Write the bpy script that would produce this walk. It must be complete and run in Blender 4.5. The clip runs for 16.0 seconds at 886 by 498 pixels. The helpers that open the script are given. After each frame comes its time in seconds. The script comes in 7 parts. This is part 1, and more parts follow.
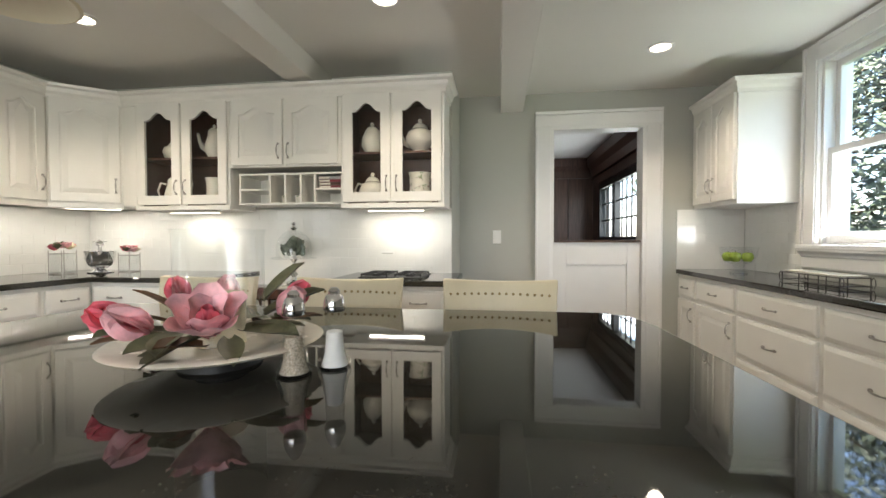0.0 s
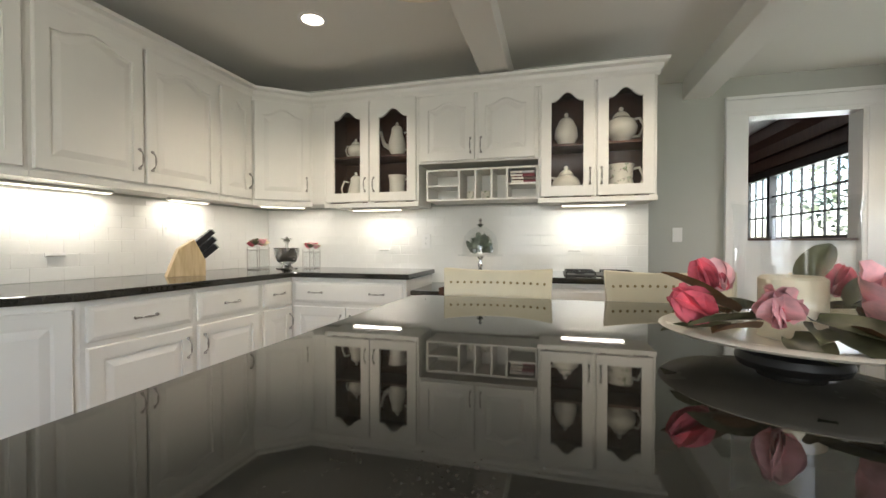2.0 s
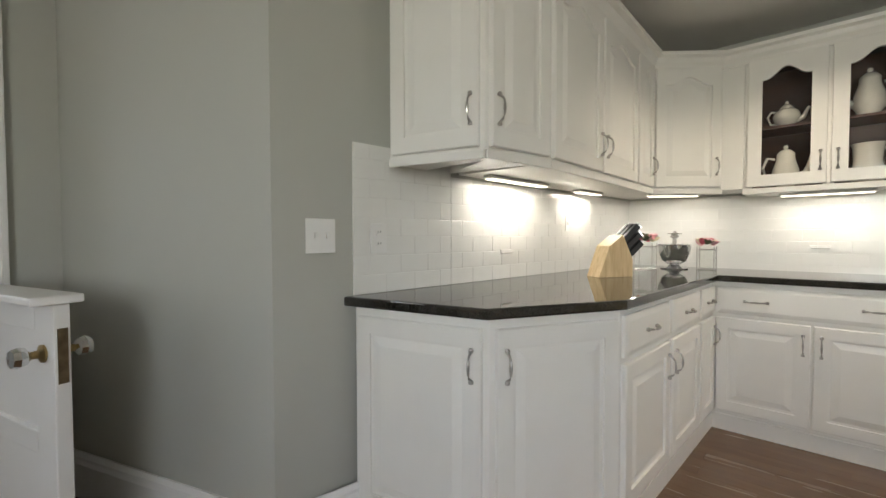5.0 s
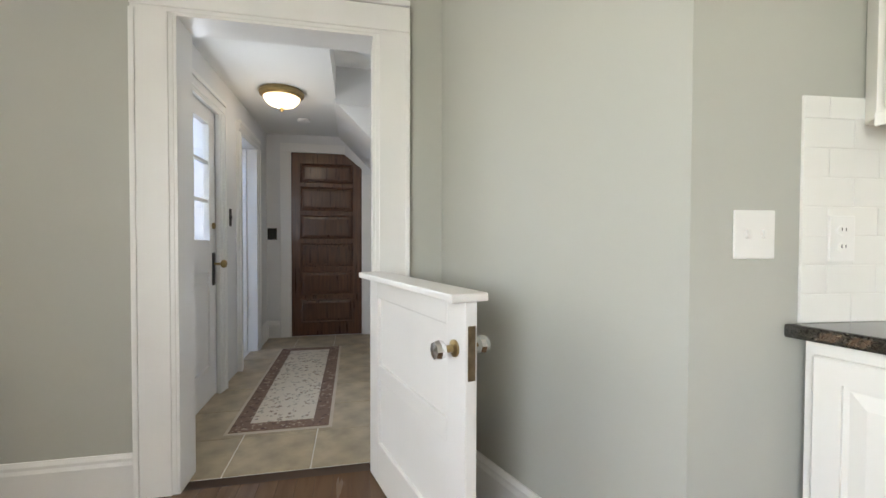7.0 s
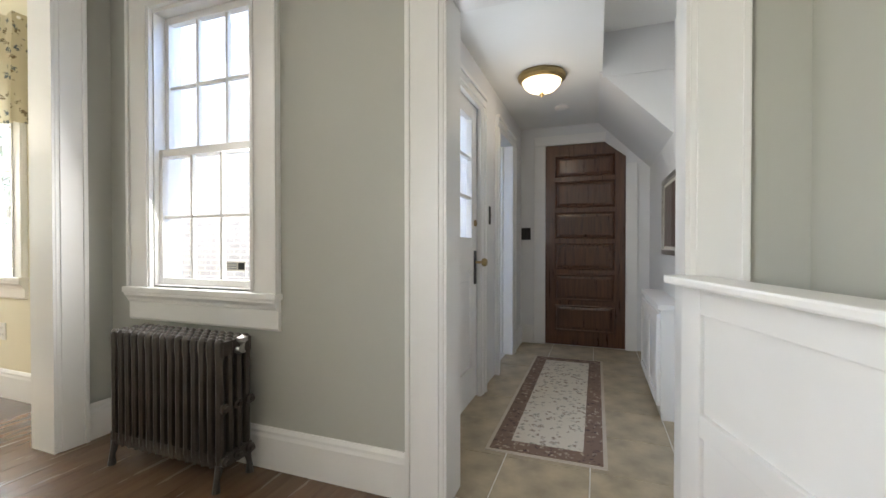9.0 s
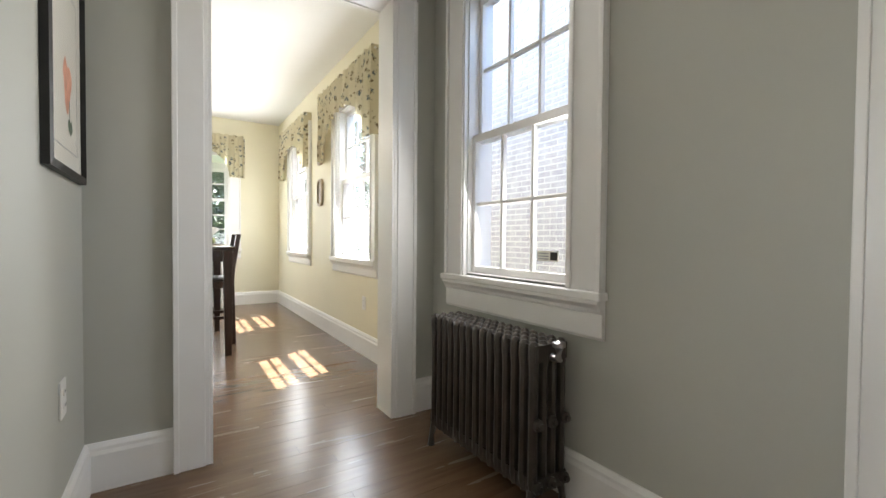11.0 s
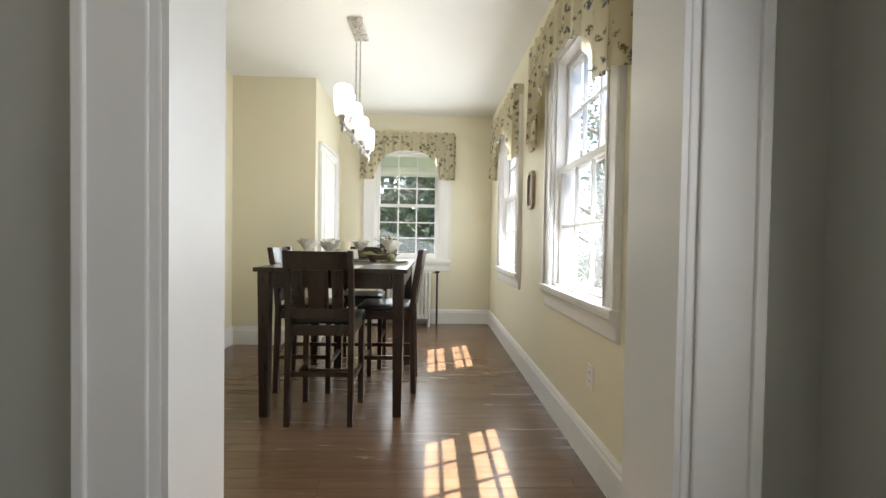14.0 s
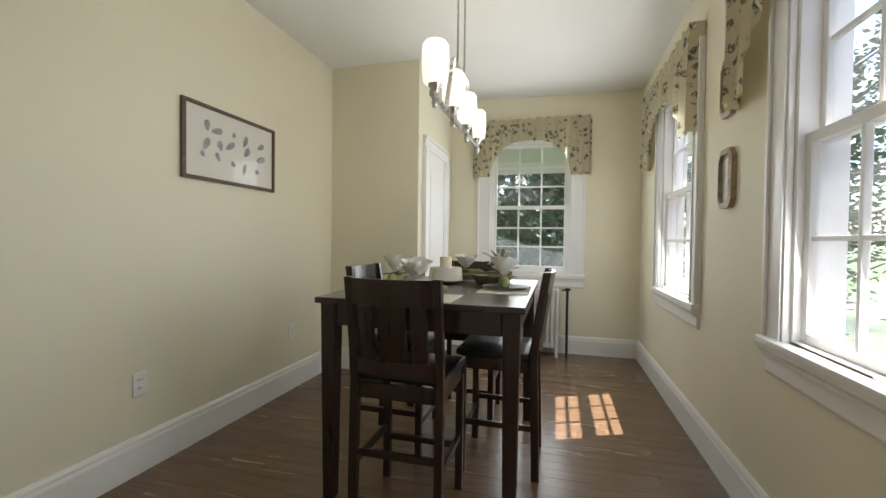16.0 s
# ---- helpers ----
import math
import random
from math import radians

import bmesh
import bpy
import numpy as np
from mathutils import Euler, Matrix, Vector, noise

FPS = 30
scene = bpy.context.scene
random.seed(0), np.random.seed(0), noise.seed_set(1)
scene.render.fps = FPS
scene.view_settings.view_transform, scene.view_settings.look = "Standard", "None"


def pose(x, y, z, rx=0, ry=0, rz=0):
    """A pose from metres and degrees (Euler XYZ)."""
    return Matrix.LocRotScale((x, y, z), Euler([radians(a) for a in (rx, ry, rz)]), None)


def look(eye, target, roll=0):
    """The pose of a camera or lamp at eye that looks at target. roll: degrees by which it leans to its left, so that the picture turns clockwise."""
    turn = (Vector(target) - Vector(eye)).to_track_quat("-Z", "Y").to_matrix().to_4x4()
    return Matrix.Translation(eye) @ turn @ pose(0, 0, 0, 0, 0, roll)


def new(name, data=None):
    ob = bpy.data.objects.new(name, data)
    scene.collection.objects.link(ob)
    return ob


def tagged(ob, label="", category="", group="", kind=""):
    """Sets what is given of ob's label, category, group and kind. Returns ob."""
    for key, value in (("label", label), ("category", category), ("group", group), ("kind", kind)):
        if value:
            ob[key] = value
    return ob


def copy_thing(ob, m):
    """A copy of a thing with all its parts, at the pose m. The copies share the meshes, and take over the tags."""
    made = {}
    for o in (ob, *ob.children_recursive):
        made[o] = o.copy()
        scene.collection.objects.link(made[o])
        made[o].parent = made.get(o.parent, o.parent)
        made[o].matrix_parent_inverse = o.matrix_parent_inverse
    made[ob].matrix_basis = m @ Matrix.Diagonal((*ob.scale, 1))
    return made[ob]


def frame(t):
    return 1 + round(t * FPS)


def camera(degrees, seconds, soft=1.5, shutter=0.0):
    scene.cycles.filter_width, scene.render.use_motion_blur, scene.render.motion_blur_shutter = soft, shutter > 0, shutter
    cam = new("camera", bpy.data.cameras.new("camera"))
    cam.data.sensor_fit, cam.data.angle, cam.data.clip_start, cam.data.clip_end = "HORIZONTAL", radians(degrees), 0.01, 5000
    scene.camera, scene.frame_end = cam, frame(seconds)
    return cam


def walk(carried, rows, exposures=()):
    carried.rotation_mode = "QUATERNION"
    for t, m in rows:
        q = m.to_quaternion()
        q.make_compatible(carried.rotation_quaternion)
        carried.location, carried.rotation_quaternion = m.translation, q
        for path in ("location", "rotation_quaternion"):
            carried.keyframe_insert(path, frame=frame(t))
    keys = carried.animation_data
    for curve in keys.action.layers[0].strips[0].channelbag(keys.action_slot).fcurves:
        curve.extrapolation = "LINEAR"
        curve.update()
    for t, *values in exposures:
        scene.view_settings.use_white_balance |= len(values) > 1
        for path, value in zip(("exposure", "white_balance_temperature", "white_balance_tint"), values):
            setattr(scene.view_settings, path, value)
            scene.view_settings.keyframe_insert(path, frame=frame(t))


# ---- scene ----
cam = camera(93.7, 16.0)
EXPOSURES = [(0, 2.82), (2, 2.65), (3, 2.45), (5, 2.56), (7.5, 3.85), (9, 3.66), (10, 3.45), (12.5, 2.85), (13.5, 2.72), (14, 2.56), (14.5, 2.42), (15, 2.24), (16, 1.98)]
PATH = [
    (0, (-0.017, 0.054, 1.174), (-0.281, 2.036, 1.125), -0.1),
    (0.5, (-0.236, 0.035, 1.156), (-0.501, 2.016, 1.105), -0.0),
    (1, (-0.49, 0.044, 1.16), (-0.802, 2.02, 1.115), -0.0),
    (1.5, (-0.759, 0.044, 1.153), (-1.164, 2.003, 1.117), 0.0),
    (2, (-1.015, -0.008, 1.118), (-1.538, 1.923, 1.091), 0.0),
    (2.5, (-1.232, -0.057, 1.123), (-1.851, 1.844, 1.068), 0.1),
    (3, (-1.419, -0.093, 1.148), (-2.174, 1.757, 1.07), -0.3),
    (3.5, (-1.649, -0.112, 1.114), (-2.531, 1.682, 1.058), -0.3),
    (4, (-1.905, -0.167, 1.127), (-2.921, 1.555, 1.067), -0.2),
    (4.5, (-2.181, -0.219, 1.12), (-3.323, 1.422, 1.054), -0.2),
    (5, (-2.451, -0.26, 1.136), (-3.776, 1.237, 1.077), -0.1),
    (5.2, (-2.555, -0.295, 1.127), (-3.953, 1.134, 1.072), -0.1),
    (7.3, (-2.952, -0.443, 1.12), (-4.938, -0.207, 1.081), 0.1),
    (7.5, (-2.993, -0.456, 1.109), (-4.989, -0.334, 1.072), 0.0),
    (8, (-3.1, -0.504, 1.085), (-5.094, -0.66, 1.051), -0.1),
    (8.5, (-3.233, -0.562, 1.079), (-5.185, -0.996, 1.05), 0.0),
    (9, (-3.357, -0.616, 1.072), (-5.233, -1.309, 1.051), 0.0),
    (9.5, (-3.43, -0.634, 1.07), (-5.171, -1.617, 1.052), 0.2),
    (10, (-3.45, -0.708, 1.045), (-5.004, -1.968, 1.016), 0.3),
    (10.2, (-3.454, -0.765, 1.04), (-4.917, -2.128, 1.008), 0.3),
    (12.3, (-3.946, -1.664, 1.024), (-4.515, -3.581, 0.992), 0.7),
    (12.5, (-3.967, -1.755, 1.037), (-4.476, -3.689, 1.011), 0.7),
    (13, (-4.068, -1.975, 1.060), (-4.426, -3.943, 1.022), 0.9),
    (13.5, (-4.157, -2.206, 1.085), (-4.365, -4.195, 1.060), 1.2),
    (14, (-4.203, -2.477, 1.14), (-4.264, -4.475, 1.099), 0.9),
    (14.5, (-4.234, -2.728, 1.17), (-4.199, -4.728, 1.126), 0.9),
    (15, (-4.268, -2.976, 1.199), (-4.099, -4.968, 1.161), 1.0),
    (15.5, (-4.238, -3.183, 1.194), (-3.88, -5.15, 1.162), 1.1),
    (16, (-4.175, -3.396, 1.221), (-3.65, -5.325, 1.182), 0.7),
]
walk(cam, [(t, look(eye, target, roll)) for t, eye, target, roll in PATH], EXPOSURES)

# ---- world and sun ----
world = bpy.data.worlds.new("world")
scene.world = world
world.use_nodes = True
SUN_DIR = Vector((0.43, 0.19, -1.0)).normalized()
sky = world.node_tree.nodes.new("ShaderNodeTexSky")
sky.sky_type = "NISHITA"
sky.sun_disc = False
sky.sun_elevation = math.asin(-SUN_DIR.z)
sky.sun_rotation = math.atan2(-SUN_DIR.x, -SUN_DIR.y)
world.node_tree.links.new(sky.outputs[0], world.node_tree.nodes["Background"].inputs[0])
world.node_tree.nodes["Background"].inputs[1].default_value = 0.15

sun = bpy.data.lights.new("sun", "SUN")
sun.energy, sun.angle, sun.color = 5.0, radians(0.5), (1.0, 0.97, 0.93)
sun_ob = new("sun", sun)
sun_ob.matrix_world = look((0, 0, 20), Vector((0, 0, 20)) + SUN_DIR)


def area_lamp(name, eye, target, sx, sy, power, color, spread=180):
    data = bpy.data.lights.new(name, "AREA")
    data.shape, data.size, data.size_y = "RECTANGLE", sx, sy
    data.energy, data.color, data.spread = power, color, radians(spread)
    ob = new(name, data)
    ob.matrix_world = look(eye, target)
    return ob


DAY = (0.93, 0.97, 1.0)
WARM = (1.0, 0.86, 0.68)
# daylight standing in the window openings
area_lamp("daylight", (-4.93, -2.53, 1.6), (-3, -2.0, 1.0), 0.7, 1.3, 1.7, (1.0, 0.985, 0.95))
area_lamp("daylight", (2.10, 2.6, 1.20), (0.6, 2.5, 2.3), 0.85, 0.2, 2.1, DAY)
area_lamp("daylight", (1.74, 5.75, 1.58), (-0.6, 5.6, 1.4), 2.4, 0.7, 7.0, DAY)
area_lamp("daylight", (-5.02, -4.819999999999999, 1.5), (-3, -4.7, 1.2), 0.8, 1.2, 3.4, DAY)
area_lamp("daylight", (-5.02, -6.81, 1.5), (-3, -6.7, 1.2), 0.8, 1.2, 3.4, DAY)
area_lamp("daylight", (-3.9, -8.15, 1.6), (-3.8, -5, 1.2), 0.75, 1.3, 3.2, DAY)
# kitchen fill lamp, set in the added, unseen south window
area_lamp("daylight", (-0.9, -2.19, 1.5), (-1.3, 1.0, 2.2), 2.4, 1.3, 8.0, (1.0, 0.97, 0.92))
area_lamp("daylight", (-5.71, -1.385, 1.5), (-5.71, 0, 1.6), 0.6, 0.8, 0.6, (0.88, 0.94, 1.0))


# ---- materials ----
def nodes_of(name):
    m = bpy.data.materials.new(name)
    m.use_nodes = True
    return m, m.node_tree.nodes, m.node_tree.links, m.node_tree.nodes["Principled BSDF"]


def surface(name, color, rough=0.5, metal=0.0, vary=0.06, scale=6.0, bump=0.0, bump_scale=120.0, spread=0.08, stretch=(1, 1, 1), coat=0.0):
    """A plain paint, cloth, metal or stone with a soft large variation, a fine grain and a slight relief."""
    m, n, l, b = nodes_of(name)
    co = n.new("ShaderNodeTexCoord")
    mp = n.new("ShaderNodeMapping")
    mp.inputs["Scale"].default_value = stretch
    l.new(co.outputs["Object"], mp.inputs[0])
    big = n.new("ShaderNodeTexNoise")
    big.inputs["Scale"].default_value, big.inputs["Detail"].default_value = scale, 4
    l.new(mp.outputs[0], big.inputs["Vector"])
    ramp = n.new("ShaderNodeMapRange")
    ramp.inputs["From Min"].default_value, ramp.inputs["From Max"].default_value = 0.3, 0.7
    ramp.inputs["To Min"].default_value, ramp.inputs["To Max"].default_value = 1 - vary, 1 + vary
    l.new(big.outputs["Fac"], ramp.inputs["Value"])
    mul = n.new("ShaderNodeVectorMath")
    mul.operation = "SCALE"
    mul.inputs[0].default_value = color
    l.new(ramp.outputs[0], mul.inputs["Scale"])
    l.new(mul.outputs[0], b.inputs["Base Color"])
    rr = n.new("ShaderNodeMapRange")
    rr.inputs["To Min"].default_value, rr.inputs["To Max"].default_value = max(0.02, rough - spread), min(1, rough + spread)
    l.new(big.outputs["Fac"], rr.inputs["Value"])
    l.new(rr.outputs[0], b.inputs["Roughness"])
    b.inputs["Metallic"].default_value = metal
    b.inputs["Coat Weight"].default_value = coat
    if bump:
        fine = n.new("ShaderNodeTexNoise")
        fine.inputs["Scale"].default_value, fine.inputs["Detail"].default_value = bump_scale, 3
        l.new(mp.outputs[0], fine.inputs["Vector"])
        bp = n.new("ShaderNodeBump")
        bp.inputs["Strength"].default_value, bp.inputs["Distance"].default_value = bump, 0.002
        l.new(fine.outputs["Fac"], bp.inputs["Height"])
        l.new(bp.outputs[0], b.inputs["Normal"])
    return m


def wood(name, dark, light, rough=0.35, scale=3.0, stretch=(1, 12, 12), per_piece=0.0, coat=0.0, relief=0.07, sway=0.08):
    m, n, l, b = nodes_of(name)
    co = n.new("ShaderNodeTexCoord")
    info = n.new("ShaderNodeObjectInfo")
    geo = n.new("ShaderNodeNewGeometry")
    rnd = n.new("ShaderNodeMath")
    rnd.operation = "ADD"
    l.new(info.outputs["Random"], rnd.inputs[0])
    l.new(geo.outputs["Random Per Island"], rnd.inputs[1])
    mp = n.new("ShaderNodeMapping")
    mp.inputs["Scale"].default_value = stretch
    l.new(co.outputs["Object"], mp.inputs[0])
    off = n.new("ShaderNodeVectorMath")
    off.operation = "ADD"
    spread = n.new("ShaderNodeVectorMath")
    spread.operation = "SCALE"
    spread.inputs[0].default_value = (17.0, 31.0, 7.0)
    l.new(rnd.outputs[0], spread.inputs["Scale"])
    l.new(mp.outputs[0], off.inputs[0])
    l.new(spread.outputs[0], off.inputs[1])
    grain = n.new("ShaderNodeTexNoise")
    grain.inputs["Scale"].default_value, grain.inputs["Detail"].default_value, grain.inputs["Distortion"].default_value = scale, 7, 0.6
    l.new(off.outputs[0], grain.inputs["Vector"])
    ramp = n.new("ShaderNodeValToRGB")
    ramp.color_ramp.elements[0].position, ramp.color_ramp.elements[1].position = 0.3, 0.72
    ramp.color_ramp.elements[0].color, ramp.color_ramp.elements[1].color = (*dark, 1), (*light, 1)
    l.new(grain.outputs["Fac"], ramp.inputs[0])
    frac = n.new("ShaderNodeMath")
    frac.operation = "FRACT"
    l.new(rnd.outputs[0], frac.inputs[0])
    tone = n.new("ShaderNodeMapRange")
    tone.inputs["To Min"].default_value, tone.inputs["To Max"].default_value = 1 - per_piece, 1 + per_piece
    l.new(frac.outputs[0], tone.inputs["Value"])
    mul = n.new("ShaderNodeVectorMath")
    mul.operation = "SCALE"
    l.new(ramp.outputs[0], mul.inputs[0])
    l.new(tone.outputs[0], mul.inputs["Scale"])
    l.new(mul.outputs[0], b.inputs["Base Color"])
    rr = n.new("ShaderNodeMapRange")
    rr.inputs["To Min"].default_value, rr.inputs["To Max"].default_value = rough - sway, rough + sway
    l.new(grain.outputs["Fac"], rr.inputs["Value"])
    l.new(rr.outputs[0], b.inputs["Roughness"])
    b.inputs["Coat Weight"].default_value = coat
    b.inputs["Coat Roughness"].default_value = 0.12
    bp = n.new("ShaderNodeBump")
    bp.inputs["Strength"].default_value, bp.inputs["Distance"].default_value = relief, 0.002
    l.new(grain.outputs["Fac"], bp.inputs["Height"])
    l.new(bp.outputs[0], b.inputs["Normal"])
    return m


def granite(name):
    m, n, l, b = nodes_of(name)
    co = n.new("ShaderNodeTexCoord")
    cells = n.new("ShaderNodeTexVoronoi")
    cells.inputs["Scale"].default_value = 420
    l.new(co.outputs["Object"], cells.inputs["Vector"])
    cloud = n.new("ShaderNodeTexNoise")
    cloud.inputs["Scale"].default_value, cloud.inputs["Detail"].default_value, cloud.inputs["Roughness"].default_value = 5, 9, 0.65
    l.new(co.outputs["Object"], cloud.inputs["Vector"])
    mix = n.new("ShaderNodeMath")
    mix.operation = "MULTIPLY"
    l.new(cells.outputs["Color"], mix.inputs[0])
    l.new(cloud.outputs["Fac"], mix.inputs[1])
    ramp = n.new("ShaderNodeValToRGB")
    ramp.color_ramp.elements[0].position, ramp.color_ramp.elements[1].position = 0.08, 0.68
    ramp.color_ramp.elements[0].color, ramp.color_ramp.elements[1].color = (0.003, 0.004, 0.004, 1), (0.078, 0.070, 0.056, 1)
    l.new(mix.outputs[0], ramp.inputs[0])
    l.new(ramp.outputs[0], b.inputs["Base Color"])
    b.inputs["Roughness"].default_value = 0.03
    b.inputs["IOR"].default_value = 1.62
    return m


def glass_pane(name, tint=(1, 1, 1), ior=1.5):
    """Thin clear glass: what is behind shows through, with a mirror gloss on it."""
    m, n, l, b = nodes_of(name)
    n.remove(b)
    out = n["Material Output"]
    clear, gloss, mix, fres = n.new("ShaderNodeBsdfTransparent"), n.new("ShaderNodeBsdfGlossy"), n.new("ShaderNodeMixShader"), n.new("ShaderNodeLayerWeight")
    clear.inputs[0].default_value = (*tint, 1)
    gloss.inputs["Roughness"].default_value = 0.01
    fres.inputs["Blend"].default_value = 0.25
    power = n.new("ShaderNodeMath")
    power.operation = "POWER"
    power.inputs[1].default_value = 3.0
    l.new(fres.outputs["Facing"], power.inputs[0])
    amount = n.new("ShaderNodeMapRange")
    amount.inputs["To Min"].default_value, amount.inputs["To Max"].default_value = (ior - 1) * 0.09, 0.45
    l.new(power.outputs[0], amount.inputs["Value"])
    l.new(amount.outputs[0], mix.inputs[0])
    l.new(clear.outputs[0], mix.inputs[1])
    l.new(gloss.outputs[0], mix.inputs[2])
    l.new(mix.outputs[0], out.inputs[0])
    return m


def glare_pane(name, haze):
    """Old window glass; a mixed-in milky veil scatters daylight behind it, imitating glare."""
    m = glass_pane(name)
    n, l = m.node_tree.nodes, m.node_tree.links
    out = n["Material Output"]
    pane_out = out.inputs[0].links[0].from_socket
    film, mix, glare_noise = n.new("ShaderNodeBsdfTranslucent"), n.new("ShaderNodeMixShader"), n.new("ShaderNodeTexNoise")
    film.inputs[0].default_value = (0.92, 0.93, 0.95, 1)
    glare_noise.inputs["Scale"].default_value, glare_noise.inputs["Detail"].default_value = 3.0, 5
    amount = n.new("ShaderNodeMapRange")
    amount.inputs["To Min"].default_value, amount.inputs["To Max"].default_value = haze * 0.7, haze * 1.3
    l.new(glare_noise.outputs["Fac"], amount.inputs["Value"])
    l.new(amount.outputs[0], mix.inputs[0])
    l.new(pane_out, mix.inputs[1])
    l.new(film.outputs[0], mix.inputs[2])
    l.new(mix.outputs[0], out.inputs[0])
    return m


def glow(name, color, strength):
    m, n, l, b = nodes_of(name)
    b.inputs["Base Color"].default_value = (0.9, 0.9, 0.88, 1)
    b.inputs["Emission Color"].default_value = (*color, 1)
    b.inputs["Emission Strength"].default_value = strength
    return m


def floral(name, ground_col, a, b_col, scale=14.0, sheer=0.0):
    """Cream cloth printed with scattered blooms and leaves."""
    m, n, l, b = nodes_of(name)
    co = n.new("ShaderNodeTexCoord")
    v = n.new("ShaderNodeTexVoronoi")
    v.inputs["Scale"].default_value = scale
    warp = n.new("ShaderNodeTexNoise")
    warp.inputs["Scale"].default_value, warp.inputs["Detail"].default_value = scale * 1.6, 3
    l.new(co.outputs["Object"], warp.inputs["Vector"])
    add = n.new("ShaderNodeVectorMath")
    add.operation = "MULTIPLY_ADD"
    add.inputs[1].default_value = (0.06, 0.06, 0.06)
    l.new(warp.outputs["Color"], add.inputs[0])
    l.new(co.outputs["Object"], add.inputs[2])
    l.new(add.outputs[0], v.inputs["Vector"])
    r1 = n.new("ShaderNodeValToRGB")
    r1.color_ramp.elements[0].position, r1.color_ramp.elements[1].position = 0.28, 0.42
    r1.color_ramp.elements[0].color, r1.color_ramp.elements[1].color = (1, 1, 1, 1), (0, 0, 0, 1)
    l.new(v.outputs["Distance"], r1.inputs[0])
    pick = n.new("ShaderNodeValToRGB")
    pick.color_ramp.interpolation = "CONSTANT"
    pick.color_ramp.elements[0].color, pick.color_ramp.elements[1].color = (*a, 1), (*b_col, 1)
    pick.color_ramp.elements[1].position = 0.5
    l.new(v.outputs["Color"], pick.inputs[0])
    vein = n.new("ShaderNodeTexNoise")
    vein.inputs["Scale"].default_value, vein.inputs["Detail"].default_value = scale * 5, 4
    l.new(co.outputs["Object"], vein.inputs["Vector"])
    r2 = n.new("ShaderNodeValToRGB")
    r2.color_ramp.elements[0].position, r2.color_ramp.elements[1].position = 0.38, 0.50
    l.new(vein.outputs["Fac"], r2.inputs[0])
    mul = n.new("ShaderNodeMath")
    mul.operation = "MULTIPLY"
    l.new(r1.outputs[0], mul.inputs[0])
    l.new(r2.outputs[0], mul.inputs[1])
    mix = n.new("ShaderNodeMix")
    mix.data_type = "RGBA"
    l.new(mul.outputs[0], mix.inputs["Factor"])
    mix.inputs["A"].default_value = (*ground_col, 1)
    l.new(pick.outputs[0], mix.inputs["B"])
    l.new(mix.outputs["Result"], b.inputs["Base Color"])
    b.inputs["Roughness"].default_value = 0.9
    if sheer:
        out, through_cloth, blend = n["Material Output"], n.new("ShaderNodeBsdfTranslucent"), n.new("ShaderNodeMixShader")
        l.new(mix.outputs["Result"], through_cloth.inputs[0])
        blend.inputs[0].default_value = sheer
        l.new(b.outputs[0], blend.inputs[1])
        l.new(through_cloth.outputs[0], blend.inputs[2])
        l.new(blend.outputs[0], out.inputs[0])
    return m


M_SAGE = surface("sage_wall_paint", (0.455, 0.455, 0.41), 0.55, vary=0.02, scale=1.5, bump=0.12, bump_scale=180)
M_YELLOW = surface("yellow_wall_paint", (0.76, 0.715, 0.555), 0.6, vary=0.02, scale=1.5, bump=0.12, bump_scale=180)
M_HALLWALL = surface("hall_wall_paint", (0.74, 0.74, 0.74), 0.5, vary=0.02, scale=2, bump=0.1, bump_scale=160)
M_CEIL = surface("ceiling_paint", (0.78, 0.765, 0.715), 0.7, vary=0.02, scale=1.2, bump=0.1, bump_scale=140)
M_CEIL2 = surface("dining_ceiling_paint", (0.84, 0.84, 0.82), 0.7, vary=0.015, scale=1.2, bump=0.1, bump_scale=140)
M_TRIM = surface("trim_paint", (0.80, 0.79, 0.77), 0.32, vary=0.02, scale=4, bump=0.05, bump_scale=60)
M_CAB = surface("cabinet_paint", (0.80, 0.78, 0.73), 0.33, vary=0.02, scale=5, bump=0.06, bump_scale=70)
M_CABIN = wood("cabinet_inside_wood", (0.045, 0.018, 0.009), (0.11, 0.045, 0.022), 0.45)
M_GRANITE = granite("black_granite")
M_PEWTER = surface("pewter", (0.42, 0.40, 0.37), 0.3, 1.0, vary=0.12, scale=40)
M_CHROME = surface("chrome", (0.72, 0.72, 0.72), 0.08, 1.0, vary=0.03, scale=10, spread=0.03)
M_BRASS = surface("aged_brass", (0.36, 0.27, 0.13), 0.35, 1.0, vary=0.15, scale=30)
M_GUNMETAL = surface("gunmetal", (0.16, 0.155, 0.15), 0.35, 0.9, vary=0.1, scale=30)
M_OLDBRASS = surface("tarnished_brass", (0.17, 0.125, 0.075), 0.45, 0.8, vary=0.3, scale=40)
M_BLACK = surface("black_iron", (0.012, 0.012, 0.012), 0.5, vary=0.2, scale=30)
M_IRON = surface("radiator_bronze_paint", (0.075, 0.066, 0.058), 0.33, 0.55, vary=0.25, scale=9, bump=0.3, bump_scale=220)
M_TILE = surface("white_glazed_tile", (0.80, 0.79, 0.75), 0.1, vary=0.02, scale=8, spread=0.04)
M_GROUT = surface("grout", (0.77, 0.755, 0.715), 0.85, vary=0.05, scale=30)
M_FLOOR = wood("oak_floor", (0.116, 0.066, 0.037), (0.160, 0.096, 0.056), 0.27, 2.2, (1.0, 9, 9), 0.07, 0.12, 0.015, 0.012)
M_GAP = surface("dark_joint", (0.055, 0.03, 0.016), 0.8)
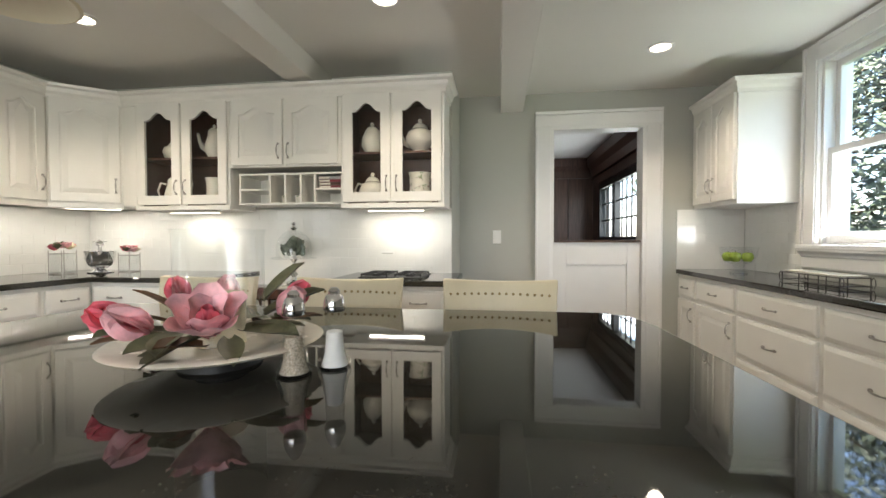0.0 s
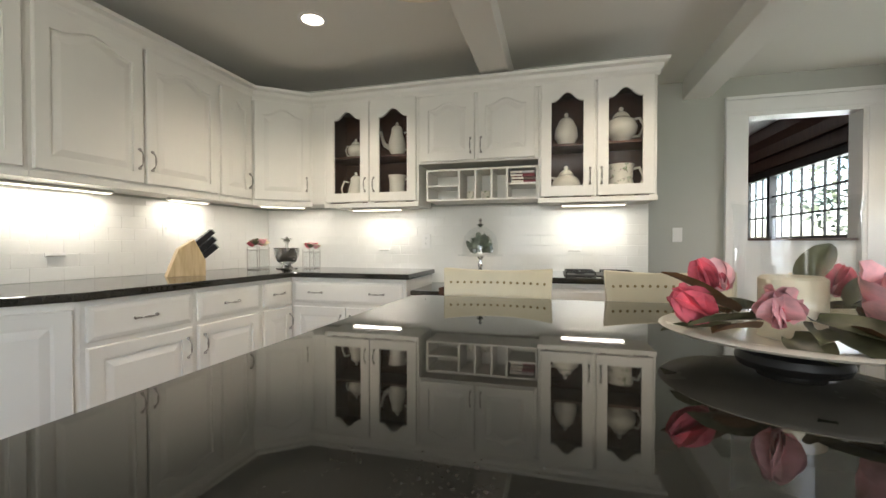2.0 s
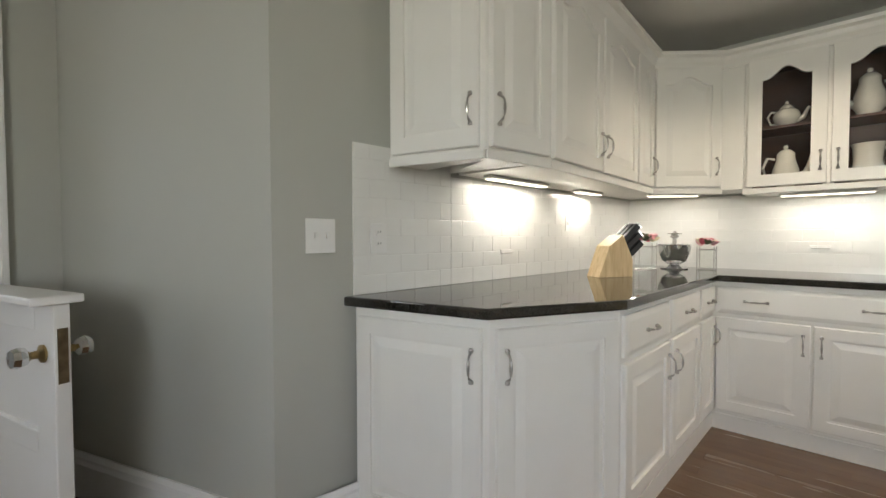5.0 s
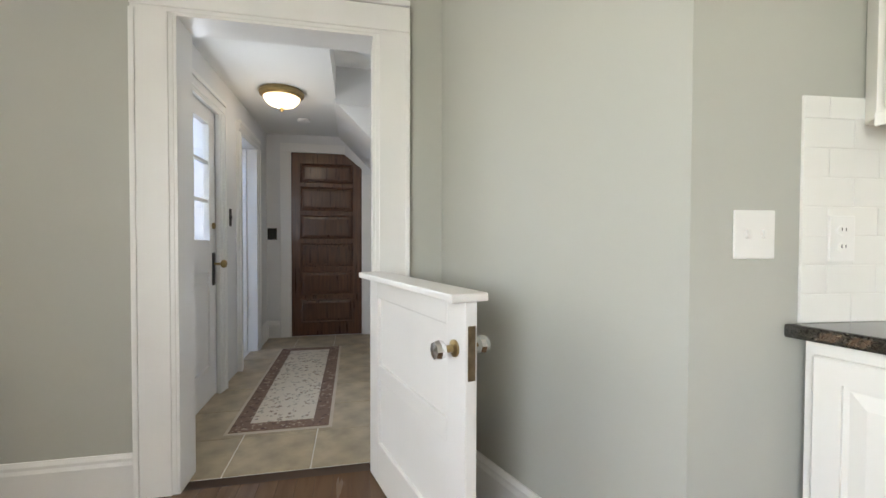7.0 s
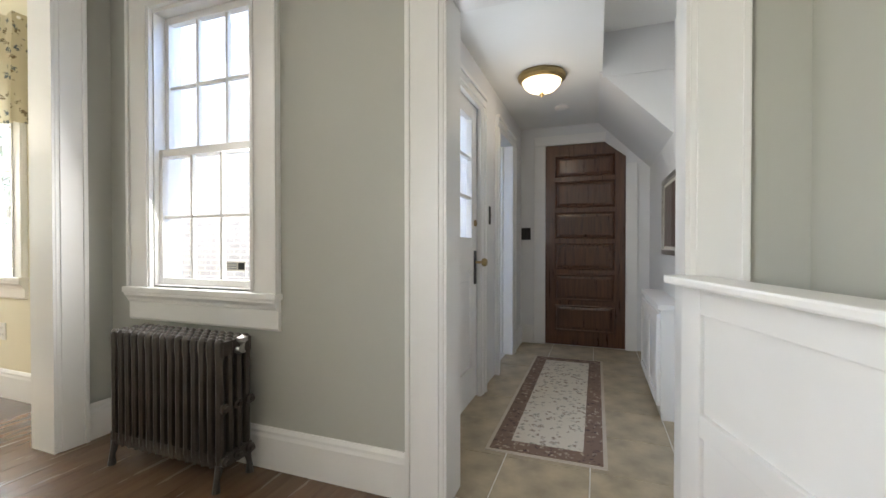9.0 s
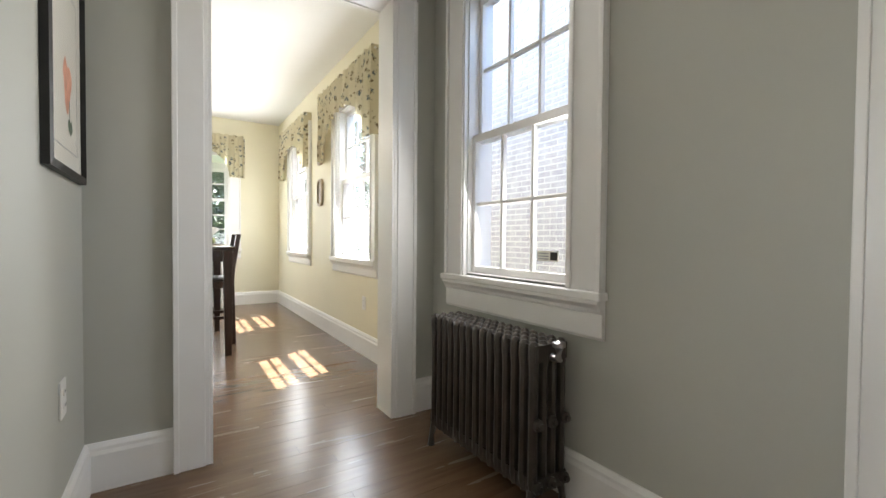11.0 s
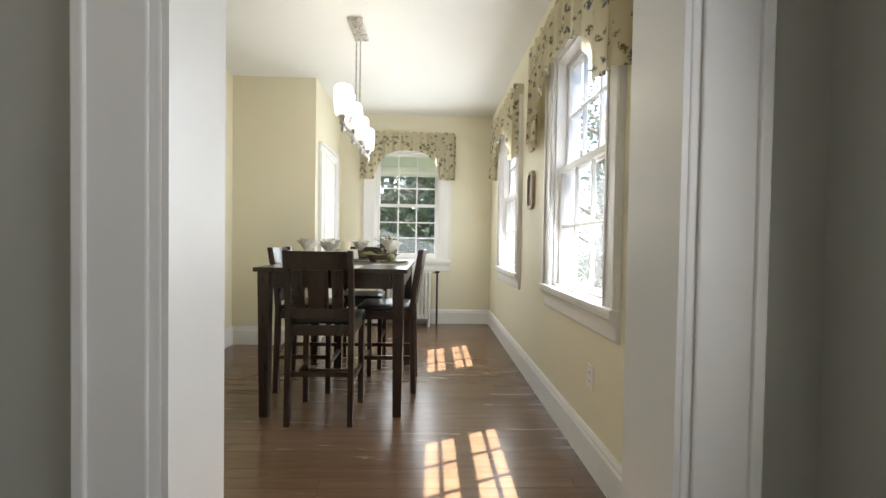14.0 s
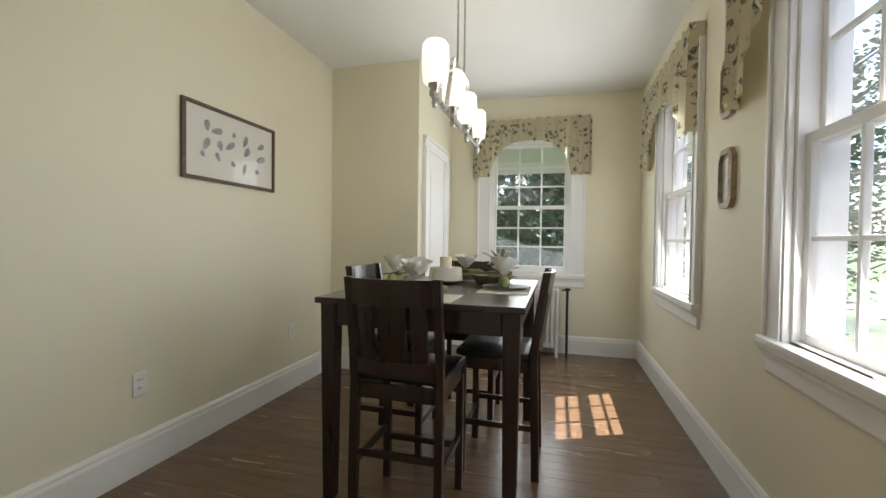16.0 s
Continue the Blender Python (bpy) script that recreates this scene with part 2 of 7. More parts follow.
M_DARKWOOD = wood("espresso_wood", (0.012, 0.006, 0.004), (0.035, 0.016, 0.01), 0.3, 4, (14, 14, 1.2), 0.08, 0.3)
M_REDWOOD = wood("mahogany_door", (0.045, 0.016, 0.008), (0.12, 0.045, 0.02), 0.3, 3, (14, 14, 1.0), 0.1, 0.3)
M_PANELWOOD = wood("dark_panelling", (0.045, 0.021, 0.015), (0.10, 0.052, 0.037), 0.4, 3, (14, 14, 1.0), 0.15)
M_PALEWOOD = wood("pale_beech", (0.50, 0.36, 0.19), (0.68, 0.53, 0.32), 0.45, 4, (14, 14, 1.5), 0.05)
M_STONE = surface("stone_floor_tile", (0.40, 0.33, 0.225), 0.4, vary=0.28, scale=7, bump=0.2, bump_scale=40)
M_GLASS = glass_pane("window_glass")
# pane with window glare put in as a faint white veil
M_WINPANE = glare_pane("glare_window_glass", 0.06)
M_CLEAR = glass_pane("clear_glass", (0.97, 0.98, 0.98), 1.9)
M_CHINA = surface("cream_china", (0.72, 0.69, 0.60), 0.12, vary=0.03, scale=20, spread=0.04)
M_CHINAPRINT = floral("printed_china", (0.72, 0.69, 0.60), (0.16, 0.24, 0.10), (0.30, 0.22, 0.18), 38)
M_CREAM = surface("cream_leather", (0.72, 0.63, 0.44), 0.42, vary=0.05, scale=9, bump=0.25, bump_scale=240)
M_CANDLE = surface("ivory_wax", (0.80, 0.72, 0.54), 0.5, vary=0.03)
M_PLATE = surface("ivory_stoneware", (0.72, 0.66, 0.56), 0.25, vary=0.05, scale=14)
M_PINK = surface("pink_petal", (0.62, 0.12, 0.16), 0.5, vary=0.5, scale=22)
M_PALEPINK = surface("pale_petal", (0.82, 0.46, 0.49), 0.55, vary=0.4, scale=25)
M_LEAF = surface("olive_leaf", (0.105, 0.105, 0.055), 0.5, vary=0.45, scale=25)
M_BROWNLEAF = surface("brown_leaf", (0.12, 0.06, 0.025), 0.55, vary=0.35, scale=25)
M_WHITEPETAL = surface("white_petal", (0.78, 0.75, 0.68), 0.6, vary=0.05, scale=25)
M_DOMELEAF = surface("grey_green_leaf", (0.10, 0.125, 0.09), 0.5, vary=0.4, scale=20)
M_GREENLEAF = surface("garden_leaf", (0.10, 0.125, 0.075), 0.55, vary=0.5, scale=3)
M_BARK = surface("bark", (0.12, 0.09, 0.06), 0.9, vary=0.3, scale=9, bump=0.6, bump_scale=30)
M_GRASS = surface("grass", (0.06, 0.10, 0.03), 0.9, vary=0.4, scale=1.5, bump=0.6, bump_scale=60)
M_BRICK = surface("pale_painted_brick", (0.30, 0.29, 0.295), 0.85, vary=0.2, scale=7, bump=0.5, bump_scale=90)
M_MORTAR = surface("pale_mortar", (0.50, 0.49, 0.47), 0.9, vary=0.1, scale=20)
M_VALANCE = floral("floral_valance_cloth", (0.62, 0.56, 0.40), (0.10, 0.12, 0.13), (0.17, 0.13, 0.07), 17, 0.45)
M_PLASTIC = surface("white_plastic", (0.78, 0.77, 0.74), 0.35, vary=0.015)
M_GREYPLASTIC = surface("grey_plastic", (0.35, 0.35, 0.34), 0.4, vary=0.05)
M_BLADE = surface("black_handle", (0.012, 0.012, 0.014), 0.35, vary=0.1)
M_PAPER = surface("art_paper", (0.72, 0.69, 0.62), 0.8, vary=0.02)
M_CANGLOW = glow("can_glow", (1.0, 0.88, 0.70), 1.4)
M_STRIPGLOW = glow("strip_glow", (1.0, 0.90, 0.72), 0.75)
M_SHADEGLOW = glow("shade_glow", (1.0, 0.93, 0.80), 0.23)
M_HALLGLOW = glow("amber_glow", (1.0, 0.75, 0.42), 0.2)


# ---- mesh helpers ----
def box(bm, x0, x1, y0, y1, z0, z1, m=None):
    v = [bm.verts.new((x, y, z)) for z in (z0, z1) for y in (y0, y1) for x in (x0, x1)]
    for f in ((0, 2, 3, 1), (4, 5, 7, 6), (0, 1, 5, 4), (2, 6, 7, 3), (0, 4, 6, 2), (1, 3, 7, 5)):
        bm.faces.new([v[i] for i in f])
    if m is not None:
        for a in v:
            a.co = m @ a.co
    return v


def prism(bm, pts, z0, z1, m=None):
    if sum(pts[i - 1][0] * pts[i][1] - pts[i][0] * pts[i - 1][1] for i in range(len(pts))) < 0:
        pts = pts[::-1]
    lo = [bm.verts.new((x, y, z0)) for x, y in pts]
    hi = [bm.verts.new((x, y, z1)) for x, y in pts]
    bm.faces.new(lo[::-1])
    bm.faces.new(hi)
    for i in range(len(pts)):
        j = (i + 1) % len(pts)
        bm.faces.new((lo[i], lo[j], hi[j], hi[i]))
    if m is not None:
        for a in lo + hi:
            a.co = m @ a.co


def lathe(bm, prof, seg=20, m=None, squash=(1, 1)):
    rings = []
    for r, z in prof:
        rings.append([bm.verts.new((max(r, 1e-4) * math.cos(6.28318 * k / seg) * squash[0], max(r, 1e-4) * math.sin(6.28318 * k / seg) * squash[1], z)) for k in range(seg)])
    for a, b in zip(rings, rings[1:]):
        for k in range(seg):
            bm.faces.new((a[k], a[(k + 1) % seg], b[(k + 1) % seg], b[k]))
    bm.faces.new(rings[0][::-1])
    bm.faces.new(rings[-1])
    if m is not None:
        for ring in rings:
            for v in ring:
                v.co = m @ v.co


def tube(bm, pts, r, seg=8, m=None):
    pts = [Vector(p) for p in pts]
    radii = r if isinstance(r, (list, tuple)) else [r] * len(pts)
    rings = []
    for i, p in enumerate(pts):
        d = (pts[min(i + 1, len(pts) - 1)] - pts[max(i - 1, 0)]).normalized()
        a = d.orthogonal().normalized() if abs(d.z) > 0.95 else d.cross(Vector((0, 0, 1))).normalized()
        b = d.cross(a)
        rings.append([bm.verts.new(p + radii[i] * (math.cos(6.28318 * k / seg) * a + math.sin(6.28318 * k / seg) * b)) for k in range(seg)])
    for a, b in zip(rings, rings[1:]):
        for k in range(seg):
            bm.faces.new((a[k], a[(k + 1) % seg], b[(k + 1) % seg], b[k]))
    bm.faces.new(rings[0][::-1])
    bm.faces.new(rings[-1])
    if m is not None:
        for ring in rings:
            for v in ring:
                v.co = m @ v.co


def sweep(bm, path, prof, closed=False):
    """A profile of (out, up) pairs run along a plan line with mitred corners; out is to the right of the way."""
    n = len(path)
    rings = []
    for i, (x, y) in enumerate(path):
        p = Vector((x, y))
        a = (p - Vector(path[i - 1])).normalized() if (i > 0 or closed) else None
        b = (Vector(path[(i + 1) % n]) - p).normalized() if (i < n - 1 or closed) else None
        a, b = a or b, b or a
        na, nb = Vector((a.y, -a.x)), Vector((b.y, -b.x))
        mit = (na + nb).normalized()
        k = 1 / max(0.3, mit.dot(na))
        rings.append([bm.verts.new((x + mit.x * k * o, y + mit.y * k * o, z)) for o, z in prof])
    m = len(prof)
    for i in range(n if closed else n - 1):
        a, b = rings[i], rings[(i + 1) % n]
        for k in range(m):
            bm.faces.new((a[k], b[k], b[(k + 1) % m], a[(k + 1) % m]))
    if not closed:
        bm.faces.new(rings[0])
        bm.faces.new(rings[-1][::-1])


def finish(name, bm, material, bevel=0.0, smooth=False):
    if len(bm.faces) > 1:
        bmesh.ops.recalc_face_normals(bm, faces=bm.faces)
    if bevel:
        edges = [e for e in bm.edges if len(e.link_faces) == 2 and e.calc_face_angle(0) > 0.6]
        bmesh.ops.bevel(bm, geom=edges, offset=bevel, segments=2, affect="EDGES", profile=0.6, clamp_overlap=True)
    me = bpy.data.meshes.new(name)
    bm.to_mesh(me)
    bm.free()
    for p in me.polygons:
        p.use_smooth = smooth
    if smooth and bevel == 0:
        me.set_sharp_from_angle(angle=radians(40))
    me.materials.append(material)
    return me


def part(name, bm, material, parent, label="", bevel=0.0, smooth=False):
    ob = new(name, finish(name, bm, material, bevel, smooth))
    ob.parent = parent
    if label:
        tagged(ob, label)
    return ob


def thing(name, m, label, category, group=""):
    ob = new(name)
    ob.empty_display_size = 0.1
    ob.matrix_basis = m
    return tagged(ob, label, category, group)


def structure(name, bm, material, label, category, bevel=0.0, smooth=False):
    return tagged(new(name, finish(name, bm, material, bevel, smooth)), label, category, kind="structure")


def setting(name, m, label, category):
    ob = thing(name, m, label, category)
    return tagged(ob, kind="structure")


def face(p0, p1, z=0.0):
    """The pose of an upright face that runs from p0 to p1, left to right as one looks at it; y points into it."""
    return pose(p0[0], p0[1], z, 0, 0, math.degrees(math.atan2(p1[1] - p0[1], p1[0] - p0[0])))


def span(p0, p1):
    return math.hypot(p1[0] - p0[0], p1[1] - p0[1])


def wall(name, p0, p1, thick, z0, z1, material, label, holes=()):
    """A wall whose face runs from p0 to p1 as one looks at it; holes are (along0, along1, z0, z1)."""
    bm = bmesh.new()
    w = span(p0, p1)
    cuts = sorted({0.0, w, *[h[0] for h in holes], *[h[1] for h in holes]})
    for a, b in zip(cuts, cuts[1:]):
        inside = [h for h in holes if h[0] <= a + 1e-6 and h[1] >= b - 1e-6]
        if not inside:
            box(bm, a, b, 0, thick, z0, z1)
        for h in inside:
            if h[2] > z0 + 1e-6:
                box(bm, a, b, 0, thick, z0, h[2])
            if h[3] < z1 - 1e-6:
                box(bm, a, b, 0, thick, h[3], z1)
    me = finish(name, bm, material)
    ob = tagged(new(name, me), label, "wall", kind="structure")
    ob.matrix_basis = face(p0, p1)
    return ob

# ---- the large structure ----
WX = -4.94          # inner face of the west wall
WD = -5.03         # inner face of the dining room's west wall
DIV = -3.23         # kitchen face of the wall towards the dining room
KC, VC, DC = 2.46, 2.62, 2.84   # ceilings: kitchen, passage, dining room
GREY = "sage grey painted plaster wall"

bm = bmesh.new()
box(bm, -9, 3, -9, 8, -0.3, -0.02)
structure("floor_base", bm, M_GAP, "dark subfloor under the boards", "floor")

# kitchen walls, each drawn as one looks at it from the room
wall("wall_north_1", (-3.75, 3.25), (-0.37, 3.25), 0.62, 0, KC + 0.02, M_SAGE, GREY + " behind the cabinets")
wall("wall_north_2", (-0.37, 3.87), (2.05, 3.87), 0.14, 0, KC + 0.02, M_SAGE, GREY + " with a cased doorway", [(0.83, 1.60, 0, 2.145)])
wall("wall_east", (2.05, 3.87), (2.05, -2.2), 0.15, 0, KC + 0.02, M_SAGE, GREY + " with a window", [(0.82, 1.72, 1.14, 2.32)])
wall("wall_south", (2.05, -2.2), (-3.15, -2.2), 0.15, 0, 2.7, M_SAGE, GREY + " behind the island", [(1.65, 4.25, 0.9, 2.2)])
wall("wall_west_1", (-3.80, 0.40), (-3.555, 3.25), 0.15, 0, 2.7, M_SAGE, GREY + " behind the cabinets, with a light switch")
wall("wall_west_4", (WX, 0.0), (-3.80, 0.40), 0.15, 0, 2.7, M_SAGE, GREY + " behind the half door")
wall("wall_west_5", (WX, DIV), (WX, 0.0), 0.16, 0, 2.7, M_SAGE, GREY + " with a window and a doorway", [(0.344, 1.04, 0.85, 2.35), (2.04, 2.90, 0, 2.10)])
wall("wall_passage_east", (-3.30, -2.2), (-3.30, DIV), 0.15, 0, 2.7, M_SAGE, GREY + " with a framed print")
wall("wall_divider_north", (-3.15, DIV), (-5.19, DIV), 0.075, 0, 2.9, M_SAGE, GREY + " with a wide cased opening", [(0.59, 1.51, 0, 2.40)])
wall("wall_divider_south", (-5.19, DIV - 0.15), (-1.95, DIV - 0.15), 0.075, 0, 3.0, M_YELLOW, "pale yellow painted plaster wall", [(0.53, 1.45, 0, 2.40)])
YEL = "pale yellow painted plaster wall"
wall("wall_dining_west", (WD, -8.16), (WD, DIV - 0.225), 0.16, 0, 3.0, M_YELLOW, YEL + " with two windows", [(0.915, 1.775, 0.86, 2.34), (2.915, 3.775, 0.86, 2.34)])
wall("wall_dining_south", (-2.8, -8.16), (WD - 0.16, -8.16), 0.16, 0, 3.0, M_YELLOW, YEL + " with a window", [(0.65, 1.51, 0.88, 2.34)])
wall("wall_dining_east", (-2.10, DIV - 0.15), (-2.10, -6.95), 0.15, 0, 3.0, M_YELLOW, YEL + " with a framed print")
wall("wall_dining_jog", (-1.95, -6.95), (-2.97, -6.95), 0.15, 0, 3.0, M_YELLOW, YEL + " beside the window bay")
wall("wall_dining_bay", (-2.97, -7.1), (-2.97, -8.16), 0.17, 0, 3.0, M_YELLOW, YEL + " with a white door")


def slab(name, x0, x1, y0, y1, z, material, label):
    b = bmesh.new()
    box(b, x0, x1, y0, y1, z, z + 0.3)
    return structure(name, b, material, label, "ceiling")


slab("ceiling_kitchen", -3.95, 2.3, 0.20, 4.05, KC, M_CEIL, "warm grey painted kitchen ceiling")
slab("ceiling_kitchen_south", -2.6, 2.3, -2.4, 0.20, KC, M_CEIL, "warm grey painted kitchen ceiling")
slab("ceiling_passage", -5.12, -2.6, DIV - 0.07, 0.5, VC, M_CEIL, "off-white passage ceiling")
slab("ceiling_dining", -5.2, -1.9, -8.3, DIV - 0.15, DC, M_CEIL2, "white painted dining room ceiling")

for x0, x1, y1 in ((-1.53, -1.33, 3.25), (0.0, 0.2, 3.87)):
    bm = bmesh.new()
    box(bm, x0, x1, -2.2, y1, 2.31, KC + 0.01)
    structure("ceiling_beam", bm, M_CEIL, "boxed ceiling beam painted like the ceiling", "beam", bevel=0.006)

# ---- trim ----
BASE = [(0, 0), (0.022, 0), (0.022, 0.15), (0.017, 0.165), (0.017, 0.178), (0.008, 0.195), (0, 0.195)]


def baseboard(path):
    b = bmesh.new()
    sweep(b, path, BASE)
    return structure("baseboard", b, M_TRIM, "tall white moulded baseboard", "baseboard")


baseboard([(WX, DIV), (WX, -1.357)])
baseboard([(-4.80, DIV), (WX, DIV)])
baseboard([(-3.30, DIV), (-3.60, DIV)])
baseboard([(-3.30, -2.2), (-3.30, DIV)])
baseboard([(WX, -0.163), (WX, 0.0), (-3.80, 0.40), (-3.735, 0.73)])
baseboard([(-2.97, -8.16), (WD, -8.16), (WD, DIV - 0.225)])
baseboard([(-2.10, DIV - 0.15), (-2.10, -6.95), (-2.97, -6.95)])
baseboard([(-0.37, 3.87), (0.30, 3.87)])


def casing(name, p0, p1, z0, z1, width, label, depth=0.15, head=True, thick=0.025):
    """Moulded boards round an opening that runs from p0 to p1 on a wall face, and the lining of the wall's thickness."""
    s = setting(name, face(p0, p1), label, "door casing")
    w = span(p0, p1)

    def board(nm, a0, a1, b0, b1, upright):
        b = bmesh.new()
        box(b, a0, a1, -thick, 0.0, b0, b1)
        if upright:
            box(b, a0 + 0.018, a1 - 0.018, -thick - 0.008, -thick, b0, b1)
            outer = (a0, a0 + 0.022) if a1 <= w / 2 else (a1 - 0.022, a1)
            box(b, outer[0], outer[1], -thick - 0.016, -thick - 0.0005, b0, b1)
        else:
            box(b, a0, a1, -thick - 0.008, -thick, b0 + 0.018, b1 - 0.03)
            box(b, a0, a1, -thick - 0.018, -thick - 0.0005, b1 - 0.028, b1)
        part(nm, b, M_TRIM, s, bevel=0.004)

    board("side_board", -width, 0.0, z0, z1, True)
    board("side_board", w, w + width, z0, z1, True)
    if head:
        board("head_board", -width, w + width, z1, z1 + width, False)
    for a0, a1, b0, b1 in ((0.0, 0.012, z0, z1), (w - 0.012, w, z0, z1), (0.012, w - 0.012, z1 - 0.012, z1)):
        b = bmesh.new()
        box(b, a0, a1, -thick + 0.002, depth, b0, b1)
        part("lining", b, M_TRIM, s)
    return s


casing("door_casing_1", (0.46, 3.87), (1.23, 3.87), 0, 2.145, 0.15, "white painted moulded doorway casing", 0.14)
casing("door_casing_2", (WX, -1.19), (WX, -0.33), 0, 2.10, 0.165, "white painted moulded doorway casing", 0.16)
casing("door_casing_3", (-3.74, DIV), (-4.66, DIV), 0, 2.40, 0.14, "white painted casing of the wide opening", 0.15)
casing("door_casing_4", (-4.66, DIV - 0.15), (-3.74, DIV - 0.15), 0, 2.395, 0.14, "white painted casing of the wide opening", 0.0)


def window(name, p0, p1, z0, z1, cas, cols, rows, label, apron=0.13, depth=0.16, top_cas=None, ears=0.012, glass=None, jamb=0.021, stile=0.034, mid=None, foot=0.07, bar=0.009):
    """A double-hung window in an opening from p0 to p1 on the wall face: casing, sill, apron, two sashes with bars and panes."""
    s = setting(name, face(p0, p1), label, "window")
    w = span(p0, p1)
    top_cas = cas if top_cas is None else top_cas
    for a0, a1 in ((-cas, 0.0), (w, w + cas)):
        b = bmesh.new()
        box(b, a0, a1, -0.024, 0, z0 - 0.01, z1 + top_cas)
        o = (a0, a0 + 0.02) if a0 < 0 else (a1 - 0.02, a1)
        i = (a1 - 0.03, a1 - 0.012) if a0 < 0 else (a0 + 0.012, a0 + 0.03)
        box(b, o[0], o[1], -0.038, -0.0245, z0 - 0.01, z1 + top_cas)
        box(b, i[0], i[1], -0.032, -0.0245, z0 - 0.01, z1 + 0.01)
        part("window_frame", b, M_TRIM, s, bevel=0.003)
    b = bmesh.new()
    box(b, 0.0, w, -0.024, 0, z1, z1 + top_cas)
    box(b, 0.0, w, -0.036, -0.0245, z1 + top_cas - 0.03, z1 + top_cas)
    part("window_frame", b, M_TRIM, s, bevel=0.003)
    for a0, a1, b0, b1 in ((0, jamb - 0.001, z0, z1), (w - jamb + 0.001, w, z0, z1), (jamb - 0.001, w - jamb + 0.001, z1 - 0.02, z1)):
        b = bmesh.new()
        box(b, a0, a1, -0.0, depth, b0, b1)
        part("window_frame", b, M_TRIM, s)
    b = bmesh.new()
    box(b, -cas - ears, w + cas + ears, -0.055, 0.0, z0 - 0.04, z0 - 0.008)
    box(b, 0.0, w, 0.0, depth + 0.03, z0 - 0.03, z0 + 0.004)
    part("window_sill", b, M_TRIM, s, bevel=0.006)
    b = bmesh.new()
    pr = [(0, 0), (0.014, 0), (0.02, 0.012), (0.02, apron - 0.05), (0.03, apron - 0.045), (0.034, apron - 0.03), (0.05, apron - 0.012), (0.05, apron), (0, apron)]
    sweep(b, [(-cas, 0.0), (w + cas, 0.0)], [(o, z0 - 0.04 - apron + z) for o, z in pr])
    part("apron", b, M_TRIM, s)
    mid = mid or z0 + (z1 - z0) * 0.5
    for k, (s0, s1, y) in enumerate(((z0 + 0.0045, mid + 0.02, 0.025), (mid - 0.02, z1 - 0.02, 0.065))):
        f = stile
        b = bmesh.new()
        x0, x1 = jamb, w - jamb
        box(b, x0, x0 + f, y, y + 0.035, s0, s1)
        box(b, x1 - f, x1, y, y + 0.035, s0, s1)
        box(b, x0 + f, x1 - f, y, y + 0.035, s0, s0 + (foot if k == 0 else 0.04))
        box(b, x0 + f, x1 - f, y, y + 0.035, s1 - 0.04, s1)
        sash = part("sash", b, M_TRIM, s, bevel=0.003)
        g0, g1, h0, h1 = x0 + f, x1 - f, s0 + (foot if k == 0 else 0.04), s1 - 0.04
        for c in range(1, cols):
            b = bmesh.new()
            cx = g0 + (g1 - g0) * c / cols
            box(b, cx - bar, cx + bar, y + 0.006, y + 0.03, h0, h1)
            part("glazing_bar", b, M_TRIM, sash, bevel=0.003)
        for r in range(1, rows):
            b = bmesh.new()
            cz = h0 + (h1 - h0) * r / rows
            box(b, g0, g1, y + 0.008, y + 0.028, cz - bar, cz + bar)
            part("glazing_bar", b, M_TRIM, sash, bevel=0.003)
        for c in range(cols):
            for r in range(rows):
                b = bmesh.new()
                q = [(g0 + (g1 - g0) * (c + i) / cols, h0 + (h1 - h0) * (r + j) / rows) for i, j in ((0, 0), (1, 0), (1, 1), (0, 1))]
                b.faces.new([b.verts.new((u, y + 0.018, v)) for u, v in q])
                p = part("pane", b, glass or M_WINPANE, sash)
                p.visible_shadow = False
    return s


window("window_1", (2.05, 3.05), (2.05, 2.15), 1.14, 2.32, 0.13, 1, 1, "white double-hung window over the counter, garden outside", top_cas=0.12, glass=M_GLASS)
window("window_2", (WX, -2.886), (WX, -2.19), 0.85, 2.35, 0.17, 3, 2, "white double-hung window with glazing bars above the radiator", apron=0.15, top_cas=0.16, glass=M_GLASS, jamb=0.009, stile=0.026, mid=1.572, foot=0.036)
window("window_3", (WD, -5.245), (WD, -4.385), 0.86, 2.34, 0.14, 3, 2, "white double-hung dining room window, bright daylight", apron=0.12, mid=1.61, foot=0.036)
window("window_4", (WD, -7.245), (WD, -6.385), 0.86, 2.34, 0.14, 3, 2, "white double-hung dining room window, bright daylight", apron=0.12, mid=1.61, foot=0.036)
window("window_5", (-3.45, -8.16), (-4.31, -8.16), 0.88, 2.34, 0.16, 3, 3, "white double-hung window with glazing bars, garden outside", apron=0.12)
# unseen window, added to give the kitchen fill lamp an opening
window("fill_window", (0.40, -2.2), (-2.20, -2.2), 0.9, 2.2, 0.12, 3, 2, "added unseen white window behind the island, an opening for fill light")

# ---- kitchen cabinets ----
def bump_curve(u):
    return 0.5 * (1 + math.cos(math.pi * min(1.0, abs(u) / 0.85)))


def outline(w, h, inset, rise, n=14):
    """The opening of a framed door: straight sides and bottom, a cathedral-arched top when rise is given."""
    pts = [(inset, inset), (w - inset, inset)]
    top = h - inset - rise
    if rise <= 0:
        return pts + [(w - inset, h - inset), (inset, h - inset)]
    for k in range(n + 1):
        u = 1 - 2 * k / n
        pts.append((w / 2 + u * (w / 2 - inset), top + rise * bump_curve(u)))
    return pts


